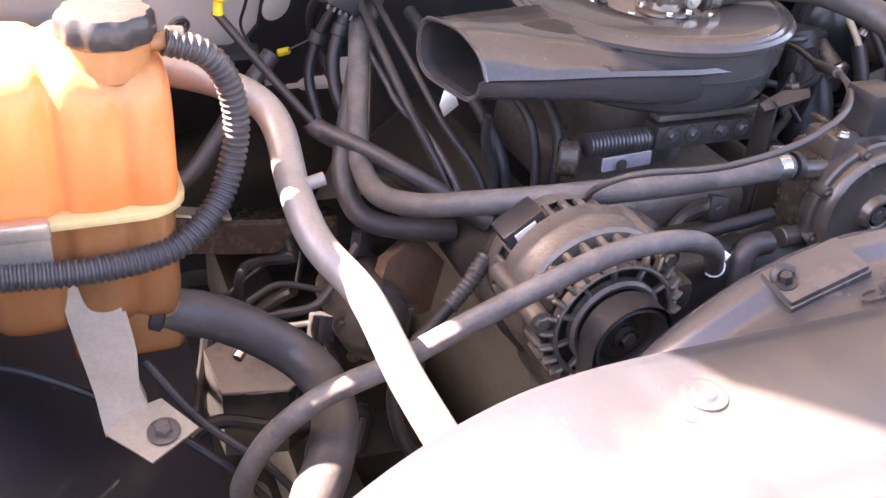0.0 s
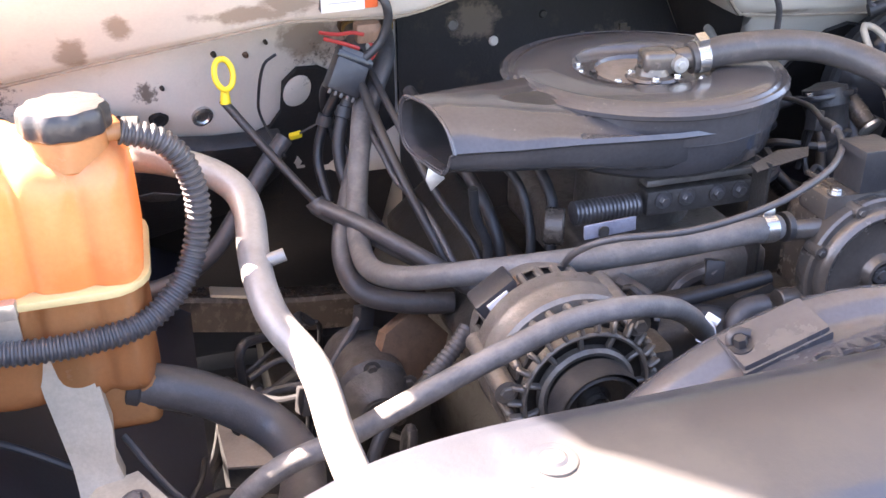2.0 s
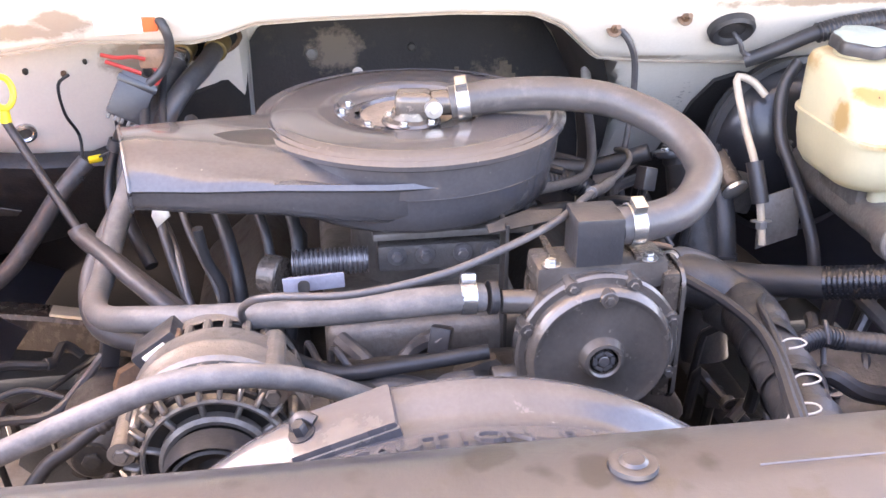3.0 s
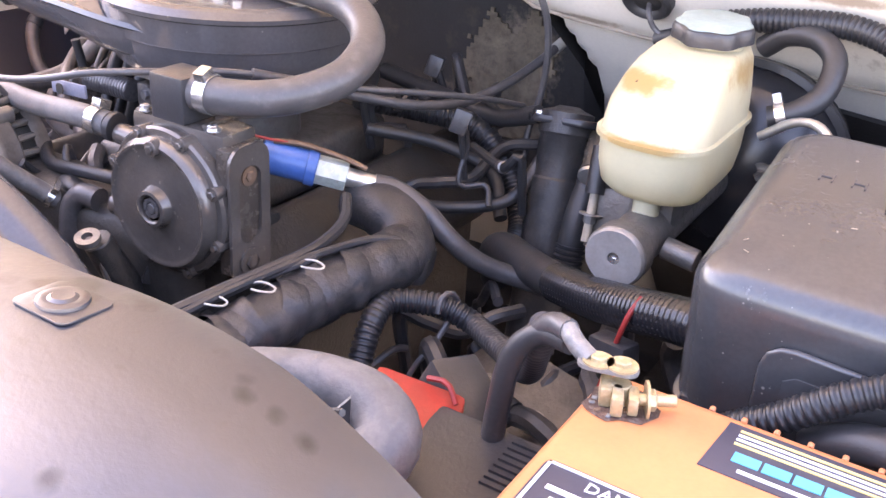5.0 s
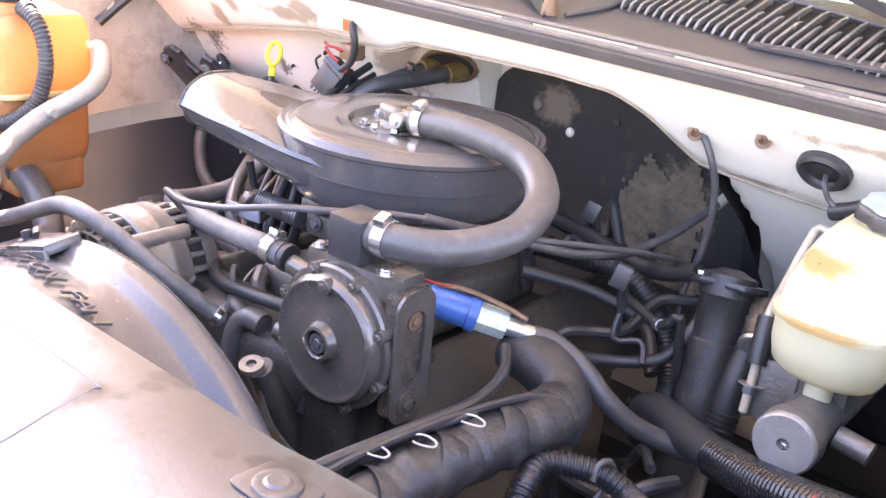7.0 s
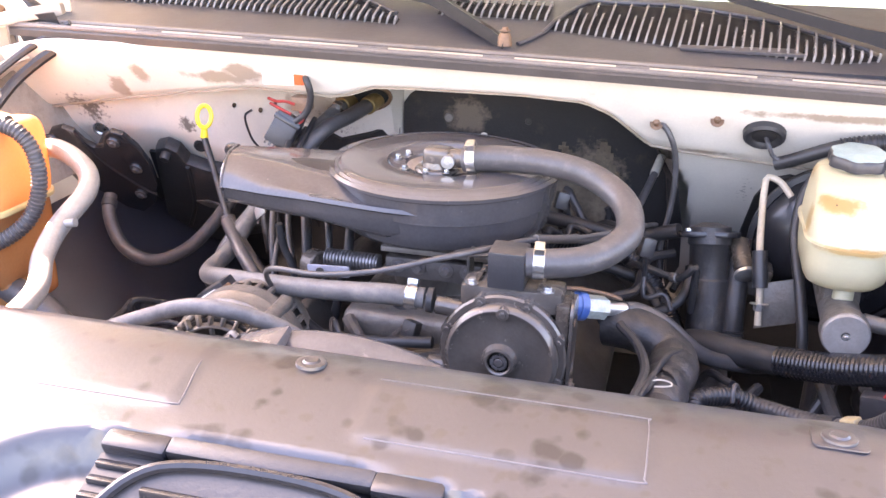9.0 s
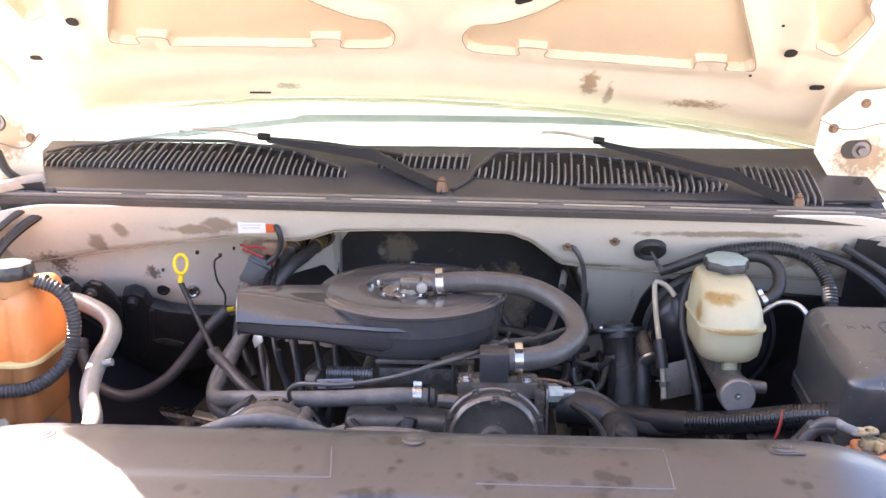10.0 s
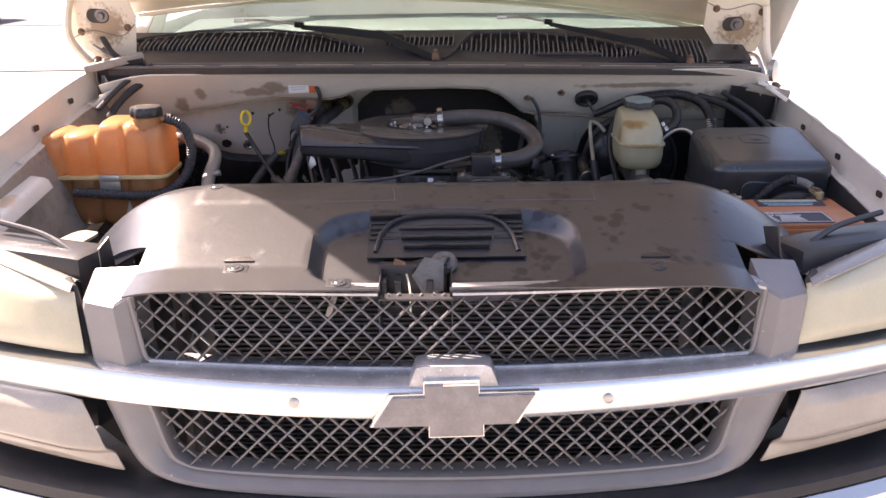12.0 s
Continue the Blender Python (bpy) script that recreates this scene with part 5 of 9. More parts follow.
# Trim across the gap is black: the pit's shade is put in its colour.
Shape().loft([[Vector((x, front_y(x) + a, 1.018 + b)) for a, b in ((0.02, 0.0), (0.0, 0.0), (-0.004, 0.002), (-0.004, 0.005), (0.02, 0.006))] for x in (-0.105, -0.06, -0.02, 0.018)]).made("gap_strip", BLACK, grille)
Shape().loft([[Vector((x, front_y(x) + a, 0.895 + b)) for a, b in ((0.03, 0.0), (-0.004, 0.0), (-0.012, -0.003), (-0.012, -0.010), (0.03, -0.010))] for x in [-0.52 + 1.06 * i / 14 for i in range(15)]]).made(
    "lower_trim", GRILLE, grille)
# beads round the upper opening
for a, b in (((-0.530, 1.014), (-0.512, 0.900)), ((0.551, 1.014), (0.538, 0.900))):
    Shape().tube([(x, front_y(x) - 0.001, z) for x, z in ((a[0] + 0.016 * (1 if a[0] < 0 else -1), a[1] + 0.010), a, (a[0] * 0.5 + b[0] * 0.5, 0.955), (b[0], b[1] + 0.006), (b[0] + 0.012 * (1 if a[0] < 0 else -1), b[1] - 0.003))], 0.0042, 8, 0.006).made("bead", GRILLE, grille)
Shape().tube([(x, front_y(x) - 0.002, 0.8975) for x in [-0.505 + 1.035 * i / 20 for i in range(21)]], 0.0040, 8, 0.02).made("bead", DUSTY_CHROME, grille)
for side, xo, xi in ((-1, -0.622, -0.526), (1, 0.636, 0.546)):
    rings = []
    for zf, oo in ((0.868, 0.014), (0.874, 0.010), (0.90, 0.007), (0.95, 0.003), (0.985, 0.0), (0.998, 0.002), (1.003, 0.007)):
        k = (zf - 0.868) / 0.135
        a, b = xi - side * 0.014 * (1 - k), xo - side * oo
        soft = 0.010 if zf > 1.0 else 0.002 if zf > 0.99 else 0.0
        rings.append([Vector((a, front_y(a) + 0.075, zf + 0.040 * k)), Vector((a, front_y(a) + 0.006, zf + 0.016 * k)), Vector((a + side * 0.030, front_y(a) - 0.014 + soft, zf)),
                      Vector((b - side * 0.008, front_y(b) - 0.006 + soft, zf)), Vector((b, front_y(b) + 0.008 + soft, zf)), Vector((b, front_y(b) + 0.075, zf + 0.030 * k))])
    Shape().loft(rings).made("side_block", GRILLE, grille, smooth=22)
# lower surround
rings = []
path = blend_line([(-0.622, 0.86, 0), (-0.594, 0.785, 0), (-0.563, 0.71, 0), (-0.52, 0.668, 0), (-0.42, 0.648, 0), (-0.2, 0.641, 0), (0.01, 0.640, 0), (0.22, 0.641, 0), (0.44, 0.648, 0), (0.535, 0.668, 0), (0.575, 0.71, 0), (0.608, 0.785, 0), (0.642, 0.86, 0)], 5)
inn = blend_line([(-0.522, 0.845, 0), (-0.503, 0.785, 0), (-0.484, 0.722, 0), (-0.462, 0.700, 0), (-0.41, 0.691, 0), (-0.2, 0.689, 0), (0.01, 0.688, 0), (0.22, 0.689, 0), (0.425, 0.691, 0), (0.472, 0.700, 0), (0.492, 0.722, 0), (0.509, 0.785, 0), (0.530, 0.845, 0)], 5)
for o, i in zip(path, inn):
    ring = []
    for k, back in ((0, 0.05), (0, 0.010), (0.04, 0.002), (0.10, 0.001), (0.15, 0.008), (0.22, 0.007), (0.36, -0.004), (0.55, -0.012), (0.75, -0.012), (0.90, -0.004), (0.98, 0.010), (1.0, 0.05)):
        p = i.lerp(o, k)
        ring.append(Vector((p.x, front_y(p.x) + back, p.y)))
    rings.append(ring)
Shape().loft(rings).made("lower_surround", GRILLE, grille)


def lower_ok(x, z):
    return z > 0.690 and z < 0.83 and abs(x - 0.004) < 0.452 + 0.048 * min(1, (z - 0.690) / 0.085)


def mesh_bars(x0, x1, z0, z1, inside_fn, backs):
    pitch = 0.0375
    for fam, dx in enumerate((1, -1)):
        k = int((x1 - x0 + z1 - z0) / pitch) + 2
        for i in range(-4, k):
            xs = x0 + i * pitch - (z1 - z0 if dx > 0 else 0) + 0.006
            pts = [(xs + dx * t, z0 + t) for t in np.linspace(0, z1 - z0, 24)] if dx > 0 else [(xs - t + 0.0, z0 + t) for t in np.linspace(0, z1 - z0, 24)]
            pts = [q for q in pts if inside_fn(*q)]
            if len(pts) < 3:
                continue
            (xa, za), (xb, zb) = pts[0], pts[-1]
            a = Vector((xa, front_y(xa) + backs + 0.002 * fam, za))
            b = Vector((xb, front_y(xb) + backs + 0.002 * fam, zb))
            c = (b - a).normalized()
            m = place((a + b) / 2, c, (0, -1, 0.0))
            Shape().box(((b - a).length + 0.004, 0.0048, 0.006), m, 0.0018, 1).made("mesh_bar", BAR, grille)


mesh_bars(UP[0], UP[1], UP[2], UP[3], lambda x, z: UP[0] + max(0, (z - 1.0)) * 0.9 + (1.02 - z) * 0.10 < x < UP[1] - max(0, (z - 1.0)) * 0.9 - (1.02 - z) * 0.06, 0.010)
mesh_bars(LOW[0], LOW[1], 0.690, 0.83, lower_ok, 0.014)
# chrome bar
def bar_y(x):
    return -0.342 + 0.14 * (abs(x) / 0.75) ** 2


XB = [-0.98 + 1.97 * i / 40 for i in range(41)]
Shape().loft([[Vector((x, bar_y(x) + a, z)) for a, z in ((0.09, 0.89), (0.05, 0.893), (0.02, 0.889), (0.006, 0.884), (0.0, 0.874), (0.001, 0.838), (0.006, 0.828), (0.02, 0.824), (0.09, 0.826))] for x in XB]).made(
    "chrome_bar", CHROME, grille, "worn chrome cross bar")
Shape().loft([[Vector((x, bar_y(x) + a, z)) for a, z in ((0.088, 0.8945), (0.05, 0.8965), (0.02, 0.8925), (0.007, 0.8865), (0.0075, 0.8845), (0.088, 0.8845))] for x in XB[8:33]]).made(
    "top_ledge", DUSTY_CHROME, grille, "dusty pitted chrome ledge")
for x in (-0.247, 0.275):
    Shape().lathe([(0, 0.004), (0.005, 0.004), (0.009, 0.002), (0.009, 0)], place((x, bar_y(x) - 0.001, 0.857), z=(0, -1, 0)), 16).made("rivet", STEEL, grille)
bump = [(-0.075, 0.0), (-0.062, 0.034), (-0.05, 0.038), (0.05, 0.038), (0.062, 0.034), (0.075, 0.0)]
Shape().prism(bump, 0.05, place((0.018, -0.29, 0.888), (1, 0, 0), (0, -1, 0)), 0.004).made("badge_mount", DUSTY_CHROME, grille)
bow = [(-0.133, -0.026), (-0.041, -0.026), (-0.041, -0.046), (0.047, -0.046), (0.047, -0.026), (0.10, -0.026), (0.133, 0.026), (0.041, 0.026), (0.041, 0.046), (-0.047, 0.046), (-0.047, 0.026), (-0.10, 0.026)]
Shape().prism([(x * 1.055, y * 1.13) for x, y in bow], 0.012, place((0.018, -0.338, 0.853), (1, 0, 0.02), (0, -1, 0)), 0.003).made("badge_rim", CHROME, grille, "chrome badge rim")
Shape().prism(bow, 0.008, place((0.018, -0.3495, 0.853), (1, 0, 0.02), (0, -1, 0)), 0.002).made("badge", EMBLEM, grille, "plain grey cross-shaped badge")

# ---- lamps ----
def lens_panel(p00, p10, p01, p11, bulge, nrm):
    p00, p10, p01, p11, nrm = (Vector(q) for q in (p00, p10, p01, p11, nrm))

    def fn(u, v):
        e = min(1, 6 * min(u, 1 - u)) * min(1, 5 * min(v, 1 - v))
        return (p00 * (1 - u) + p10 * u) * (1 - v) + (p01 * (1 - u) + p11 * u) * v + nrm * (bulge * math.sin(math.pi * u) * 0.4 + 0.02 * (e ** 0.5))
    return fn


for side in (-1, 1):
    lamp = thing("headlamp", (side * 0.78, -0.15, 0.9), "hazed yellowed headlamp beside the grille", "headlamp", "headlamps")
    c = [(side * 0.625, -0.215, 0.902), (side * 1.0, -0.06, 0.905), (side * 0.638, -0.195, 1.008), (side * 1.0, 0.02, 1.062)]
    Shape().sheet(lens_panel(*c, 0.03, (side * 0.3, -1, 0.15)), 20, 12, 0.004).made("lens", LENS, lamp)
    Shape().box((0.40, 0.10, 0.15), Matrix.Translation((side * 0.82, 0.0, 0.97)) @ Matrix.Rotation(radians(side * 22), 4, "Z"), 0.02).made("housing", BLACK, lamp)
    Shape().sheet(lambda u, v: (Vector(c[2]) * (1 - u) + Vector(c[3]) * u) + Vector((side * 0.02 * v * (1 - u), 0.085 * v - 0.02 * (1 - v), 0.012 * math.sin(v * 1.6) + 0.004 - 0.03 * v * v)), 12, 8, 0.003).made("lens_top", SMOKED, lamp, "smoky clear upper edge of the lens")
    Shape().box((0.07, 0.05, 0.03), Matrix.Translation((side * 0.71, -0.045, 1.030)) @ Matrix.Rotation(radians(side * 12), 4, "Z"), 0.008).made("top_bracket", BLACK, lamp)
    Shape().tube([(side * 0.66, -0.09, 1.03), (side * 0.70, -0.055, 1.045), (side * 0.76, -0.01, 1.058), (side * 0.86, 0.04, 1.068)], 0.006, 8).made("adjuster_arm", BLACK, lamp)
    Shape().prism([(-0.02, -0.05), (0.02, -0.06), (0.032, 0.035), (0.005, 0.05)], 0.004, place((side * 0.60, -0.10, 1.03), (0.4 * side, -1, 0), (side, 0.4, 0.1)), 0.001).made("side_fin", BLACK, lamp)
    Shape().tube([(side * 0.626, -0.20, 0.895), (side * 0.640, -0.185, 1.0), (side * 0.66, -0.16, 1.018)], 0.007, 8, 0.02).made("gasket", RUBBER_DARK, lamp)
    sig = thing("turn_lamp", (side * 0.78, -0.2, 0.7), "clear clouded turn signal lamp under the chrome bar", "turn signal", "turn signals")
    c = [(side * 0.575, -0.238, 0.682), (side * 1.0, -0.09, 0.712), (side * 0.628, -0.222, 0.822), (side * 1.0, -0.06, 0.825)]
    pane = lens_panel(*c, 0.02, (side * 0.3, -1, 0.1))
    Shape().sheet(lambda u, v: Vector(pane(u, v)) + Vector((side * 0.3, -1, 0.1)) * (0.016 * smooth(min(1.0, max(0.0, (v - 0.22) / 0.16))) - 0.012 * max(0.0, 0.4 - v)), 24, 28, 0.004).made("lens", SIGNAL, sig)
    Shape().box((0.36, 0.08, 0.10), Matrix.Translation((side * 0.80, -0.06, 0.765)) @ Matrix.Rotation(radians(side * 18), 4, "Z"), 0.02).made("housing", BLACK, sig)
    Shape().lathe([(0, 0.004), (0.005, 0.004), (0.009, 0.002), (0.009, 0)], place((side * 0.745, -0.208, 0.775), z=(side * 0.3, -1, 0.1)), 16).made("screw", STEEL, sig)
XB = [-1.0 + 2.0 * i / 30 for i in range(31)]
bumper = thing("front_bumper", (0, -0.3, 0.4), "chrome front bumper with a black top pad", "bumper")
Shape().loft([[Vector((x, bar_y(x) - 0.03 + a, z)) for a, z in ((0.10, 0.615), (0.02, 0.612), (0.0, 0.595), (-0.01, 0.53), (0.0, 0.44), (0.03, 0.40), (0.10, 0.40))] for x in XB]).made("face_bar", CHROME, bumper)
Shape().loft([[Vector((x, bar_y(x) - 0.02 + a, z)) for a, z in ((0.16, 0.655), (0.03, 0.650), (0.01, 0.640), (0.01, 0.617), (0.16, 0.617))] for x in XB]).made("top_pad", BLACK, bumper)

# ---- beyond the truck: a parked car and a pale yard wall ----
lane = Shape().sheet(lambda u, v: (-24 + 20.5 * u, 9.5 + 4.5 * v + 1.0 * u, 0.012), 8, 4)
solo(lane, "road", ASPHALT, "worn grey asphalt lane beside the yard", "road", kind="structure")
lane2 = Shape().sheet(lambda u, v: (-30 + 24 * u, 16.5 + 5.0 * v + 0.5 * u, 0.012), 8, 4)
solo(lane2, "road", ASPHALT, "worn grey asphalt lane beside the yard", "road", kind="structure")


def far_vehicle(x, y, label):
    car = thing("parked_car", (x, y, 0.0), label, "car", "parked cars")
    side_line = [(-2.3, 0.40), (-2.25, 0.95), (-1.1, 1.02), (-0.5, 1.60), (0.55, 1.62), (0.75, 1.05), (2.3, 1.02), (2.35, 0.45)]
    Shape().prism(side_line, 1.75, place((x, y, 0.0), (1, 0.1, 0), (-0.1, -1, 0)), 0.05, 3).made("body", DARK_CAR, car)
    Shape().prism([(-0.85, 1.08), (-0.42, 1.52), (0.45, 1.52), (0.55, 1.08)], 0.02, place((x + 0.17, y - 1.76, 0.0), (1, 0.1, 0), (-0.1, -1, 0)), 0.006).made("side_glass", GLASS, car)
    for dx in (-1.45, 1.45):
        for dy in (-1.62, -0.2):
            c = (x + dx + 0.1, y + dy + 0.1 * dx, 0.37)
            wheel = Shape().lathe([(0.0, 0.11), (0.2, 0.11), (0.33, 0.12), (0.37, 0.06), (0.37, -0.06), (0.33, -0.12), (0.0, -0.12)], place(c, z=(-0.1, -1, 0)), 28).made("wheel", RUBBER_DARK, car)
            Shape().lathe([(0.0, 0.13), (0.05, 0.13), (0.19, 0.125), (0.2, 0.10)], place(c, z=(-0.1, -1, 0)), 20).made("rim", ALU, wheel)
    return car


far_vehicle(-11.2, 19.0, "dark parked pickup across the yard")
far_vehicle(-17.5, 22.0, "dark parked pickup farther across the yard")
yard = Shape().box((60, 0.3, 2.6), Matrix.Translation((0, 30, 1.3)), 0.02)
solo(yard, "wall_yard", WHITE_CLEAN, "pale rendered yard wall far behind the truck", "wall", kind="structure")

# ---- engine block and floor of the bay ----
engine = thing("engine_block", (-0.04, 0.7, 0.4), "greasy dark engine block with valve covers and intake", "engine")
Shape().box((0.42, 0.55, 0.40), Matrix.Translation((-0.05, 0.74, 0.63)), 0.03).made("block", GREASE, engine)
for side in (-1, 1):
    Shape().box((0.13, 0.50, 0.09), Matrix.Translation((-0.05 + side * 0.20, 0.75, 0.845)) @ Matrix.Rotation(radians(side * 40), 4, "Y"), 0.02, 3).made("valve_cover", GREASE, engine)
Shape().box((0.22, 0.34, 0.07), Matrix.Translation((-0.05, 0.74, 0.90)), 0.02, 3).made("intake", DIRTY_ALU, engine)
Shape().cyl((-0.05, 0.73, 0.92), (-0.05, 0.73, 1.06), 0.075, 0.07, 28).made("throttle_body", DIRTY_ALU, engine)
Shape().box((0.34, 0.10, 0.24), Matrix.Translation((-0.05, 0.50, 0.80)), 0.03, 3).made("front_cover", GREASE, engine)
floor_ = Shape().sheet(lambda u, v: (-0.95 + 1.9 * u, -0.1 + 1.9 * v, 0.40 + 0.03 * noise.noise((u * 8, v * 6, 3))), 20, 14, 0.01)
solo(floor_, "undertray", GREASE, "dirty dark undertray below the engine", "undertray", kind="structure")
chassis = thing("truck_chassis", (0, 0.6, 0.45), "greasy black chassis frame below the engine", "chassis")
for side in (-1, 1):
    Shape().box((0.08, 1.5, 0.13), Matrix.Translation((side * 0.48, 0.55, 0.48)), 0.01).made("rail", GREASE, chassis)
Shape().box((0.9, 0.09, 0.09), Matrix.Translation((0, 0.75, 0.44)), 0.01).made("crossmember", GREASE, chassis)

# ---- air cleaner ----
AC = Vector((-0.049, 0.729, 0))
air = thing("air_cleaner", (AC.x, AC.y, 1.03), "round dusty black air cleaner with a wide snorkel", "air cleaner")
ma = Matrix.Translation((AC.x, AC.y, -0.008))
Shape().lathe([(0.05, 1.040), (0.13, 1.040), (0.150, 1.044), (0.158, 1.052), (0.1605, 1.070), (0.163, 1.085), (0.1655, 1.0865), (0.167, 1.100), (0.169, 1.118), (0.172, 1.120), (0.172, 1.124), (0.1, 1.124)], ma, 72).made("pan", AIRBOX, air)
Shape().lathe([(0.166, 1.118), (0.174, 1.121), (0.175, 1.126), (0.171, 1.130), (0.1655, 1.1285), (0.1625, 1.1315), (0.158, 1.130), (0.154, 1.133), (0.146, 1.1335), (0.120, 1.1345), (0.090, 1.1345), (0.086, 1.133), (0.083, 1.128),
               (0.080, 1.125), (0.070, 1.1235), (0.05, 1.1235), (0.0, 1.1235)], ma, 80).made("lid", AIRBOX, air)
rings = []
for x, y0, y1, zt, zf, zc, zb in ((-0.338, 0.577, 0.699, 1.133, 1.133, 1.099, 1.067), (-0.318, 0.575, 0.704, 1.133, 1.133, 1.099, 1.066), (-0.27, 0.569, 0.723, 1.130, 1.126, 1.098, 1.062), (-0.20, 0.563, 0.752, 1.124, 1.115, 1.098, 1.059),
                                  (-0.13, 0.556, 0.785, 1.117, 1.103, 1.0965, 1.050), (-0.09, 0.557, 0.80, 1.108, 1.097, 1.094, 1.046), (-0.03, 0.566, 0.80, 1.098, 1.092, 1.090, 1.042), (0.03, 0.60, 0.79, 1.090, 1.088, 1.086, 1.044)):
    lean = 0.026 * max(0.0, min(1.0, (-0.26 - x) / 0.078))
    rough_ring = [(y1, zt - 0.026), (y1 - 0.003, zt - 0.013), (y1 - 0.011, zt - 0.004), (y1 - 0.024, zt), (y0 + 0.062, zf + 0.003), (y0 + 0.044, zf + 0.001), (y0 + 0.029, zf - 0.0035), (y0 + 0.017, zf - 0.0095), (y0 + 0.008, zf * 0.5 + zc * 0.5), (y0 + 0.001, zc + 0.006), (y0 - 0.002, zc + 0.001), (y0 + 0.002, zc - 0.0025), (y0 + 0.006, zc - 0.004), (y0 + 0.010, zb + 0.016),
                  (y0 + 0.018, zb + 0.006), (y0 + 0.032, zb), (y1 - 0.030, zb), (y1 - 0.014, zb + 0.004), (y1 - 0.004, zb + 0.012), (y1, zb + 0.024)]
    rings.append([Vector((x - lean * ((y - y0) / (y1 - y0)), y, z)) for y, z in rough_ring])
duct = Shape().loft(rings, cap=False)
# inner skin of the mouth
mouth = rings[0]
cy, cz = sum(q.y for q in mouth) / len(mouth), sum(q.z for q in mouth) / len(mouth)
in0 = [Vector((q.x + 0.001, cy + (q.y - cy) * 0.955, cz + (q.z - cz) * 0.93)) for q in mouth]
in1 = [q + Vector((0.012, 0.002, 0)) for q in in0]
duct.loft([mouth, in0, in1], cap=False)
duct.made("snorkel", AIRBOX, air)
# The throat is darker than the airbox: its deep shade is in the colour.
in2 = [Vector((q.x + 0.11, cy + 0.02 + (q.y - cy) * 0.92, cz - 0.004 + (q.z - cz) * 0.86)) for q in in1]
in3 = [q + Vector((0.13, 0.03, -0.012)) for q in in2]
throat = Shape().loft([in1, in2, in3], cap=False)
throat.add(in3, [tuple(range(len(in3)))])
throat.made("throat", RUBBER_DARK, air, "snorkel throat coloured dark for its deep shade")
Shape().tube(mouth + mouth[:1], 0.0022, 6, 0.006).made("mouth_lip", AIRBOX, air)
Shape().tube([(AC.x + 0.1645 * math.cos(radians(a)), AC.y + 0.1645 * math.sin(radians(a)), 1.0785) for a in range(262, 345, 6)], 0.0012, 6, 0.01).made("seam", AIRBOX, air)
Shape().lathe([(0.062, 0.0), (0.064, 0.0035), (0.058, 0.0045), (0.056, 0.0)], Matrix.Translation((AC.x, AC.y, 1.1155)), 40, 20, 175).made("ridge", AIRBOX, air)
Shape().lathe([(0.0, 0.0006), (0.052, 0.0006), (0.053, 0.0)], Matrix.Translation((AC.x - 0.004, AC.y + 0.002, 1.1157)), 40).made("centre_plate", DUSTED, air, "dust-brown centre of the lid")
for x, y in ((-0.118, 0.769), (-0.126, 0.742), (-0.06, 0.669), (0.000, 0.669), (-0.10, 0.69), (0.014, 0.71)):
    Shape().bolt((x, y, 1.1162), (0, 0, 1), 0.0045, 0.006).made("bolt", STEEL, air)
fit = thing("gas_inlet_elbow", (-0.05, 0.70, 1.116), "dusty cast elbow fitting on the air cleaner lid", "elbow fitting")
Shape().lathe([(0, 0), (0.031, 0), (0.033, 0.003), (0.031, 0.006), (0.023, 0.008), (0.021, 0.016), (0.0, 0.018)], Matrix.Translation((-0.052, 0.696, 1.1162)), 28).made("flange", REGULATOR, fit)
Shape().box((0.041, 0.034, 0.030), Matrix.Translation((-0.049, 0.694, 1.138)) @ Matrix.Rotation(radians(-8), 4, "Z"), 0.009, 3).made("body", REGULATOR, fit)
Shape().cyl((-0.030, 0.692, 1.139), (0.008, 0.687, 1.141), 0.0140, n=20).made("spigot", REGULATOR, fit)
Shape().cyl((-0.031, 0.684, 1.1385), (-0.030, 0.670, 1.138), 0.0095, n=18).bolt((-0.030, 0.670, 1.138), (0, -1, 0), 0.0055, 0.004).made("plug", ALU, fit, "bright metal plug")
for x, y in ((-0.075, 0.706), (-0.032, 0.672), (-0.062, 0.668)):
    Shape().bolt((x, y, 1.122), (0, 0, 1), 0.004, 0.005).made("bolt", STEEL, fit)

# ---- large vapour hose from the elbow round to the regulator ----
vap = thing("vapour_hose", (0.235, 0.56, 1.1), "thick grey rubber vapour hose with zinc clamps", "hose")
VP = [(-0.010, 0.688, 1.139), (0.041, 0.685, 1.146), (0.111, 0.679, 1.147), (0.175, 0.669, 1.137), (0.224, 0.627, 1.118), (0.237, 0.573, 1.098), (0.218, 0.533, 1.085), (0.189, 0.503, 1.079), (0.154, 0.487, 1.077), (0.120, 0.482, 1.076)]
Shape().tube(VP, 0.0185, 20, 0.006).made("hose", RUBBER, vap)
clamp_band((0.004, 0.687, 1.141), (1, -0.1, 0.14), 0.0188, vap)
clamp_band((0.136, 0.484, 1.0765), (1, 0.1, 0), 0.0188, vap)

# ---- gas regulator ----
RC = Vector((0.10, 0.44, 0.960))
reg = thing("gas_regulator", (RC.x, 0.49, 0.88), "black cast round gas regulator with a bolted cover", "gas regulator")
mr = place(RC, (1, 0, 0), (0, -1, 0))
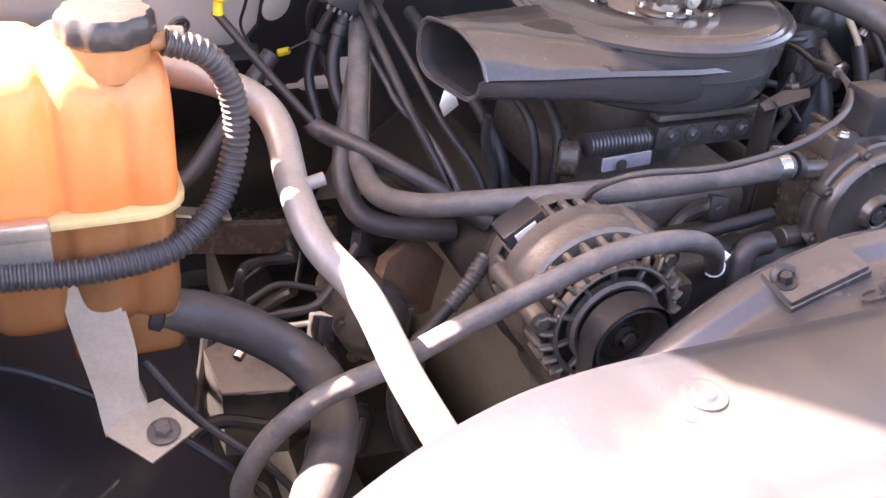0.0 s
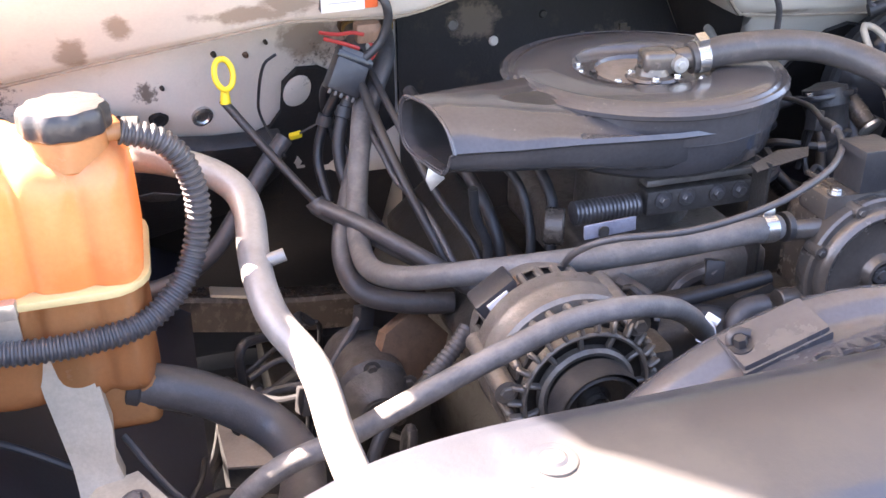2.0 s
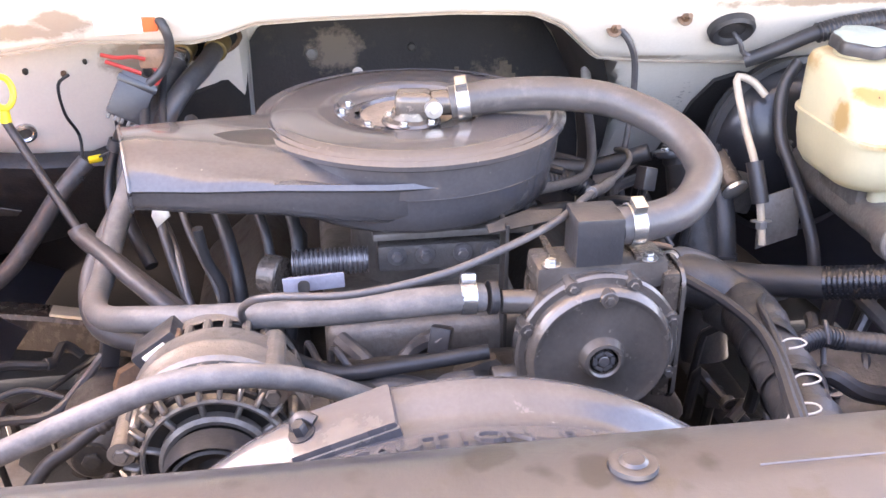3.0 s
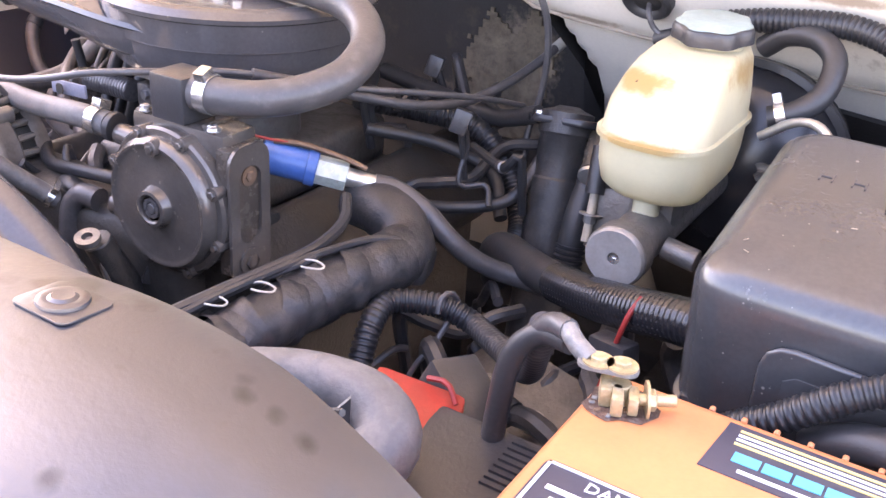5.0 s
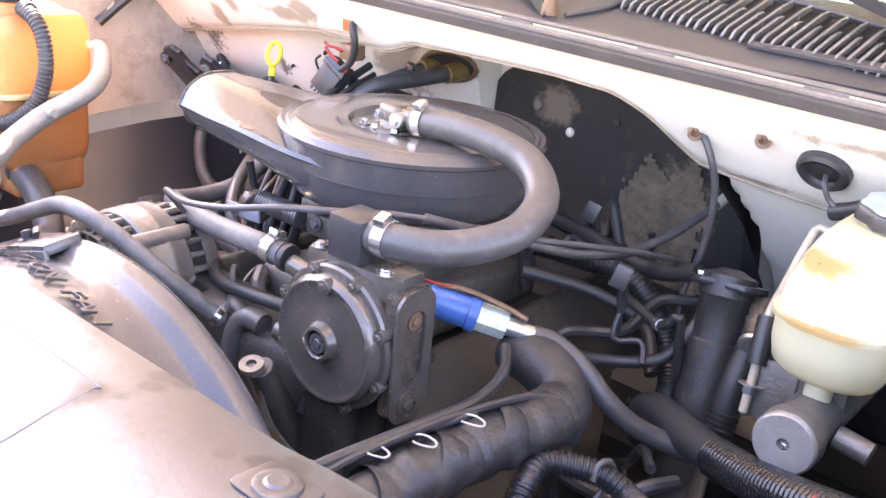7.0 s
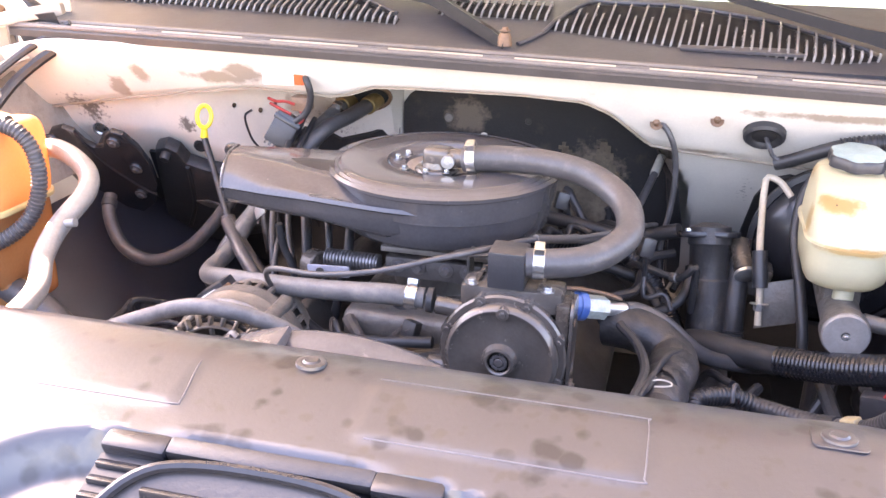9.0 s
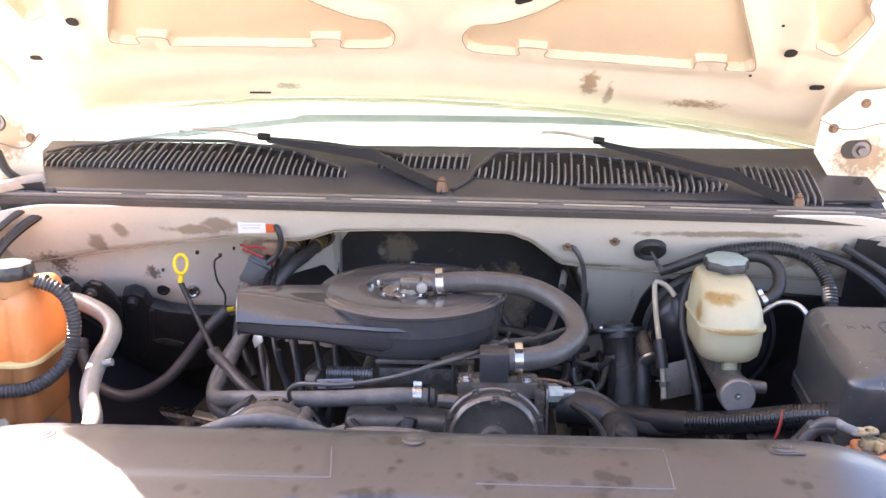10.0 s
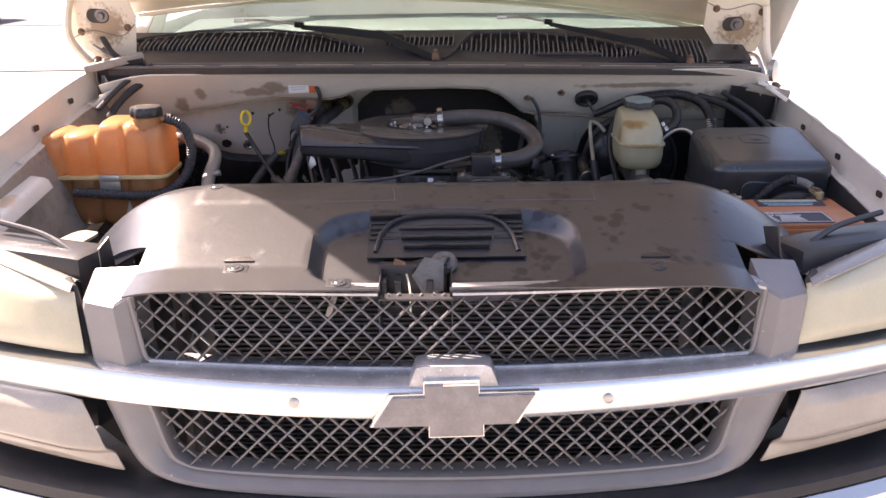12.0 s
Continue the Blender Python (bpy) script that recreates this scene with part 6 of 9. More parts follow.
Shape().lathe([(0.0, -0.003), (0.0135, -0.003), (0.014, 0.011), (0.016, 0.0125), (0.019, 0.0115), (0.021, 0.006), (0.0225, 0.0022), (0.024, 0.0015), (0.060, 0.0012), (0.0625, 0.0022), (0.0645, 0.0035), (0.0665, 0.0035), (0.0685, 0.0015), (0.0715, -0.002), (0.0725, -0.006), (0.0725, -0.018), (0.0, -0.018)], mr, 72).made("cover_disc", REGULATOR, reg)
Shape().lathe([(0.064, -0.010), (0.0785, -0.011), (0.081, -0.014), (0.081, -0.030), (0.078, -0.034), (0.06, -0.035)], mr, 56).made("rim", REGULATOR, reg)
for i in range(8):
    a = radians(22.5 + 45 * i)
    c = mr @ Vector((0.0765 * math.cos(a), 0.0765 * math.sin(a), -0.028))
    Shape().cyl(c, c + Vector((0, -0.021, 0)), 0.0075, n=12).bolt(c + Vector((0, -0.021, 0)), (0, -1, 0), 0.0042, 0.004).made("lug", REGULATOR, reg)
hub = Shape()
for i in range(6):
    a = radians(60 * i)
    hub.box((0.0045, 0.009, 0.006), mr @ Matrix.Rotation(a, 4, "Z") @ Matrix.Translation((0.0085, 0, 0.0075)), 0.001)
hub.cyl(mr @ Vector((0, 0, 0)), mr @ Vector((0, 0, 0.011)), 0.0055, n=12)
hub.made("hub_screw", DARK_STEEL, reg, "worn steel hub screw")
Shape().cyl(mr @ Vector((0.002, 0.064, -0.004)), mr @ Vector((0.002, 0.064, 0.008)), 0.0085, n=14).bolt(mr @ Vector((0.002, 0.064, 0.008)), (0, -1, 0), 0.005, 0.003, False).made("test_port", REGULATOR, reg)
Shape().box((0.125, 0.075, 0.125), Matrix.Translation((0.105, 0.505, 0.958)), 0.02, 3).made("body", GREASY_CAST, reg, "greasy brown casting")
# A black disc paints the shade in the hub recess.
Shape().lathe([(0.0, -0.0028), (0.0134, -0.0028), (0.0, -0.0024)], mr, 24).made("hub_recess", OPENING_SHADE, reg)
for k in range(3):
    Shape().box((0.006, 0.06, 0.004), Matrix.Translation((0.06 + 0.04 * k, 0.50, 1.0205 + 0.026)), 0.001).made("rib", GREASY_CAST, reg)
    Shape().bolt((0.16, 0.475 + 0.02 * k, 0.905 + 0.01 * k), (1, 0, 0), 0.0055, 0.006).made("bolt", DARK_STEEL, reg)
Shape().box((0.13, 0.05, 0.03), Matrix.Translation((0.105, 0.49, 1.030)), 0.008).made("top_flange", REGULATOR, reg)
for x in (0.055, 0.150):
    Shape().bolt((x, 0.472, 1.045), (0, 0, 1), 0.0055, 0.006).made("bolt", STEEL, reg)
Shape().box((0.046, 0.046, 0.048), Matrix.Translation((0.0985, 0.484, 1.069)), 0.003).made("outlet_block", BLACK, reg, "plain black outlet block")
Shape().cyl((0.045, 0.475, 1.005), (0.008, 0.476, 1.007), 0.012, n=18).made("water_port", REGULATOR, reg)
Shape().cyl((0.04, 0.47, 0.925), (0.0, 0.468, 0.925), 0.013, n=18).made("lower_port", REGULATOR, reg)
mp = place((0.181, 0.486, 0.960), (0, 1, 0), (1, 0, 0))
outline = rrect(0, 0, 0.058, 0.150, 0.020, 6)
bm = bmesh.new()
ed = []
for loop in (outline, rrect(0, 0.010, 0.032, 0.085, 0.015, 6)):
    vs = [bm.verts.new((x, y, 0)) for x, y in loop]
    ed += [bm.edges.new((vs[i], vs[(i + 1) % len(vs)])) for i in range(len(vs))]
bmesh.ops.triangle_fill(bm, use_beauty=True, edges=ed)
drop = [f for f in bm.faces if abs(f.calc_center_median().x) < 0.017 and -0.031 < f.calc_center_median().y < 0.051 and all(abs(q.co.x) < 0.0165 and -0.034 < q.co.y < 0.054 for q in f.verts)]
bmesh.ops.delete(bm, geom=drop, context="FACES_ONLY")
out = bmesh.ops.extrude_face_region(bm, geom=bm.faces[:])["geom"]
bmesh.ops.translate(bm, vec=(0, 0, 0.004), verts=[q for q in out if isinstance(q, bmesh.types.BMVert)])
Shape().bm(bm, mp).made("side_bracket", REGULATOR, reg, "oblong steel side bracket")
Shape().box((0.018, 0.054, 0.140), Matrix.Translation((0.1715, 0.487, 0.963)), 0.005).made("side_wall", GREASY_CAST, reg, "greasy brown casting behind the bracket")
Shape().bolt((0.185, 0.483, 0.907), (1, 0, 0), 0.009, 0.006).made("bracket_bolt", REGULATOR, reg)
Shape().bolt((0.181, 0.488, 1.0), (1, 0, 0), 0.006, 0.004).made("bracket_bolt", RUST, reg)
Shape().prism([(0, 0), (0.075, 0.0), (0.075, 0.004), (0.02, 0.004), (0.0, 0.10), (-0.004, 0.10)], 0.03, place((0.05, 0.50, 0.80), (1, 0, 0), (0, -1, 0)), 0.001).made("foot", REGULATOR, reg)
Shape().box((0.05, 0.10, 0.14), Matrix.Translation((0.12, 0.53, 0.85)), 0.008).made("mount_post", GREASE, reg)

# eyelet bracket beside the regulator
eye = thing("eyelet_bracket", (0.03, 0.42, 0.8), "curved grey steel bracket with a bolt eyelet", "bracket")
Shape().lathe([(0.006, 0), (0.0135, 0), (0.0135, 0.006), (0.006, 0.006), (0.006, 0)], place((0.035, 0.40, 0.915), z=(0.1, -0.3, 1)), 20).made("eyelet", DIRTY_ALU, eye)
Shape().tube([(0.035, 0.405, 0.912), (0.04, 0.41, 0.88), (0.06, 0.41, 0.85), (0.10, 0.41, 0.832), (0.135, 0.42, 0.83)], 0.008, 8, 0.01, flat=0.35).made("strap", DIRTY_ALU, eye)
Shape().cyl((0.035, 0.41, 0.912), (0.04, 0.46, 0.80), 0.016, 0.02, 18).made("post", GREASE, eye)

# gas solenoid, corroded brass joint and gas line
sol = thing("gas_solenoid", (0.14, 0.58, 0.96), "bright blue solenoid valve with corroded brass ends", "solenoid valve")
a, b = Vector((0.120, 0.552, 0.993)), Vector((0.248, 0.634, 0.960))
d = (b - a).normalized()
Shape().cyl(a + d * 0.015, a + d * 0.070, 0.0185, n=24, edge=0.003).cyl(a + d * 0.066, a + d * 0.078, 0.0205, n=24).made("coil", BLUE, sol)
Shape().cyl(a - d * 0.02, a + d * 0.016, 0.012, n=6).box((0.03, 0.02, 0.026), Matrix.Translation(a + Vector((-0.01, 0, 0.012))), 0.004).made("inlet", BRASS, sol, "corroded brass inlet")
Shape().cyl(a + d * 0.076, a + d * 0.112, 0.0165, n=6).made("nut", VERDIGRIS, sol, "green-crusted brass nut")
Shape().cyl(a + d * 0.11, a + d * 0.150, 0.011, 0.0095, n=14).made("ferrule", ALU, sol, "bright hose ferrule")
Shape().tube([a + d * 0.03 + Vector((0, 0, 0.02)), a + d * 0.06 + Vector((0, 0.002, 0.024)), a + d * 0.10 + Vector((0.004, 0.002, 0.021)), a + d * 0.125 + Vector((0.008, 0.004, 0.014))], 0.005, 8, 0.006, flat=0.6).made("clip_strap", RUST, sol, "rusty strap")
Shape().tube([a + Vector((-0.005, 0, 0.02)), a + d * 0.03 + Vector((0, -0.004, 0.0225)), a + d * 0.06 + Vector((0, 0, 0.024)), a + d * 0.085 + Vector((0, 0, 0.022))], 0.0016, 6, 0.008).made("lead", WIRE_RED, sol, "red lead")
line = thing("gas_line", (0.3, 0.65, 0.9), "dusty grey rubber gas line", "hose")
Shape().tube([b - d * 0.012, b + d * 0.012, (0.294, 0.645, 0.941), (0.324, 0.651, 0.914), (0.350, 0.667, 0.889), (0.38, 0.69, 0.871), (0.43, 0.72, 0.856), (0.47, 0.77, 0.84)], 0.0115, 14).made("hose", RUBBER, line)

# ---- heater hoses ----
heat = thing("heater_hose", (-0.3, 0.65, 0.9), "dusty grey heater hose running to the regulator", "hose", "heater hoses")
Shape().tube([(-0.009, 0.476, 1.013), (-0.054, 0.472, 1.015), (-0.157, 0.498, 0.997), (-0.268, 0.537, 0.977), (-0.344, 0.571, 0.962), (-0.389, 0.614, 0.943), (-0.413, 0.671, 0.930), (-0.413, 0.735, 0.935), (-0.402, 0.79, 0.972),
              (-0.382, 0.85, 1.022), (-0.362, 0.92, 1.062), (-0.350, 1.00, 1.088), (-0.338, 1.09, 1.108)], 0.0138, 16).made("hose", DUSTY_RUBBER, heat)
clamp_band((-0.024, 0.4735, 1.0145), (-1, 0.0, 0.04), 0.0141, heat, 0.015)
Shape().cyl((-0.004, 0.4755, 1.0125), (0.004, 0.476, 1.012), 0.0165, n=20).made("collar", RUBBER_DARK, heat)
heat2 = thing("heater_hose", (-0.42, 0.7, 0.85), "dusty grey heater return hose looping down beside the engine", "hose", "heater hoses")
Shape().tube([(-0.292, 1.10, 1.108), (-0.305, 1.02, 1.102), (-0.324, 0.950, 1.094), (-0.354, 0.905, 1.056), (-0.385, 0.848, 1.005), (-0.420, 0.779, 0.950), (-0.433, 0.739, 0.912), (-0.419, 0.705, 0.881), (-0.369, 0.685, 0.868), (-0.31, 0.68, 0.86)], 0.0138, 16).made("hose", RUBBER, heat2)
clamp_band((-0.343, 1.05, 1.098), (0.1, 0.9, 0.2), 0.0141, heat2, 0.012)
port = thing("heater_port", (-0.31, 1.13, 1.11), "corroded brass heater pipes in a black oval painting the shade of an opening", "pipe fitting")
mp_ = place((-0.308, wall_back(-0.308, 1.117) - 0.004, 1.117), (1, 0.33, 0.06), (0.33, -1, -0.4))
# A raised black oval paints the shade of the opening.
Shape().prism([(0.050 * math.cos(radians(a)), 0.027 * math.sin(radians(a))) for a in range(0, 360, 12)], 0.003, mp_, 0.001).made("opening", OPENING_SHADE, port, "black oval painting the shade of an opening")
Shape().tube([mp_ @ Vector((0.051 * math.cos(radians(a)), 0.028 * math.sin(radians(a)), 0.002)) for a in range(0, 361, 12)], 0.004, 8, 0.01).made("rim", RUST, port)
for a, b in (((-0.293, 1.085, 1.107), (-0.286, 1.135, 1.113)), ((-0.340, 1.075, 1.106), (-0.333, 1.125, 1.112))):
    Shape().cyl(a, b, 0.0168, n=18).made("ferrule", OLD_BRASS, port, "corroded brass ferrule")

# ---- dipstick ----
dip = thing("oil_dipstick", (-0.44, 0.8, 0.95), "oil dipstick with a yellow ring handle", "dipstick")
p0, p1 = Vector((-0.447, 0.803, 0.956)), Vector((-0.546, 0.918, 1.072))
Shape().tube([p0, p0.lerp(p1, 0.5) + Vector((-0.002, 0.004, 0)), p1], 0.0058, 10).made("rod", RUBBER_DARK, dip, "dark plastic dipstick stem")
dd = (p1 - p0).normalized()
mh = place((-0.541, 0.916, 1.107), (1, 0.2, 0), (0.35, -1, 0.3))
Shape().tube([mh @ Vector((0.0125 * math.sin(2 * math.pi * i / 14), 0.0195 * math.cos(2 * math.pi * i / 14), 0)) for i in range(15)], 0.0040, 8, 0.004).made("ring_handle", YELLOW_HANDLE, dip, "yellow ring handle")
Shape().cyl(p1 - dd * 0.006, (-0.542, 0.916, 1.089), 0.0072, 0.0052, 12).made("grip", YELLOW_HANDLE, dip)
Shape().tube([p0 + dd * 0.012, p0, (-0.400, 0.749, 0.940), (-0.341, 0.693, 0.916), (-0.277, 0.646, 0.885)], 0.0128, 14).made("guide_tube", RUBBER, dip, "grey sleeved guide tube")

# ---- alternator ----
AL = Vector((-0.261, 0.392, 0.911))
alt = thing("alternator", (AL.x, 0.45, 0.83), "dirty aluminium alternator with cooling slots and pulley", "alternator")
mal = place(AL, (1, 0, 0), (0, -1, 0))
Shape().lathe([(0.0, -0.012), (0.070, -0.012), (0.072, -0.014), (0.072, -0.13), (0.0, -0.13)], mal, 40).made("core", GREASE, alt, "dark windings inside")
Shape().lathe([(0.043, -0.006), (0.043, 0.004), (0.047, 0.005), (0.0505, 0.002), (0.0505, -0.006)], mal, 40).made("hub_ring", ALT_ALU, alt)
Shape().lathe([(0.0625, -0.008), (0.0625, 0.001), (0.065, 0.002), (0.067, 0.0), (0.067, -0.010)], mal, 48).made("front_ring", ALT_ALU, alt)
for i in range(11):
    a = 2 * math.pi * i / 11
    Shape().box((0.020, 0.0048, 0.008), mal @ Matrix.Rotation(a, 4, "Z") @ Matrix.Translation((0.058, 0, -0.003)), 0.0015, 1).made("spoke", ALT_ALU, alt)
for i in range(26):
    a = 2 * math.pi * i / 26
    Shape().box((0.0155, 0.0046, 0.010), mal @ Matrix.Rotation(a, 4, "Z") @ Matrix.Translation((0.0735, 0, -0.0035)) @ Matrix.Rotation(radians(24), 4, "Y"), 0.0016, 1).made("front_fin", ALT_ALU, alt)
    Shape().box((0.009, 0.0085, 0.030), mal @ Matrix.Rotation(a, 4, "Z") @ Matrix.Translation((0.0775, 0, -0.024)), 0.0025, 1).made("tooth", ALT_ALU, alt)
    Shape().box((0.009, 0.0085, 0.030), mal @ Matrix.Rotation(a, 4, "Z") @ Matrix.Translation((0.0765, 0, -0.105)), 0.0025, 1).made("rear_tooth", ALT_ALU, alt)
Shape().lathe([(0.070, -0.036), (0.083, -0.037), (0.0865, -0.041), (0.0865, -0.062), (0.0875, -0.064), (0.0875, -0.070), (0.0865, -0.072), (0.0865, -0.090), (0.083, -0.094), (0.07, -0.095)], mal, 56).made("stator_band", ALT_ALU, alt)
Shape().lathe([(0.079, -0.116), (0.080, -0.12), (0.076, -0.138), (0.06, -0.145), (0.0, -0.146)], mal, 40).made("end_cap", ALT_ALU, alt)
Shape().lathe([(0.0, 0.022), (0.010, 0.022), (0.012, 0.030), (0.014, 0.022), (0.018, 0.018), (0.030, 0.018), (0.033, 0.030), (0.038, 0.038), (0.0405, 0.036), (0.041, 0.032), (0.0445, 0.028), (0.041, 0.024), (0.0445, 0.020), (0.041, 0.016), (0.0445, 0.010), (0.03, 0.006)], mal, 40).made("pulley", GREASE, alt)
Shape().bolt(mal @ Vector((0, 0, 0.022)), (0, -1, 0), 0.008, 0.010).made("pulley_nut", GREASE, alt)
for a in (50, 170, 285):
    c = mal @ Vector((0.083 * math.cos(radians(a)), 0.083 * math.sin(radians(a)), -0.10))
    Shape().cyl(c, c + Vector((0, -0.095, 0)), 0.011, n=14).bolt(c + Vector((0, -0.095, 0)), (0, -1, 0), 0.007, 0.006).made("ear", ALT_ALU, alt)
Shape().box((0.05, 0.035, 0.03), Matrix.Translation((-0.315, 0.505, 0.967)) @ Matrix.Rotation(radians(-35), 4, "Y"), 0.004).made("connector", BLACK, alt, "black plug with worn label")
Shape().box((0.026, 0.002, 0.012), Matrix.Translation((-0.318, 0.4865, 0.970)) @ Matrix.Rotation(radians(-35), 4, "Y"), 0.0005).made("plug_label", PAPER, alt)
Shape().box((0.045, 0.012, 0.012), Matrix.Translation((-0.305, 0.492, 0.952)) @ Matrix.Rotation(radians(-35), 4, "Y"), 0.002).made("terminal_cap", RUST, alt, "orange-brown terminal cap")
Shape().box((0.06, 0.12, 0.05), Matrix.Translation((-0.26, 0.47, 0.80)), 0.012).made("mount", GREASE, alt)
Shape().box((0.035, 0.05, 0.035), Matrix.Translation((-0.175, 0.43, 0.915)), 0.010).made("bracket_lug", DARK_ALU, alt)
for k in range(4):
    Shape().box((0.007, 0.010, 0.016), mal @ Matrix.Rotation(radians(118 + 9 * k), 4, "Z") @ Matrix.Translation((0.082, 0, -0.104)), 0.0015, 1).made("copper_end", RED_TAG if k % 2 else RUST, alt, "copper-red winding end")
belt = thing("drive_belt", (-0.25, 0.36, 0.8), "dark ribbed serpentine belt on the alternator pulley", "drive belt")
Shape().loft([[Vector((AL.x + 0.0455 * math.cos(a), y, AL.z + 0.0455 * math.sin(a))) for y in (0.352, 0.380)] for a in [radians(-20 + 10 * i) for i in range(21)]] +
             [[Vector((AL.x - 0.045 + 0.02 * t, y, AL.z - 0.02 - 0.3 * t)) for y in (0.352, 0.380)] for t in (0.1, 0.5, 1.0)], cap=False, closed=False).made("band", RUBBER_DARK, belt)
pul = Shape().lathe([(0.0, 0.0), (0.05, 0.0), (0.075, 0.008), (0.078, 0.0), (0.078, -0.03), (0.0, -0.03)], place((-0.04, 0.36, 0.70), z=(0, -1, 0)), 40)
pul.made("crank_pulley", GREASE, belt)
boot = thing("cable_boot", (-0.35, 0.45, 0.9), "corrugated grey rubber cable boot beside the alternator", "cable boot")
Shape().tube([(-0.338, 0.533, 0.915), (-0.360, 0.520, 0.897), (-0.390, 0.505, 0.879)], 0.0095, 12, ribs=0.12, pitch=0.006).made("sleeve", RUBBER, boot)
Shape().tube([(-0.385, 0.507, 0.882), (-0.415, 0.492, 0.866), (-0.439, 0.481, 0.853), (-0.464, 0.461, 0.815), (-0.455, 0.445, 0.76), (-0.42, 0.44, 0.72), (-0.36, 0.44, 0.70)], 0.0075, 12).made("cable", RUBBER_DARK, boot, "dark cable looping below the boot")

# ---- fan shroud ----
FC = Vector((-0.060, 0.0, 0.716))
shroud = thing("fan_shroud", (FC.x, 0.2, 0.76), "dusty grey plastic fan shroud with raised lettering", "fan shroud")
ms = place((FC.x, 0, FC.z), (1, 0, 0), (0, 1, 0))
# local z runs along y; angles are turned so that the top half is kept
Shape().lathe([(0.270, 0.318), (0.293, 0.320), (0.309, 0.316), (0.322, 0.306), (0.327, 0.293), (0.323, 0.279), (0.315, 0.270), (0.313, 0.262), (0.319, 0.240), (0.332, 0.205), (0.346, 0.165), (0.356, 0.125), (0.352, 0.122),
               (0.324, 0.20), (0.304, 0.262), (0.284, 0.30), (0.270, 0.310)], ms, 84, 172, 368).made("ring", SHROUD, shroud)
bossm = place((-0.150, 0.272, 1.026), (0.93, 0, 0.30), (-0.30, -0.12, 0.93))
Shape().box((0.082, 0.044, 0.013), bossm, 0.004).made("boss", SHROUD, shroud, "square clip boss")
Shape().box((0.084, 0.006, 0.026), bossm @ Matrix.Translation((0, -0.021, -0.012)), 0.002).made("boss_skirt", SHROUD, shroud)
Shape().bolt(bossm @ Vector((-0.030, 0.0, 0.006)), (-0.3, -0.1, 0.93), 0.006, 0.010).made("clip_bolt", BLACK, shroud)
Shape().tube([bossm @ Vector(q) for q in ((-0.037, 0.006, 0.006), (-0.034, 0.010, 0.012), (-0.026, 0.010, 0.014), (-0.018, 0.004, 0.010))], 0.0028, 8, 0.006, flat=1.6).made("clip_strap", BLACK, shroud)
word = "CAUTION FAN"
a0, a1 = 104.5, 72
for i, ch in enumerate(word):
    if ch == " ":
        continue
    a = radians(a0 + (a1 - a0) * i / (len(word) - 1))
    y, R = 0.213, 0.3330
    rad_ = Vector((math.cos(a), 0, math.sin(a)))
    along = Vector((math.sin(a), 0, -math.cos(a)))
    nrm = (rad_ + Vector((0, 0.36, 0))).normalized()
    c = Vector((FC.x, y, FC.z)) + rad_ * R
    text_mesh(ch, 0.032, place(c, along, nrm), 0.0014).made("letter", SHROUD, shroud, smooth=20)
hexa = [(0.016 * math.cos(radians(60 * i)), 0.010 * math.sin(radians(60 * i))) for i in range(7)]
a = radians(66)
rad_, along = Vector((math.cos(a), 0, math.sin(a))), Vector((math.sin(a), 0, -math.cos(a)))
mm = place(Vector((FC.x, 0.19, FC.z)) + rad_ * 0.337, along, (rad_ + Vector((0, 0.36, 0))).normalized())
Shape().tube([mm @ Vector((x, y, 0)) for x, y in hexa], 0.0016, 6, 0.004).made("mould_mark", SHROUD, shroud)
fan = thing("cooling_fan", (FC.x, 0.27, FC.z), "black engine cooling fan at rest inside the shroud", "fan")
Shape().cyl((FC.x, 0.23, FC.z), (FC.x, 0.34, FC.z), 0.06, n=28).made("clutch_hub", GREASE, fan)
for i in range(7):
    a = 2 * math.pi * i / 7 + 0.3
    m = Matrix.Translation((FC.x, 0.26, FC.z)) @ Matrix.Rotation(a, 4, "Y")
    Shape().sheet(lambda u, v: m @ Vector((0.05 + 0.165 * u, 0.03 * (v - 0.5) * (1 + 0.4 * u), (v - 0.5) * (0.05 + 0.05 * u))), 6, 4, 0.003).made("blade", BLACK, fan)

# ---- grey heater/vent hose over the alternator ----
over = thing("coolant_hose", (-0.3, 0.34, 0.95), "thin dusty grey coolant hose arching over the alternator", "hose")
Shape().tube([(-0.60, 0.46, 0.60), (-0.608, 0.441, 0.732), (-0.634, 0.404, 0.784), (-0.611, 0.392, 0.850), (-0.565, 0.380, 0.900), (-0.502, 0.380, 0.921), (-0.430, 0.382, 0.950), (-0.353, 0.378, 0.984), (-0.287, 0.372, 1.010), (-0.229, 0.371, 1.013), (-0.181, 0.385, 0.995), (-0.146, 0.405, 0.967),
              (-0.118, 0.432, 0.935), (-0.090, 0.460, 0.905)], 0.0108, 14).made("hose", DUSTY_RUBBER, over)
clamp_band((-0.096, 0.454, 0.911), (0.6, 0.6, -0.6), 0.0111, over, 0.008)
nip = thing("coolant_nipple", (-0.08, 0.48, 0.88), "greasy coolant outlet nipples on the engine front", "pipe fitting")
Shape().cyl((-0.097, 0.467, 0.908), (-0.07, 0.49, 0.87), 0.010, n=14).made("nipple", GREASE, nip)
Shape().tube([(-0.02, 0.462, 0.925), (-0.045, 0.46, 0.925), (-0.06, 0.455, 0.905), (-0.062, 0.45, 0.86), (-0.06, 0.45, 0.80)], 0.0135, 14).made("lower_hose", RUBBER, nip)

# ---- coolant tank ----
tank = thing("coolant_tank", (-0.81, 0.56, 0.92), "amber translucent coolant expansion tank, sunlit and stained", "coolant tank")


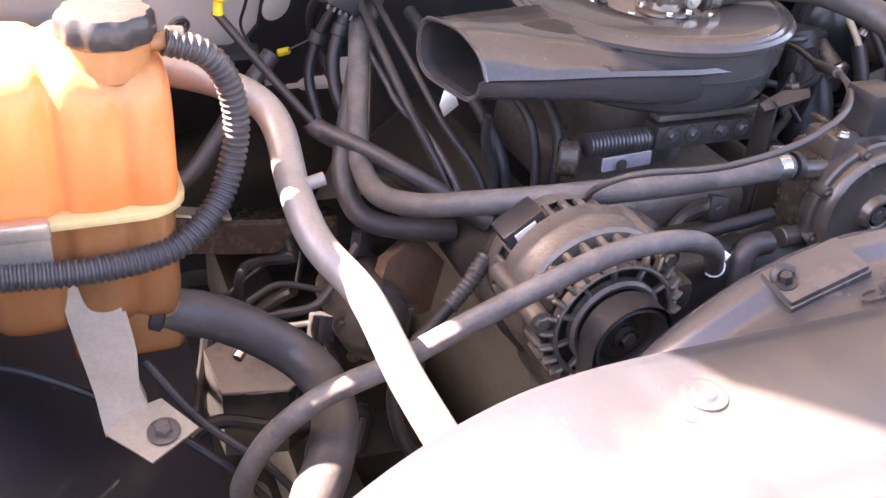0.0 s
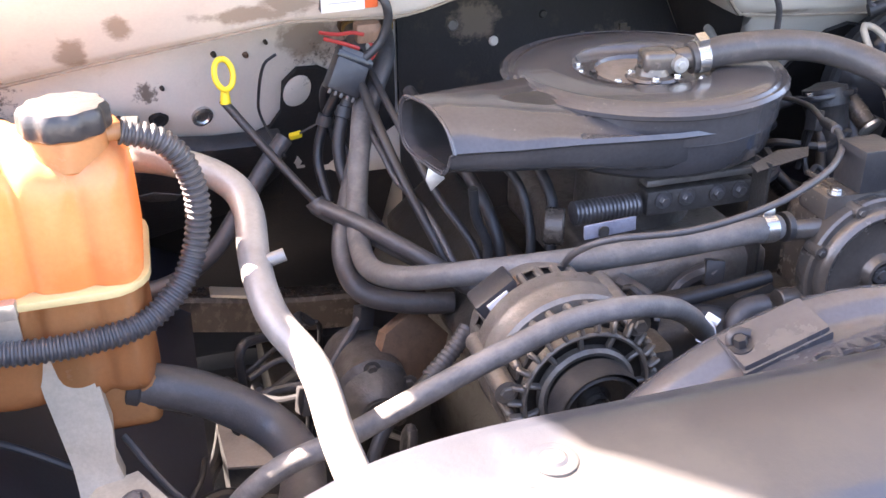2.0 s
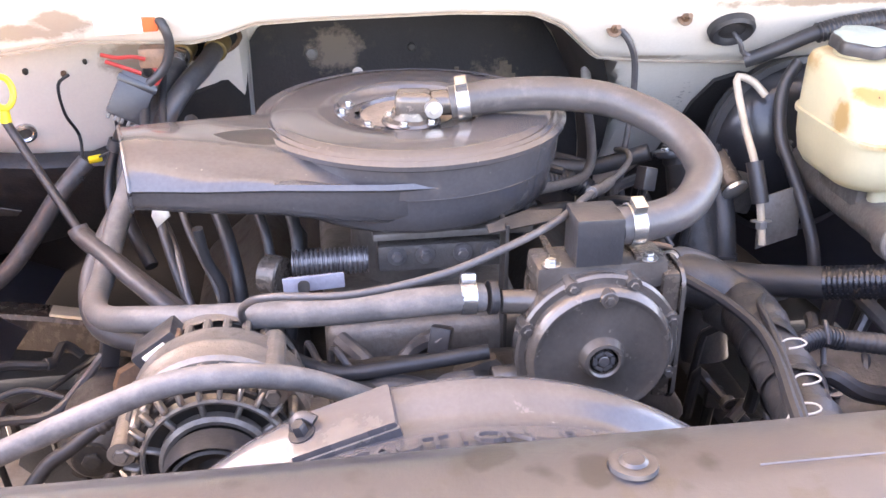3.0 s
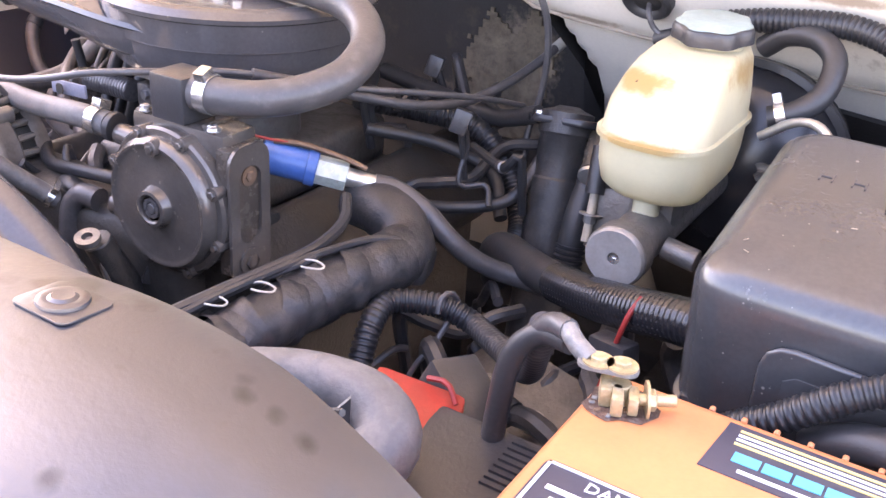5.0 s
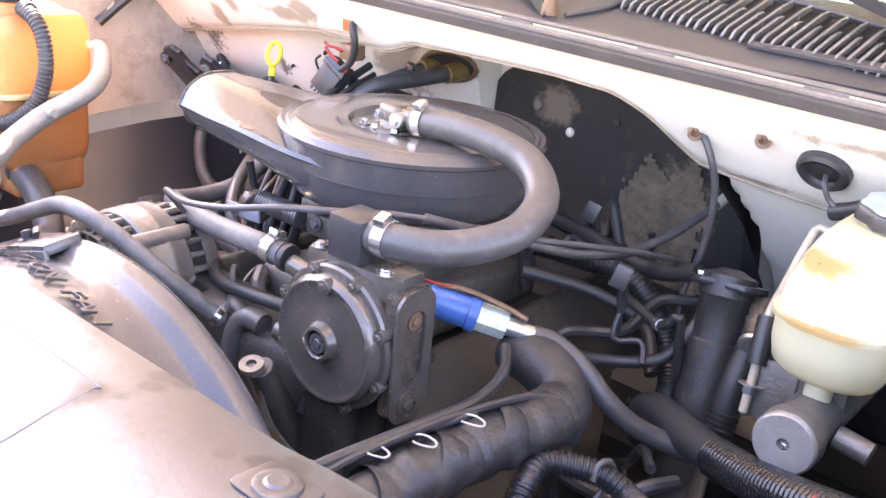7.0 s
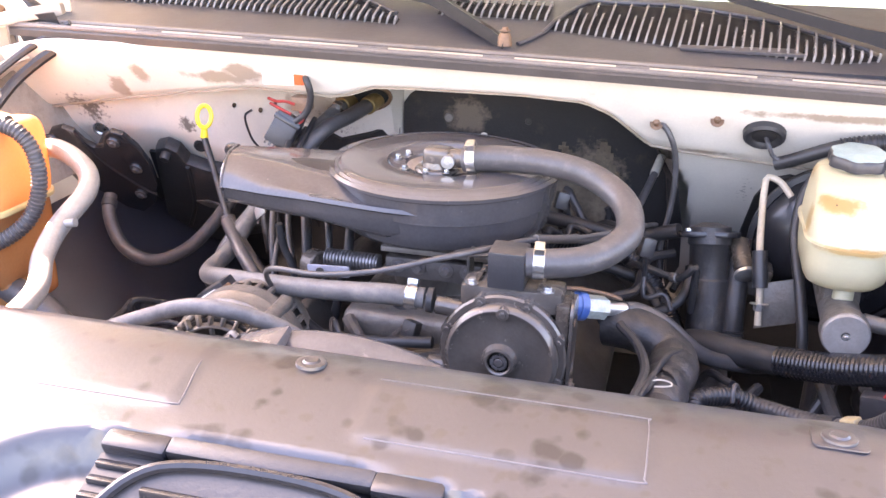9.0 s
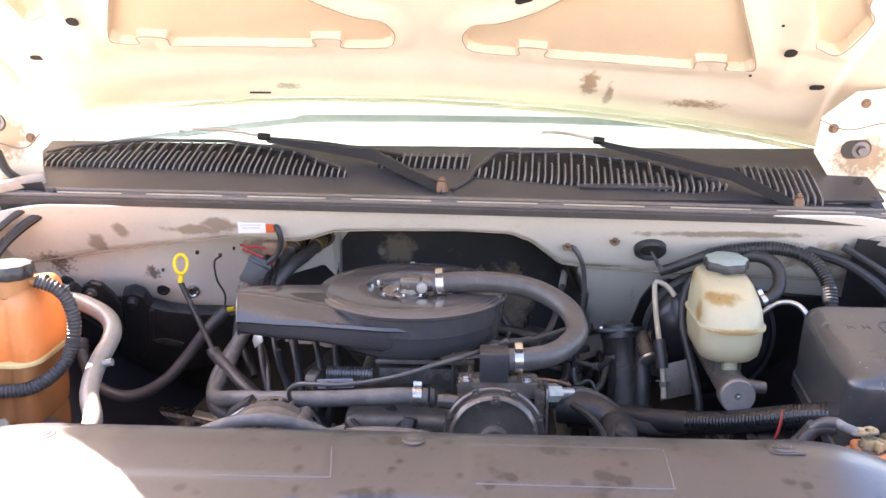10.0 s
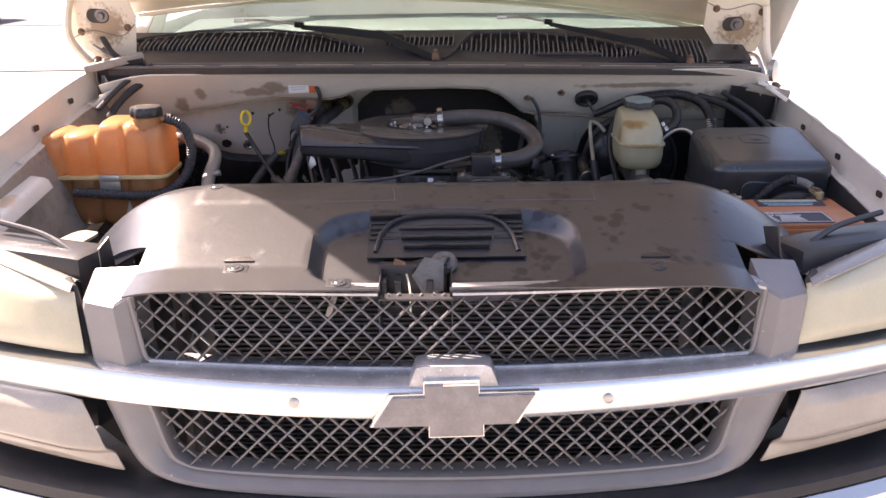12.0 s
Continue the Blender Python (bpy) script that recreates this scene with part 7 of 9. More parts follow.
def lobes(z0, z1, grow, soft):
    """A moulded body, pinched into five rounded lobes."""
    rings = []
    n = 96
    for i in range(n + 1):
        u = i / n
        x = -0.957 - grow + (0.304 + 2 * grow) * u
        near = min(abs(u - c) for c in (0.205, 0.440, 0.676, 0.850))
        pinch = 1 - (0.10 if u < 0.76 else 0.05) * math.exp(-(near / 0.022) ** 2) - (0.07 if u < 0.55 else 0.03) * math.exp(-(near / 0.06) ** 2)
        step = -0.020 + 0.024 * min(1, max(0, (u - 0.455) / 0.04)) - 0.004 * min(1, max(0, (u - 0.74) / 0.04))
        end = min(u / 0.14, (1 - u) / 0.075)
        cap = (1 - max(0.0, 1 - end) ** 2.6) ** (1 / 2.6) if end < 1 else 1.0
        cap = max(cap, 0.05)
        top = z1 + (step if z1 > 1.1 else 0)
        cz, hz, hy = (z0 + top) / 2, (top - z0) / 2 * (0.35 + 0.65 * cap) * (0.5 + 0.5 * pinch), (0.0785 + grow) * (0.25 + 0.75 * cap) * pinch
        ring = []
        for k in range(40):
            a = 2 * math.pi * k / 40
            ca, sa = math.cos(a), math.sin(a)
            ring.append(Vector((x, 0.565 + hy * abs(ca) ** soft * (1 if ca > 0 else -1), cz + hz * abs(sa) ** soft * (1 if sa > 0 else -1))))
        rings.append(ring)
    return Shape().loft(rings)


lobes(1.026, 1.172, 0.0, 0.44).made("upper_body", ORANGE, tank, smooth=70)
lobes(0.920, 1.066, -0.004, 0.42).made("lower_body", AMBER_DEEP, tank, "darker amber lower half", smooth=70)
Shape().prism(rrect(-0.804, 0.566, 0.308, 0.172, 0.04), 0.008, Matrix.Translation((0, 0, 1.042)), 0.002).made("weld_flange", AMBER_SEAM, tank, "pale weld flange")
Shape().box((0.10, 0.12, 0.06), Matrix.Translation((-0.71, 0.565, 0.91)), 0.015, 3).made("sump", AMBER_DEEP, tank)
Shape().cyl((-0.70, 0.53, 1.155), (-0.70, 0.53, 1.186), 0.033, n=32).cyl((-0.672, 0.532, 1.178), (-0.648, 0.534, 1.178), 0.008, n=12).made("neck", ORANGE, tank)
Shape().lathe([(0.0, 0.024), (0.026, 0.024), (0.034, 0.0225), (0.037, 0.018), (0.038, 0.003), (0.036, 0.0), (0.0, 0.0)], Matrix.Translation((-0.70, 0.53, 1.186)), 72,
              wave=lambda a, r, h: 0.0015 * math.cos(10 * a) if r > 0.033 else 0).made("cap", BLACK, tank, "dark fluted pressure cap with a dusty yellow print")
for i in range(2):
    Shape().lathe([(0.015 + 0.008 * i, 0.0241), (0.016 + 0.008 * i, 0.0244), (0.017 + 0.008 * i, 0.0241)], Matrix.Translation((-0.70, 0.53, 1.186)), 40, 40 + 80 * i, 130 + 90 * i).made("cap_print", OLD_BRASS, tank)
clipm = Matrix.Translation((-0.788, 0.481, 1.046))
Shape().box((0.050, 0.014, 0.016), clipm, 0.003).box((0.048, 0.004, 0.030), clipm @ Matrix.Translation((0, -0.002, -0.018)), 0.001).made("clip", ALU, tank, "bright spring clip")
loom = thing("overflow_loom", (-0.62, 0.5, 1.0), "grey convoluted tube curling round the coolant tank", "hose")
Shape().tube([(-0.656, 0.527, 1.180), (-0.626, 0.529, 1.168), (-0.607, 0.531, 1.143), (-0.600, 0.529, 1.100), (-0.611, 0.521, 1.053), (-0.633, 0.505, 1.024), (-0.670, 0.489, 1.005), (-0.733, 0.475, 1.004), (-0.808, 0.472, 1.010), (-0.873, 0.469, 1.015)],
             0.0112, 14, ribs=0.16, pitch=0.0062, hollow=True).made("tube", LOOM, loom)
Shape().cyl((-0.655, 0.532, 1.1785), (-0.640, 0.531, 1.1775), 0.0125, n=16).made("end_collar", RUBBER_DARK, loom)
bigh = thing("lower_coolant_hose", (-0.56, 0.4, 0.8), "thick grey rubber hose from the coolant tank", "hose")
Shape().tube([(-0.700, 0.528, 0.923), (-0.652, 0.524, 0.911), (-0.612, 0.517, 0.895), (-0.561, 0.501, 0.862), (-0.539, 0.462, 0.849), (-0.542, 0.410, 0.843), (-0.564, 0.360, 0.834), (-0.587, 0.324, 0.826), (-0.605, 0.292, 0.738), (-0.61, 0.28, 0.6)], 0.0225, 20).made("hose", RUBBER, bigh)
Shape().cyl((-0.692, 0.5275, 0.922), (-0.676, 0.526, 0.918), 0.0245, n=24, edge=0.003).made("hose_end", RUBBER_DARK, bigh)
brk = thing("tank_bracket", (-0.70, 0.44, 0.86), "dusty cream steel tank bracket with a bolt", "bracket")
P = [(-0.742, 0.500, 0.985, 0.046), (-0.738, 0.492, 0.945, 0.046), (-0.732, 0.483, 0.905, 0.044), (-0.730, 0.474, 0.872, 0.036), (-0.726, 0.466, 0.852, 0.040), (-0.722, 0.452, 0.840, 0.044)]
Shape().loft([[Vector((x - w / 2, y, z)), Vector((x + w / 2, y, z)), Vector((x + w / 2, y + 0.004, z - 0.001)), Vector((x - w / 2, y + 0.004, z - 0.001))] for x, y, z, w in P]).made("strap", STRAP, brk)
Shape().loft([[Vector((x + w / 2, y, z)), Vector((x + w / 2 + 0.003, y + 0.001, z)), Vector((x + w / 2 + 0.003, y + 0.022, z)), Vector((x + w / 2, y + 0.022, z))] for x, y, z, w in P[1:5]]).made("side_flange", STRAP, brk)
Shape().prism([(-0.046, 0.012), (-0.012, -0.032), (0.034, -0.008), (0.008, 0.036), (-0.030, 0.030)], 0.003, place((-0.698, 0.438, 0.846), (1, 0, 0.1), (-0.1, -0.2, 1)), 0.001).made("foot", STRAP, brk)
Shape().bolt((-0.695, 0.433, 0.850), (-0.1, -0.2, 1), 0.0085, 0.009).made("bolt", DARK_STEEL, brk)

# ---- refrigerant pipe ----
pipe = thing("refrigerant_pipe", (-0.55, 0.4, 1.0), "oxidised grey metal refrigerant pipe with a crimped end", "pipe")
Shape().tube([(-0.706, 0.671, 1.095), (-0.660, 0.653, 1.108), (-0.606, 0.623, 1.105), (-0.567, 0.597, 1.091), (-0.553, 0.566, 1.072), (-0.556, 0.502, 1.044), (-0.549, 0.448, 1.017), (-0.523, 0.390, 0.992), (-0.518, 0.300, 0.974), (-0.506, 0.210, 0.954)], 0.0152, 18).made("pipe", PIPE, pipe)
Shape().cyl((-0.508, 0.225, 0.957), (-0.498, 0.145, 0.938), 0.0190, n=20, edge=0.004).cyl((-0.505, 0.20, 0.951), (-0.504, 0.188, 0.948), 0.022, n=20).made("crimp", PIPE, pipe)
stub2 = thing("charge_valve", (-0.53, 0.5, 1.03), "small service valve on the refrigerant pipe", "valve")
Shape().cyl((-0.556, 0.50, 1.045), (-0.528, 0.50, 1.052), 0.0065, n=12).made("stem", PIPE, stub2)

# ---- parts low on that side ----
comp = thing("ac_compressor", (-0.45, 0.50, 0.7), "dirty grey compressor low beside the engine", "compressor")
CPX, CPZ = -0.425, 0.775
Shape().cyl((CPX, 0.63, CPZ), (CPX, 0.74, CPZ), 0.047, n=28, edge=0.012).made("body", DARK_ALU, comp)
Shape().cyl((CPX, 0.595, CPZ), (CPX, 0.632, CPZ), 0.030, 0.045, n=24, edge=0.006).made("nose", DARK_ALU, comp)
Shape().bolt((CPX, 0.595, CPZ), (0, -1, 0), 0.012, 0.008).made("nut", GREASE, comp)
for i in range(5):
    a = radians(20 + 72 * i)
    Shape().bolt((CPX + 0.045 * math.cos(a), 0.628, CPZ + 0.045 * math.sin(a)), (0, -1, 0), 0.006, 0.006).made("bolt", DARK_ALU, comp)
Shape().prism([(-0.07, -0.05), (0.03, -0.06), (0.06, 0.0), (0.02, 0.05), (-0.03, 0.03)], 0.02, place((CPX + 0.05, 0.69, CPZ + 0.03), (0.9, 0.3, 0), (0.3, -0.9, 0.2)), 0.004).made("bracket_arm", RUST, comp, "rusty triangular bracket arm")
horn = thing("chassis_bracket", (-0.54, 0.75, 0.64), "dusty beige steel bracket on the chassis below the tank", "bracket")
Shape().prism([(-0.613, 0.737), (-0.589, 0.751), (-0.549, 0.734), (-0.545, 0.700), (-0.500, 0.655), (-0.531, 0.632), (-0.607, 0.648)], 0.004, Matrix.Translation((0, 0, 0.696)), 0.001).made("plate", APRON, horn)
Shape().loft([[Vector((x, y, z)) for z in (0.695, 0.66, 0.60)] for x, y in ((-0.613, 0.737), (-0.607, 0.648), (-0.531, 0.632), (-0.500, 0.655))], cap=False, closed=False).made("skirt", DIRTY_BLACK, horn)
rail2 = thing("chassis_crossmember", (-0.62, 1.13, 0.62), "rusty brown chassis crossmember under the firewall", "crossmember")
Shape().loft([[Vector((x, y + a, z + b)) for a, b in ((0.0, 0.0), (-0.012, 0.006), (-0.05, 0.006), (-0.056, 0.0), (-0.056, -0.055), (-0.03, -0.062), (0.0, -0.06))] for x, y, z in ((-0.86, 1.13, 0.735), (-0.74, 1.135, 0.712), (-0.62, 1.14, 0.690), (-0.52, 1.15, 0.665), (-0.45, 1.15, 0.655), (-0.33, 1.15, 0.645))]).made("beam", GREASY_CAST, rail2)
# A pale pad paints the highlight on the beam.
Shape().box((0.09, 0.03, 0.006), Matrix.Translation((-0.55, 1.105, 0.685)) @ Matrix.Rotation(radians(12), 4, "Y"), 0.002).made("mount_pad", STRAP, rail2)
brace = thing("front_brace", (-0.74, 0.14, 1.0), "sunlit beige steel brace beside the radiator cover", "brace")
Shape().loft([[Vector((x - w, y, z)), Vector((x + w, y, z - 0.004)), Vector((x + w, y, z - 0.010)), Vector((x - w, y, z - 0.006))] for x, y, z, w in ((-0.748, 0.212, 0.998, 0.010), (-0.748, 0.20, 1.000, 0.019), (-0.749, 0.17, 1.004, 0.024), (-0.750, 0.10, 1.012, 0.025), (-0.750, 0.0, 1.022, 0.025))]).made("strip", STRAP, brace)
low = thing("wiring_harness", (-0.62, 0.45, 0.75), "thin dark wires low beside the tank", "wires")
for k, pts in enumerate(([(-0.86, 0.52, 0.90), (-0.80, 0.50, 0.89), (-0.72, 0.47, 0.85), (-0.64, 0.42, 0.80), (-0.58, 0.40, 0.72)], [(-0.70, 0.50, 0.88), (-0.66, 0.45, 0.84), (-0.60, 0.40, 0.80), (-0.56, 0.37, 0.74)])):
    Shape().tube(pts, 0.004, 8).made("wire", RUBBER_DARK, low)

# ---- black sheet metal below the firewall's white panel ----
def fw_front(x, z, off=0.006):
    return fw(x, z) + Vector((0, -off, 0))


lowpad = thing("dash_insulator", (0, 1.1, 0.7), "black sound-deadening mat on the lower firewall", "insulation mat")
for edge in ([(-0.93, 0.90), (-0.86, 0.90), (-0.78, 0.90), (-0.755, 0.985), (-0.70, 0.988), (-0.66, 0.970), (-0.62, 0.956), (-0.56, 0.948), (-0.51, 0.950), (-0.47, 0.962), (-0.452, 0.985), (-0.448, 1.035), (-0.425, 1.055), (-0.39, 1.05), (-0.36, 1.03), (-0.30, 1.045), (-0.256, 1.06)],
             [(0.32, 0.80), (0.37, 0.83), (0.405, 0.90), (0.418, 1.01), (0.435, 1.055), (0.466, 1.068), (0.55, 1.05), (0.75, 1.03), (0.89, 1.02)]):
    Shape().loft([[Vector((x, wall_back(x, q) - o, q)) for q, o in ((z, 0.004), (z - 0.004, 0.012), (z - 0.05, 0.013), (z - 0.10, 0.013), (0.80, 0.013), (0.62, 0.012), (0.44, 0.010))] for x, z in edge], cap=False, closed=False).made("mat", PAD, lowpad)
Shape().lathe([(0.0, 0.0015), (0.020, 0.0015), (0.023, 0.0)], place((-0.425, wall_back(-0.425, 1.015) - 0.0135, 1.015), (1, 0.3, 0), (0.3, -1, -0.4)), 24, wave=lambda a, r, h: 0.25 * r * math.sin(a) ** 2).made("pale_window", FIREWALL, lowpad, "white panel showing through a hole in the mat")
hb = thing("hinge_bracket", (-0.85, 1.05, 0.9), "black bolted bracket on the firewall", "bracket")
poly = [(-0.892, 1.028), (-0.860, 1.056), (-0.831, 1.065), (-0.812, 1.056), (-0.806, 1.032), (-0.790, 1.020), (-0.769, 1.026), (-0.752, 1.051), (-0.729, 1.065), (-0.708, 1.059), (-0.694, 1.031),
        (-0.691, 0.987), (-0.706, 0.933), (-0.745, 0.875), (-0.785, 0.846), (-0.840, 0.86), (-0.889, 0.886), (-0.90, 0.97)]
mf = place(fw(0, 1.0), (1, 0, 0), (0, -1, -0.8))
zl = lambda z: (z - 1.0) * math.sqrt(1 + 0.64)
mfa = mf @ Matrix.Translation((0, 0.0625, 0.066))
Shape().prism([(x, zl(z)) for x, z in poly], 0.012, mfa, 0.004).made("plate", BLACK_GLOSS, hb)
Shape().box((0.014, 0.10, 0.062), mfa @ Matrix.Translation((-0.80, zl(0.95), -0.030)) @ Matrix.Rotation(radians(20), 4, "Z"), 0.003).made("web", BLACK, hb)
Shape().tube([mfa @ Vector((x, zl(z), 0.012)) for x, z in ((-0.806, 1.030), (-0.79, 0.98), (-0.752, 0.93), (-0.72, 0.905))], 0.004, 8).made("pressed_ridge", BLACK_GLOSS, hb)
for x, z in ((-0.871, 1.036), (-0.735, 1.042), (-0.725, 0.978), (-0.757, 0.905)):
    Shape().lathe([(0.0, 0.003), (0.012, 0.003), (0.013, 0.0)], mfa @ Matrix.Translation((x, zl(z), 0.012)), 20).made("washer", BLACK_GLOSS, hb)
    Shape().bolt(mfa @ Vector((x, zl(z), 0.015)), (0, -1, -0.8), 0.007, 0.007).made("bolt", DARK_STEEL, hb)
hous = thing("heater_case_cover", (-0.62, 1.0, 0.85), "black plastic cover on the lower firewall with a pale cutout", "plastic cover")
poly = [(-0.720, 0.985), (-0.708, 1.008), (-0.682, 1.016), (-0.662, 1.004), (-0.655, 0.975), (-0.62, 0.962), (-0.56, 0.955), (-0.46, 0.955), (-0.46, 0.88), (-0.52, 0.80), (-0.70, 0.74), (-0.80, 0.78), (-0.765, 0.87)]
mf = mf @ Matrix.Translation((0, 0.02, 0))
Shape().prism([(x, zl(z)) for x, z in poly], 0.03, mf, 0.008).made("shell", DIRTY_BLACK, hous)
Shape().lathe([(0.0, 0.016), (0.009, 0.015), (0.011, 0.009), (0.011, 0.0)], mf @ Matrix.Translation((-0.686, zl(0.999), 0.03)), 20).made("knob", BLACK, hous)
Shape().tube([mf @ Vector((x, zl(z), 0.031)) for x, z in ((-0.655, 0.97), (-0.672, 0.92), (-0.70, 0.85), (-0.74, 0.79))], 0.005, 8).made("pressed_ridge", DIRTY_BLACK, hous)
Shape().prism([(-0.035, 0.008), (0.0, 0.016), (0.04, -0.002), (0.03, -0.018), (-0.01, -0.012)], 0.002, mf @ Matrix.Translation((-0.655, zl(0.865), 0.0305)), 0.0006).made("cutout", DIRTY_ALU, hous, "pale see-through cutout")
dang = thing("vacuum_hose", (-0.64, 0.95, 0.85), "sagging dusty grey hose below the firewall", "hose")
Shape().tube([(-0.779, 0.960, 0.922), (-0.771, 0.936, 0.895), (-0.753, 0.924, 0.855), (-0.725, 0.916, 0.829), (-0.682, 0.912, 0.816), (-0.637, 0.911, 0.825), (-0.587, 0.917, 0.855), (-0.548, 0.932, 0.897), (-0.504, 0.946, 0.955), (-0.465, 0.966, 0.995)], 0.0125, 14).made("hose", RUBBER, dang)
Shape().lathe([(0.0128, -0.008), (0.0148, -0.007), (0.0148, 0.007), (0.0128, 0.008)], place((-0.776, 0.948, 0.909), z=(-0.2, 0.7, 0.7)), 18).made("end_collar", RUBBER_DARK, dang)

# ---- module with its label under the cowl, heater wiring ----
modu = thing("control_module", (-0.38, 0.90, 1.2), "small red module with a white label and cable", "control module")
mm = place((-0.377, 0.906, 1.199), (1, 0.05, 0.02), (0.02, -1, -0.1))
Shape().box((0.074, 0.037, 0.024), mm, 0.003).made("case", RED_TAG, modu)
Shape().box((0.056, 0.0365, 0.002), mm @ Matrix.Translation((-0.009, 0, 0.0122)), 0.0005).made("label", PAPER, modu, "white printed label")
Shape().box((0.004, 0.036, 0.021), mm @ Matrix.Translation((-0.0358, 0, 0.0005)), 0.001).made("end_cap", BLACK, modu)
for i in range(4):
    Shape().box((0.042 - 0.006 * (i % 2), 0.0014, 0.0006), mm @ Matrix.Translation((-0.010, 0.011 - 0.006 * i, 0.0134))).made("print_line", SCREEN_GREY, modu)
Shape().tube([mm @ Vector((0.034, -0.004, 0.0)), (-0.333, 0.892, 1.190), (-0.328, 0.895, 1.165), (-0.338, 0.90, 1.135), (-0.36, 0.90, 1.115)], 0.006, 10).made("cable", RUBBER_DARK, modu)
plug = thing("harness_plug", (-0.39, 0.93, 1.09), "dark electrical plug cluster by the heater pipes", "connector")
mq = Matrix.Translation((-0.383, 0.905, 1.098)) @ Matrix.Rotation(radians(28), 4, "Y") @ Matrix.Rotation(radians(-15), 4, "X")
Shape().box((0.046, 0.030, 0.060), mq, 0.005).made("shell", BLACK, plug)
Shape().box((0.050, 0.006, 0.010), mq @ Matrix.Translation((0, -0.013, 0.018)), 0.002).made("lock_rib", BLACK_GLOSS, plug)
for k in range(5):
    Shape().box((0.004, 0.004, 0.008), mq @ Matrix.Translation((-0.017 + 0.0085 * k, -0.010, -0.032)), 0.001).made("pin_boot", DIRTY_ALU, plug)
Shape().box((0.034, 0.028, 0.026), Matrix.Translation((-0.352, 0.915, 1.146)), 0.005).made("socket", RUST, plug, "small dirty socket")
for k, pts in enumerate(([(-0.415, 0.915, 1.150), (-0.395, 0.905, 1.148), (-0.375, 0.90, 1.150), (-0.36, 0.90, 1.146)], [(-0.410, 0.912, 1.142), (-0.385, 0.900, 1.136), (-0.366, 0.90, 1.128)], [(-0.352, 0.905, 1.135), (-0.345, 0.90, 1.12), (-0.36, 0.90, 1.11)])):
    Shape().tube(pts, 0.0028, 6).made("wire", WIRE_RED, plug, "red wire")
wir = thing("hanging_wire", (-0.49, 0.93, 1.05), "thin bent wire hanging on the firewall", "wire")
Shape().tube([fw_front(-0.468, 1.115), fw_front(-0.485, 1.10, 0.012), fw_front(-0.492, 1.05, 0.016), fw_front(-0.488, 1.0, 0.014), (-0.47, 0.94, 0.975)], 0.0022, 6).made("strand", RUBBER_DARK, wir)

# ---- wires and hoses under the snorkel ----
tang = thing("engine_wiring", (-0.3, 0.72, 0.9), "tangle of dark spark leads and hoses under the snorkel", "wiring")
lead = [[(-0.352, 0.97, 1.105), (-0.345, 0.88, 1.075), (-0.33, 0.80, 1.03), (-0.31, 0.74, 0.98), (-0.28, 0.69, 0.93), (-0.27, 0.66, 0.88)], [(-0.31, 0.87, 1.075), (-0.30, 0.79, 1.05), (-0.27, 0.72, 1.0), (-0.255, 0.68, 0.95), (-0.25, 0.66, 0.89)],
        [(-0.26, 0.78, 1.05), (-0.225, 0.70, 1.01), (-0.215, 0.67, 0.96), (-0.22, 0.65, 0.90)], [(-0.375, 0.90, 1.05), (-0.359, 0.82, 1.010), (-0.351, 0.79, 0.988), (-0.337, 0.76, 0.974), (-0.323, 0.72, 0.955), (-0.312, 0.68, 0.925), (-0.30, 0.66, 0.89)],
        [(-0.444, 0.790, 0.960), (-0.410, 0.746, 0.954), (-0.376, 0.704, 0.943), (-0.336, 0.667, 0.924), (-0.30, 0.655, 0.895)], [(-0.20, 0.74, 1.04), (-0.185, 0.68, 0.99), (-0.19, 0.66, 0.94), (-0.20, 0.65, 0.88)],
        [(-0.29, 0.66, 1.02), (-0.285, 0.665, 0.98), (-0.27, 0.665, 0.94), (-0.275, 0.66, 0.89)], [(-0.372, 0.98, 1.115), (-0.368, 0.89, 1.08), (-0.36, 0.82, 1.04), (-0.345, 0.76, 0.99), (-0.325, 0.71, 0.94), (-0.30, 0.67, 0.88)]]
for i, pts in enumerate(lead):
    Shape().tube(pts, (0.0050, 0.0085, 0.006, 0.0045, 0.0105, 0.0075, 0.006, 0.0065)[i], 12).made("lead", RUBBER if i in (3, 4) else RUBBER_DARK, tang)
foil = Shape().prism([(0, 0), (0.018, 0.012), (0.014, 0.030), (0.004, 0.034), (-0.004, 0.014)], 0.002, place((-0.335, 0.68, 1.015), (0.8, 0.3, 0), (-0.3, -1, 0.2)), 0.0005)
foil.made("foil_tag", ALU, tang, "bright foil tag")
thr = thing("throttle_linkage", (-0.1, 0.58, 0.97), "oily throttle linkage with springs and a pale bracket", "throttle linkage")
Shape().box((0.062, 0.004, 0.017), Matrix.Translation((-0.168, 0.55, 1.002)) @ Matrix.Rotation(radians(-3), 4, "Y"), 0.002).made("plate", TAG_BLUE, thr, "pale blue-grey bracket")
for x in (-0.178,):
    Shape().prism(rrect(0, 0, 0.012, 0.014, 0.005), 0.0015, place((x, 0.5445, 1.001), (1, 0, 0), (0, -1, 0))).made("notch", GREASE, thr)
Shape().tube([(-0.19, 0.60, 1.0), (-0.15, 0.60, 1.0), (-0.11, 0.60, 1.0)], 0.013, 14, ribs=0.22, pitch=0.005).made("spring", DARK_STEEL, thr)
Shape().box((0.14, 0.03, 0.03), Matrix.Translation((-0.03, 0.61, 1.0)), 0.004).made("shaft_block", DARK_ALU, thr)
Shape().box((0.17, 0.02, 0.008), Matrix.Translation((-0.02, 0.60, 1.028)), 0.002).made("bar", DIRTY_ALU, thr)
for x in (-0.08, -0.05, -0.01, 0.02):
    Shape().bolt((x, 0.594, 1.004), (0, -1, 0), 0.006, 0.007).made("bolt", DARK_STEEL, thr)
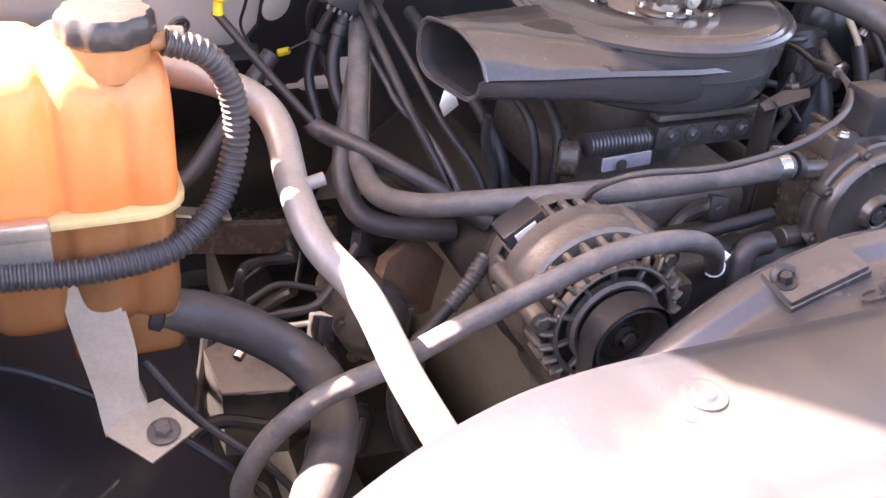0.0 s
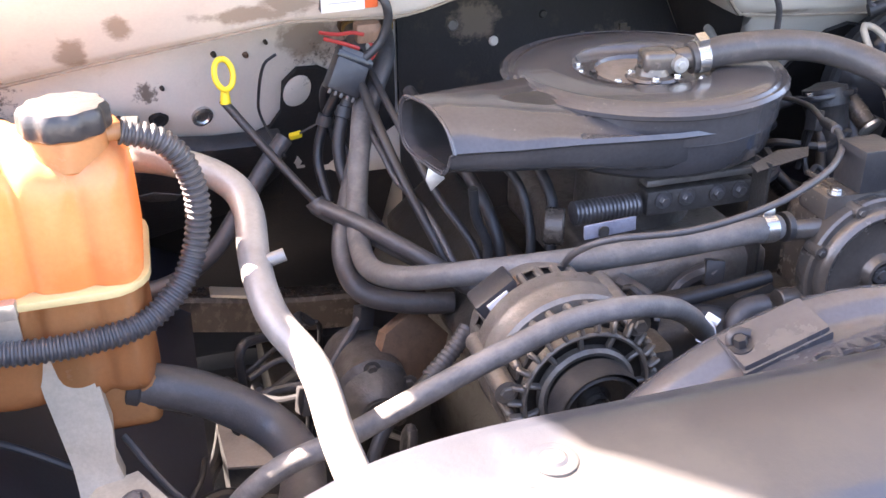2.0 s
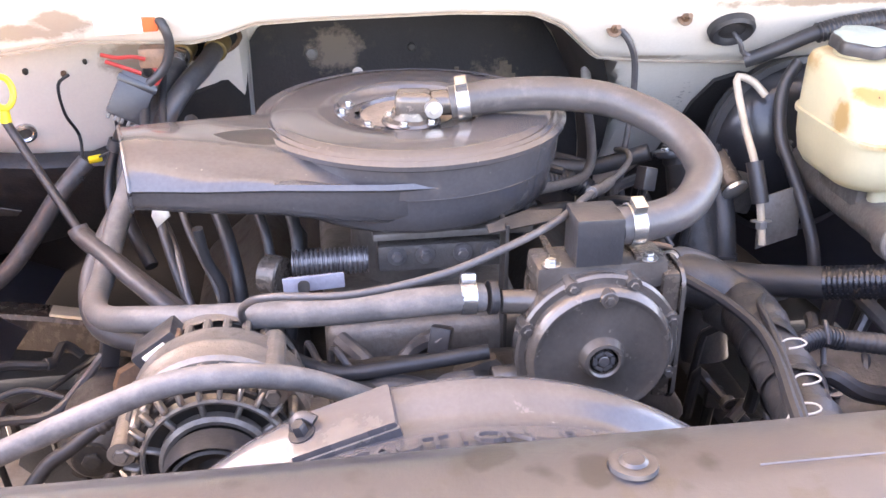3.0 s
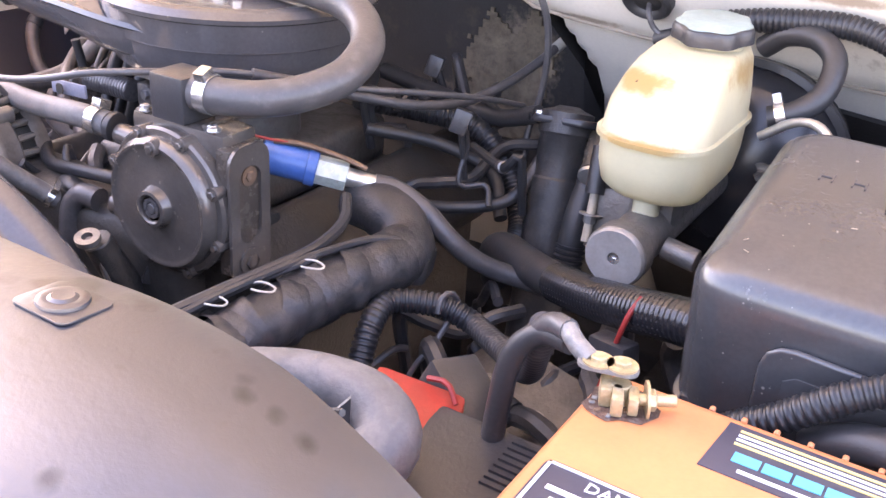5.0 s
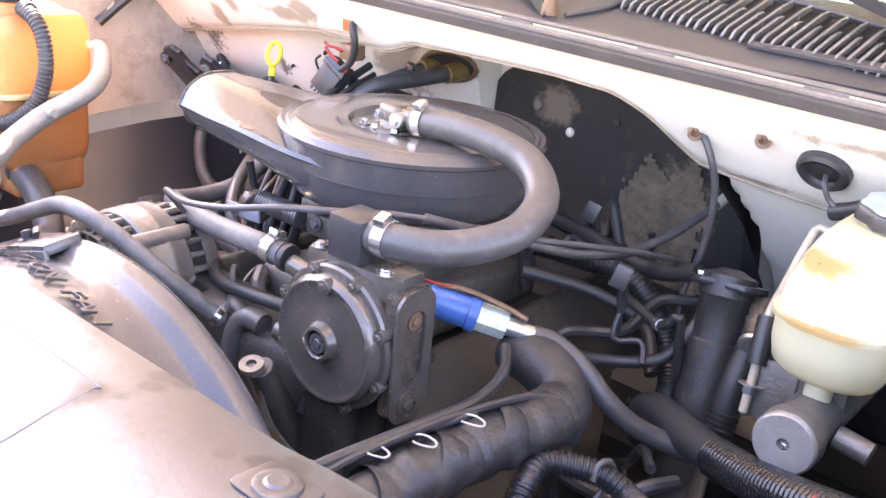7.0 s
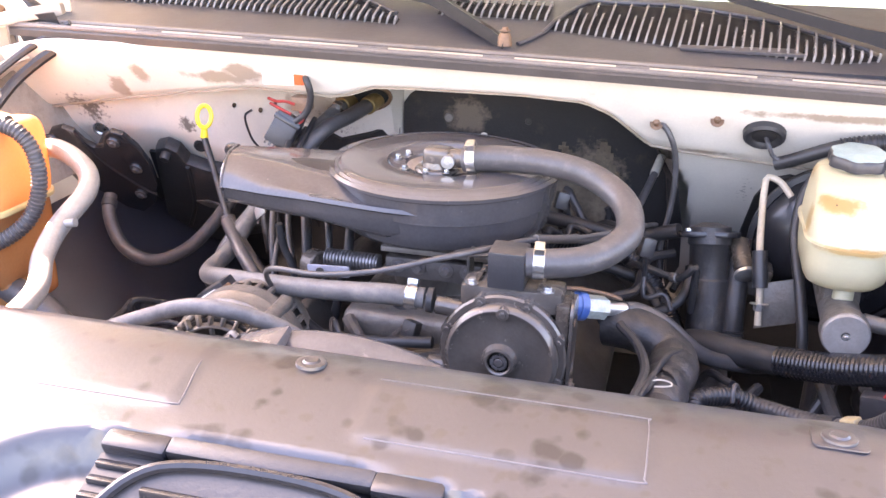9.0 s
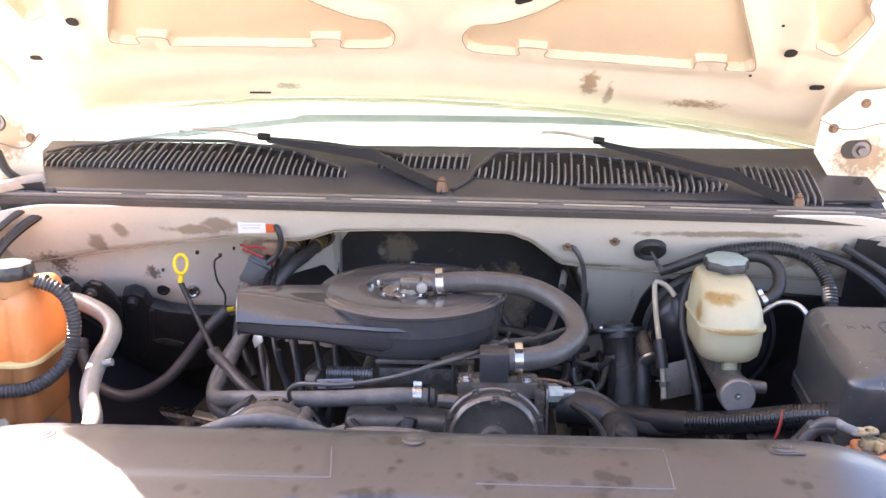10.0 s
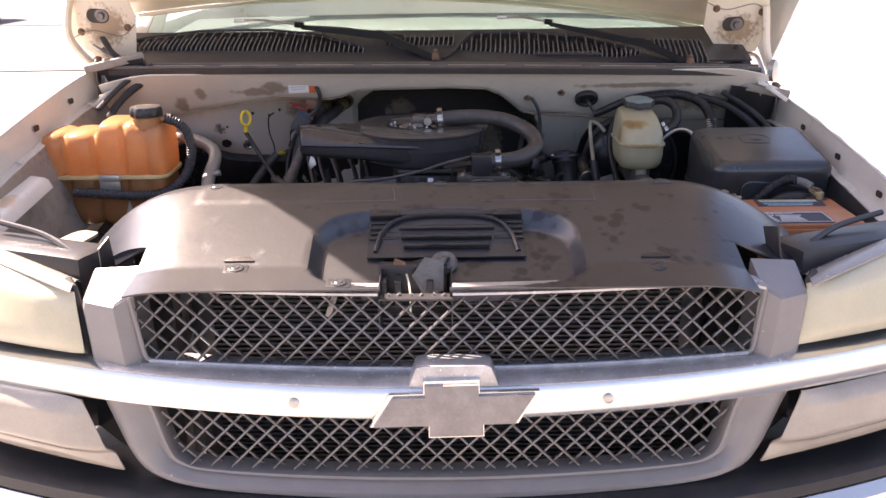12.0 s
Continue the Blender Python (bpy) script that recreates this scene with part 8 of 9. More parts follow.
Shape().cyl((-0.22, 0.61, 0.985), (-0.20, 0.60, 0.985), 0.022, n=18).made("vacuum_pot", GREASY_CAST, thr, "greasy brown vacuum pot")
cabl = thing("throttle_cable", (0.05, 0.56, 1.03), "thin grey throttle cable", "cable")
Shape().tube([(0.262, 0.93, 0.985), (0.251, 0.850, 1.011), (0.218, 0.748, 1.035), (0.163, 0.645, 1.054), (0.110, 0.551, 1.079), (0.064, 0.487, 1.084), (0.012, 0.446, 1.081), (-0.055, 0.430, 1.064), (-0.135, 0.436, 1.047), (-0.205, 0.462, 1.036), (-0.230, 0.482, 1.020), (-0.238, 0.508, 0.992), (-0.228, 0.53, 0.955)], 0.0038, 10).made("sheath", RUBBER, cabl)
Shape().tube([(0.163, 0.645, 1.054), (0.140, 0.60, 1.066), (0.118, 0.565, 1.0765)], 0.0062, 10).made("sleeve", RUBBER, cabl)
cb = thing("cable_bracket", (0.06, 0.56, 1.0), "dark slotted cable bracket behind the regulator", "bracket")
Shape().prism([(-0.045, 0), (0.03, 0), (0.04, 0.012), (0.0, 0.02), (-0.045, 0.012)], 0.003, place((0.055, 0.56, 1.045), (1, 0.2, 0), (0, -0.5, 1)), 0.001).box((0.004, 0.03, 0.16), Matrix.Translation((0.03, 0.57, 0.97)), 0.001).made("strap", GREASE, cb)
lowh = thing("bypass_hose", (-0.1, 0.47, 0.93), "short dark bypass hoses at the engine front", "hose")
for pts, r in (([(-0.20, 0.53, 0.93), (-0.15, 0.50, 0.925), (-0.08, 0.49, 0.935), (0.0, 0.488, 0.945)], 0.008), ([(-0.13, 0.50, 0.90), (-0.09, 0.48, 0.915), (-0.05, 0.475, 0.90), (-0.03, 0.48, 0.87)], 0.014)):
    Shape().tube(pts, r, 12).made("hose", RUBBER_DARK, lowh)

# ---- brake master cylinder and reservoir ----
mcyl = thing("brake_master_cylinder", (0.526, 0.75, 0.96), "worn cast brake master cylinder", "master cylinder")
Shape().cyl((0.526, 0.628, 0.963), (0.526, 0.655, 0.963), 0.032, n=32, edge=0.003).cyl((0.526, 0.65, 0.963), (0.528, 0.90, 0.965), 0.027, n=24).box((0.05, 0.10, 0.06), Matrix.Translation((0.527, 0.76, 0.99)), 0.008).made("barrel", DIRTY_ALU, mcyl)
Shape().lathe([(0.006, 0.0), (0.0065, 0.0022), (0.029, 0.0024), (0.0305, 0.001), (0.031, -0.002)], place((0.526, 0.628, 0.963), z=(0, -1, 0)), 36).made("end_face", PIPE, mcyl, "bright machined end face")
Shape().cyl((0.526, 0.630, 0.963), (0.526, 0.6272, 0.963), 0.0062, n=14).made("centre_hole", GREASE, mcyl)
Shape().bolt((0.527, 0.6275, 0.961), (0, -1, 0), 0.0035, 0.002).made("bleed_screw", STEEL, mcyl)
Shape().cyl((0.555, 0.69, 0.96), (0.59, 0.69, 0.955), 0.012, n=14).made("port", DIRTY_ALU, mcyl)
boost = thing("brake_booster", (0.54, 1.0, 0.97), "black round brake booster on the firewall", "brake booster")
Shape().lathe([(0.0, 0.06), (0.04, 0.06), (0.07, 0.045), (0.11, 0.03), (0.13, 0.0), (0.132, -0.03), (0.11, -0.06), (0, -0.06)], place((0.545, 0.955, 0.965), z=(0, -1, 0)), 40).made("shell", BLACK_GLOSS, boost)
Shape().lathe([(0.128, 0.006), (0.137, 0.004), (0.137, -0.006), (0.128, -0.008)], place((0.545, 0.955, 0.965), z=(0, -1, 0)), 40).made("crimp_rim", BLACK, boost)
for k in range(2):
    Shape().bolt((0.50 + 0.09 * k, 0.9, 0.985), (0, -1, 0), 0.008, 0.012).made("stud", STEEL, boost)
res = thing("brake_fluid_reservoir", (0.522, 0.76, 1.03), "yellowed plastic brake fluid reservoir, stained round the neck", "fluid reservoir")
rings = []
for z, y0, y1, w, r in ((1.001, 0.700, 0.825, 0.080, 0.035), (1.005, 0.682, 0.838, 0.096, 0.042), (1.016, 0.668, 0.848, 0.107, 0.045), (1.038, 0.660, 0.854, 0.112, 0.046), (1.066, 0.657, 0.857, 0.113, 0.047), (1.067, 0.652, 0.862, 0.120, 0.049), (1.072, 0.652, 0.862, 0.120, 0.049), (1.073, 0.657, 0.857, 0.113, 0.047),
                        (1.098, 0.664, 0.860, 0.108, 0.046), (1.118, 0.685, 0.864, 0.100, 0.044), (1.131, 0.712, 0.866, 0.094, 0.042), (1.139, 0.745, 0.864, 0.086, 0.040), (1.143, 0.765, 0.856, 0.076, 0.036)):
    rings.append([Vector((0.524 + x, y, z)) for x, y in rrect(0, (y0 + y1) / 2, w, y1 - y0, r, 7)])
Shape().loft(rings).made("bottle", YELLOW, res, smooth=60)
Shape().cyl((0.530, 0.806, 1.126), (0.531, 0.805, 1.154), 0.033, n=32).made("neck", YELLOW, res)
Shape().lathe([(0, 0.017), (0.033, 0.017), (0.038, 0.015), (0.040, 0.011), (0.0405, 0.0), (0, 0.0)], place((0.532, 0.803, 1.151), z=(0.0, -0.12, 1)), 72, wave=lambda a, r, h: 0.0022 * math.cos(7 * a) if r > 0.036 else 0).made("cap", BLACK, res, "black fluted cap with a pale dusty top")
Shape().lathe([(0, 0.0176), (0.034, 0.0176), (0.0375, 0.0162), (0.0, 0.0150)], place((0.532, 0.803, 1.151), z=(0.0, -0.12, 1)), 42, wave=lambda a, r, h: 0.0022 * math.cos(7 * a) if r > 0.036 else 0).made("cap_sticker", CAP_TOP, res, "pale faded cap sticker")
for x, y, w in ((0.505, 0.735, 0.03), (0.50, 0.70, 0.014)):
    Shape().box((w, 0.003, 0.0008), place((x, y, 1.1335 if y > 0.72 else 1.122), (0.3, 1, 0.2), (0, -0.4, 1))).made("print_line", INK, res)
for y in (0.70, 0.80):
    Shape().cyl((0.526, y, 0.985), (0.526, y, 1.02), 0.014, n=14).made("outlet", YELLOW, res)
bl = thing("brake_line", (0.414, 0.8, 1.0), "bent bare-metal brake pipe with a black sleeve", "brake pipe")
Shape().tube([(0.462, 0.905, 1.062), (0.445, 0.915, 1.080), (0.425, 0.919, 1.086), (0.421, 0.905, 1.070), (0.420, 0.865, 1.030), (0.421, 0.825, 0.993), (0.427, 0.806, 0.942), (0.430, 0.79, 0.89)], 0.0054, 12).made("pipe", STRAP, bl)
Shape().tube([(0.421, 0.828, 0.996), (0.424, 0.816, 0.970), (0.427, 0.806, 0.944)], 0.0115, 14).made("sleeve", BLACK, bl)
Shape().bolt((0.4285, 0.80, 0.922), (0, -0.3, -1), 0.008, 0.012).made("nut", PIPE, bl)
vh = thing("vacuum_hose", (0.45, 0.75, 0.95), "slim black vacuum hose beside the reservoir", "hose")
Shape().tube([(0.50, 0.90, 1.11), (0.480, 0.893, 1.075), (0.471, 0.866, 1.023), (0.476, 0.835, 0.985), (0.483, 0.809, 0.952), (0.492, 0.775, 0.90), (0.495, 0.76, 0.86)], 0.0085, 12).made("hose", RUBBER_DARK, vh)
can = thing("steering_shaft_boot", (0.31, 0.87, 0.9), "black canister with a bolted top flange", "canister")
Shape().lathe([(0.0, 0.012), (0.012, 0.014), (0.020, 0.010), (0.033, 0.006), (0.034, -0.02), (0.031, -0.024), (0.031, -0.075), (0.0335, -0.078), (0.0335, -0.30), (0.0, -0.30)], place((0.347, 0.885, 1.000), z=(-0.08, 0.30, 0.95)), 32).made("body", DIRTY_BLACK, can)
Shape().prism(rrect(0, 0, 0.096, 0.066, 0.028), 0.010, place((0.347, 0.882, 0.990), (1, 0, 0), (-0.08, 0.30, 0.95)), 0.003).made("flange", BLACK_GLOSS, can)
for dx in (-0.034, 0.036):
    Shape().bolt((0.347 + dx, 0.874, 0.9985), (-0.08, 0.30, 0.95), 0.006, 0.006).made("bolt", STEEL, can)
Shape().tube([(0.395, 0.90, 0.985), (0.396, 0.87, 0.94), (0.395, 0.84, 0.89), (0.395, 0.82, 0.82)], 0.018, 14).made("second_sleeve", RUBBER_DARK, can)
Shape().tube([(0.395, 0.83, 0.86), (0.395, 0.815, 0.80)], 0.019, 14, ribs=0.15, pitch=0.007).made("gaiter", RUBBER_DARK, can)
valve = thing("proportioning_valve", (0.40, 0.8, 0.95), "worn alloy brake valve block with a round end", "valve block")
Shape().cyl((0.392, 0.892, 0.985), (0.405, 0.846, 0.952), 0.016, n=24, edge=0.003).made("barrel", GREASY_CAST, valve)
Shape().lathe([(0.0, 0.003), (0.014, 0.003), (0.018, 0.001), (0.018, -0.004), (0.0, -0.004)], place((0.407, 0.842, 0.949), z=(0.25, -0.80, -0.55)), 28).made("round_end", ALU, valve, "pale round end cap")
Shape().box((0.06, 0.05, 0.05), Matrix.Translation((0.415, 0.88, 0.935)) @ Matrix.Rotation(radians(15), 4, "Y"), 0.008).made("block", DARK_ALU, valve)
Shape().prism([(0, 0), (0.06, 0.01), (0.07, 0.08), (0.01, 0.07)], 0.004, place((0.425, 0.80, 0.88), (1, 0, 0.1), (0, -1, 0.2)), 0.001).made("plate", DIRTY_ALU, valve)
loop = thing("booster_hose", (0.62, 0.85, 1.1), "looped black booster vacuum hose with a clamp", "hose")
Shape().tube([(0.56, 0.91, 1.125), (0.585, 0.90, 1.145), (0.62, 0.885, 1.15), (0.645, 0.865, 1.135), (0.645, 0.84, 1.105), (0.625, 0.825, 1.085), (0.60, 0.82, 1.075)], 0.0125, 14).made("hose", RUBBER_DARK, loop)
clamp_band((0.612, 0.822, 1.08), (-0.9, -0.2, -0.4), 0.0128, loop, 0.010)
loop2 = thing("wiring_loom", (0.68, 0.88, 1.1), "black convoluted loom along the firewall", "wiring loom")
Shape().tube([(0.433, 0.925, 1.107), (0.452, 0.918, 1.115), (0.475, 0.908, 1.128), (0.512, 0.90, 1.146), (0.53, 0.90, 1.150)], 0.0105, 14).made("taped_end", RUBBER_DARK, loop2)
Shape().tube([(0.52, 0.90, 1.148), (0.57, 0.90, 1.158), (0.65, 0.895, 1.165), (0.71, 0.875, 1.150), (0.735, 0.84, 1.115), (0.735, 0.80, 1.06), (0.73, 0.78, 1.0)], 0.013, 14, ribs=0.12, pitch=0.0065).made("loom", LOOM_BLACK, loop2)
Shape().cyl((0.737, 0.835, 1.105), (0.736, 0.815, 1.08), 0.0145, n=16).made("tape", ALU, loop2, "pale tape band")
tubew = thing("clutch_pipe", (0.66, 0.8, 1.05), "thin pale metal pipe loop behind the fuse box", "pipe")
Shape().tube([(0.60, 0.80, 1.06), (0.635, 0.795, 1.085), (0.665, 0.78, 1.085), (0.68, 0.76, 1.06), (0.675, 0.74, 1.0)], 0.005, 10).made("pipe", ALU, tubew)

# ---- fuse box ----
fuse = thing("fuse_box", (0.80, 0.57, 0.93), "large black plastic fuse box with a moulded lid", "fuse box")
mfb = Matrix.Translation((0.789, 0.588, 1.019)) @ Matrix.Rotation(radians(9), 4, "X")
lid = []
for k in range(9):
    a = radians(90 * k / 8)
    grow, h = 0.026 * (1 - math.cos(a)), -0.026 + 0.026 * math.sin(a)
    lid.append([mfb @ Vector((x, y, 0.075 + h)) for x, y in rrect(0, 0, 0.286 - 2 * grow, 0.274 - 2 * grow, 0.034 - grow * 0.5, 6)])
low_ring = [[mfb @ Vector((x, y, z)) for x, y in rrect(0, 0, 0.286 + w, 0.274 + w, 0.034, 6)] for z, w in ((-0.080, 0.006), (-0.060, 0.006), (-0.058, 0.0), (0.02, 0.0))]
Shape().loft(low_ring + lid).made("lid", FUSE, fuse)
Shape().box((0.275, 0.25, 0.10), Matrix.Translation((0.789, 0.588, 0.90)), 0.012).made("base", BLACK, fuse)
front = mfb @ place((0.02, -0.1375, 0.0), (1, 0, 0), (0, -1, 0))
Shape().prism([(-0.100, -0.050), (-0.098, 0.014), (-0.094, 0.025), (-0.085, 0.032), (-0.074, 0.034), (-0.010, 0.030), (0.070, 0.016), (0.088, 0.009), (0.097, -0.004), (0.10, -0.022), (0.10, -0.050)], 0.006, front, 0.005, 3).made("moulded_panel", FUSE, fuse, "raised moulded panel on the lid's side")
Shape().prism([(-0.082, -0.046), (-0.079, 0.006), (-0.070, 0.012), (-0.008, 0.010), (0.068, -0.006), (0.082, -0.020), (0.084, -0.046)], 0.0025, front @ Matrix.Translation((0, 0, 0.0045)), 0.002).made("moulded_inset", FUSE, fuse)
topm = mfb @ Matrix.Translation((0, 0, 0.0754))
for x, y in ((-0.088, 0.040), (-0.062, 0.040)):
    for dx, w, h in ((-0.005, 0.0014, 0.014), (0.005, 0.0014, 0.014), (0.0, 0.010, 0.0014)):
        Shape().box((w, h, 0.0010), topm @ Matrix.Translation((x + dx, y, 0))).made("moulded_mark", FUSE, fuse)
Shape().tube([topm @ Vector((x, y, 0)) for x, y in ((-0.035, 0.005), (-0.035, 0.055), (0.025, 0.055), (0.025, 0.005), (-0.035, 0.005))], 0.0008, 6, 0.005).made("moulded_frame", FUSE, fuse)
Shape().prism([(-0.014, -0.008), (0.0, 0.012), (0.014, -0.008), (0.0, -0.003)], 0.0010, topm @ Matrix.Translation((-0.005, 0.03, -0.0004))).made("moulded_arrow", FUSE, fuse)
for x, y, a in ((-0.115, -0.085, 0.9), (-0.11, -0.10, -0.4), (-0.05, -0.03, 0.3), (0.05, -0.06, 1.2), (0.02, -0.095, 0.1)):
    Shape().box((0.0045, 0.0009, 0.0004), topm @ Matrix.Translation((x, y, 0.0002)) @ Matrix.Rotation(a, 4, "Z")).made("scratch", DUSTED, fuse)

# ---- battery ----
bat = thing("battery", (0.765, 0.28, 0.82), "orange car battery with dark warning labels and crusted terminals", "battery")
Shape().box((0.275, 0.198, 0.19), Matrix.Translation((0.762, 0.279, 0.91)), 0.008, 3).made("case", BATTERY, bat)
Shape().box((0.283, 0.206, 0.035), Matrix.Translation((0.762, 0.279, 0.975)), 0.006, 2).made("shoulder", BATTERY, bat)
for i in range(9):
    Shape().box((0.004, 0.005, 0.03), Matrix.Translation((0.70 + 0.022 * i, 0.3815, 0.988)), 0.001, 1).made("rib", BATTERY, bat)
Shape().prism(rrect(0.735, 0.222, 0.20, 0.078, 0.006), 0.0015, Matrix.Translation((0, 0, 1.0045)), 0.0004).made("warning_label", INK, bat, "dark warning label with white print")
frame_l = [(0.638, 0.187), (0.638, 0.258), (0.832, 0.258), (0.832, 0.187), (0.638, 0.187)]
for (xa, ya), (xb, yb) in zip(frame_l, frame_l[1:]):
    Shape().box((abs(xb - xa) + 0.002, abs(yb - ya) + 0.002, 0.0008), Matrix.Translation(((xa + xb) / 2, (ya + yb) / 2, 1.0064))).made("label_border", PAPER, bat)
text_mesh("DANGER/POISON", 0.0125, place((0.715, 0.249, 1.0062), (1, 0, 0), (0, 0, 1)), 0.0004).made("label_heading", PAPER, bat)
for i in range(5):
    for x0, w in ((0.646, 0.042), (0.69, 0.03), (0.724, 0.055)):
        Shape().box((w - 0.004 * ((i * 3) % 4), 0.0042, 0.0007), Matrix.Translation((x0 + w / 2, 0.236 - 0.0095 * i, 1.0064))).made("label_line", PAPER, bat)
Shape().lathe([(0.008, 0), (0.0095, 0.0006), (0.011, 0)], Matrix.Translation((0.70, 0.222, 1.0064)), 24).made("label_symbol", PAPER, bat)
Shape().prism([(0.712, 0.312), (0.716, 0.368), (0.868, 0.368), (0.864, 0.312)], 0.0015, Matrix.Translation((0, 0, 1.0045)), 0.0004).made("maker_label", INK, bat, "dark maker label with cyan and gold bars")
for i in range(6):
    Shape().box((0.017, 0.010, 0.0007), Matrix.Translation((0.737 + 0.019 * i, 0.332, 1.0064))).made("logo_bar", INK_BLUE, bat)
for i, mt in enumerate((INK_GOLD, PAPER, PAPER, INK_GOLD)):
    Shape().box((0.13, 0.0022, 0.0007), Matrix.Translation((0.79, 0.346 + 0.005 * i, 1.0064))).made("label_line", mt, bat)
Shape().box((0.10, 0.003, 0.0007), Matrix.Translation((0.785, 0.319, 1.0064))).made("label_line", PAPER, bat)
for x, y in ((0.648, 0.343), (0.862, 0.375)):
    Shape().lathe([(0.0, 0.0), (0.022, 0.0), (0.024, 0.0008), (0.0, 0.0012)], Matrix.Translation((x, y, 1.0048)), 20, wave=lambda a, r, h: r * (0.13 * math.sin(3 * a + x * 90) + 0.08 * math.sin(7 * a))).made("acid_stain", ACID, bat, "dark acid stain")
term = thing("battery_terminal", (0.644, 0.345, 1.006), "brass battery clamp with bolts and white corrosion", "battery terminal", "battery terminals")
Shape().cyl((0.645, 0.345, 1.004), (0.645, 0.345, 1.020), 0.0085, 0.0078, 18).box((0.008, 0.020, 0.014), Matrix.Translation((0.637, 0.340, 1.013)) @ Matrix.Rotation(0.4, 4, "Z"), 0.0015).box((0.008, 0.020, 0.014), Matrix.Translation((0.648, 0.334, 1.013)) @ Matrix.Rotation(0.4, 4, "Z"), 0.0015).box(
    (0.007, 0.018, 0.013), Matrix.Translation((0.657, 0.340, 1.013)) @ Matrix.Rotation(0.4, 4, "Z"), 0.0015).made("clamp", BRASS, term)
Shape().cyl((0.656, 0.340, 1.014), (0.682, 0.353, 1.016), 0.0042, n=12).bolt((0.664, 0.344, 1.0145), (0.85, 0.45, 0.05), 0.0075, 0.007).made("pinch_bolt", BRASS, term)
Shape().prism(rrect(0, 0, 0.042, 0.018, 0.008), 0.0035, place((0.634, 0.347, 1.026), (1, 0.25, 0), (0, 0, 1)), 0.001).made("bridge", CRUST, term)
for x, y in ((0.627, 0.3455), (0.643, 0.3495)):
    Shape().bolt((x, y, 1.0295), (0, 0, 1), 0.0062, 0.005).made("bolt", BRASS, term)
Shape().tube([(0.622, 0.346, 1.028), (0.608, 0.352, 1.032), (0.596, 0.360, 1.037)], 0.0070, 12).made("cable_lug", CRUST, term, "crusted cable lug")
for k in range(14):
    a, r_ = k * 2.4, 0.010 + 0.008 * ((k * 7) % 5) / 5
    Shape().box((0.004, 0.003, 0.002), Matrix.Translation((0.646 + r_ * math.cos(a), 0.340 + r_ * math.sin(a), 1.0062)) @ Matrix.Rotation(a, 4, "Z"), 0.0006, 1).made("corrosion_crumb", (CRUST, RUST)[k % 2], term)
term2 = thing("battery_terminal", (0.866, 0.382, 1.006), "crusted brass battery clamp on a cable", "battery terminal", "battery terminals")
Shape().cyl((0.870, 0.370, 1.004), (0.870, 0.370, 1.022), 0.0085, 0.008, 18).prism(rrect(0, 0, 0.040, 0.019, 0.008), 0.009, place((0.866, 0.384, 1.014), (-0.3, 1, 0.25), (0, -0.2, 1)), 0.001).made("clamp", BRASS, term2)
Shape().bolt((0.866, 0.384, 1.023), (0, -0.2, 1), 0.0065, 0.005).made("bolt", RUST, term2)
posc = thing("battery_cable", (0.78, 0.42, 1.0), "black convoluted battery cables beside the battery", "cable")
Shape().tube([(0.690, 0.418, 0.952), (0.712, 0.416, 0.972), (0.740, 0.416, 0.992), (0.774, 0.420, 1.020), (0.805, 0.426, 1.036), (0.832, 0.421, 1.038)], 0.0112, 14, ribs=0.14, pitch=0.0065).made("loom", LOOM_BLACK, posc)
Shape().tube([(0.822, 0.423, 1.038), (0.845, 0.412, 1.035), (0.860, 0.398, 1.027)], 0.0090, 12).made("lug", CRUST, posc, "crusted cable lug")
Shape().tube([(0.76, 0.43, 0.97), (0.80, 0.415, 0.995), (0.84, 0.405, 1.0), (0.87, 0.41, 0.99)], 0.015, 12).made("cable", RUBBER_DARK, posc)
tray = thing("battery_tray", (0.76, 0.28, 0.8), "black battery tray with a grey ribbed shelf", "battery tray")
Shape().box((0.31, 0.22, 0.03), Matrix.Translation((0.76, 0.28, 0.805)), 0.006).made("tray", BLACK, tray)
Shape().box((0.12, 0.20, 0.02), Matrix.Translation((0.555, 0.27, 0.905)) @ Matrix.Rotation(radians(6), 4, "X"), 0.005).made("shelf", BLACK, tray)
for i in range(8):
    Shape().box((0.05, 0.004, 0.005), Matrix.Translation((0.59, 0.31 + 0.007 * i, 0.919 + 0.0007 * i))).made("shelf_rib", BLACK, tray)
Shape().bolt((0.575, 0.245, 0.914), (0, 0, 1), 0.008, 0.005).made("bolt", STEEL, tray)

# ---- hoses and harness between battery and engine ----
rh = thing("radiator_hose", (0.53, 0.21, 0.98), "thick dusty rubber radiator elbow hose", "hose")
Shape().tube([(0.323, 0.236, 0.948), (0.361, 0.252, 0.957), (0.398, 0.269, 0.966), (0.439, 0.286, 0.968), (0.480, 0.290, 0.964), (0.505, 0.278, 0.954), (0.507, 0.262, 0.944), (0.498, 0.246, 0.932), (0.484, 0.230, 0.917), (0.464, 0.210, 0.897)], lambda k: 0.0205 + 0.0060 * max(0.0, min(1.0, (k - 0.45) / 0.3)), 24).made("hose", DUSTY_RUBBER, rh)
rhc = Shape().lathe([(0.0262, -0.007), (0.0280, -0.006), (0.0280, 0.006), (0.0262, 0.007)], place((0.489, 0.236, 0.9225), z=(-0.55, -0.62, -0.58)), 30)
rhc.made("band", RUST, rh, "rusty hose band")
Shape().box((0.018, 0.006, 0.010), place((0.478, 0.246, 0.951), (0.7, -0.6, 0), (0.3, 0.3, 1)), 0.0015).made("band_tab", RUST, rh)
rb = thing("shroud_bracket", (0.51, 0.17, 1.0), "black stamped radiator bracket", "bracket")
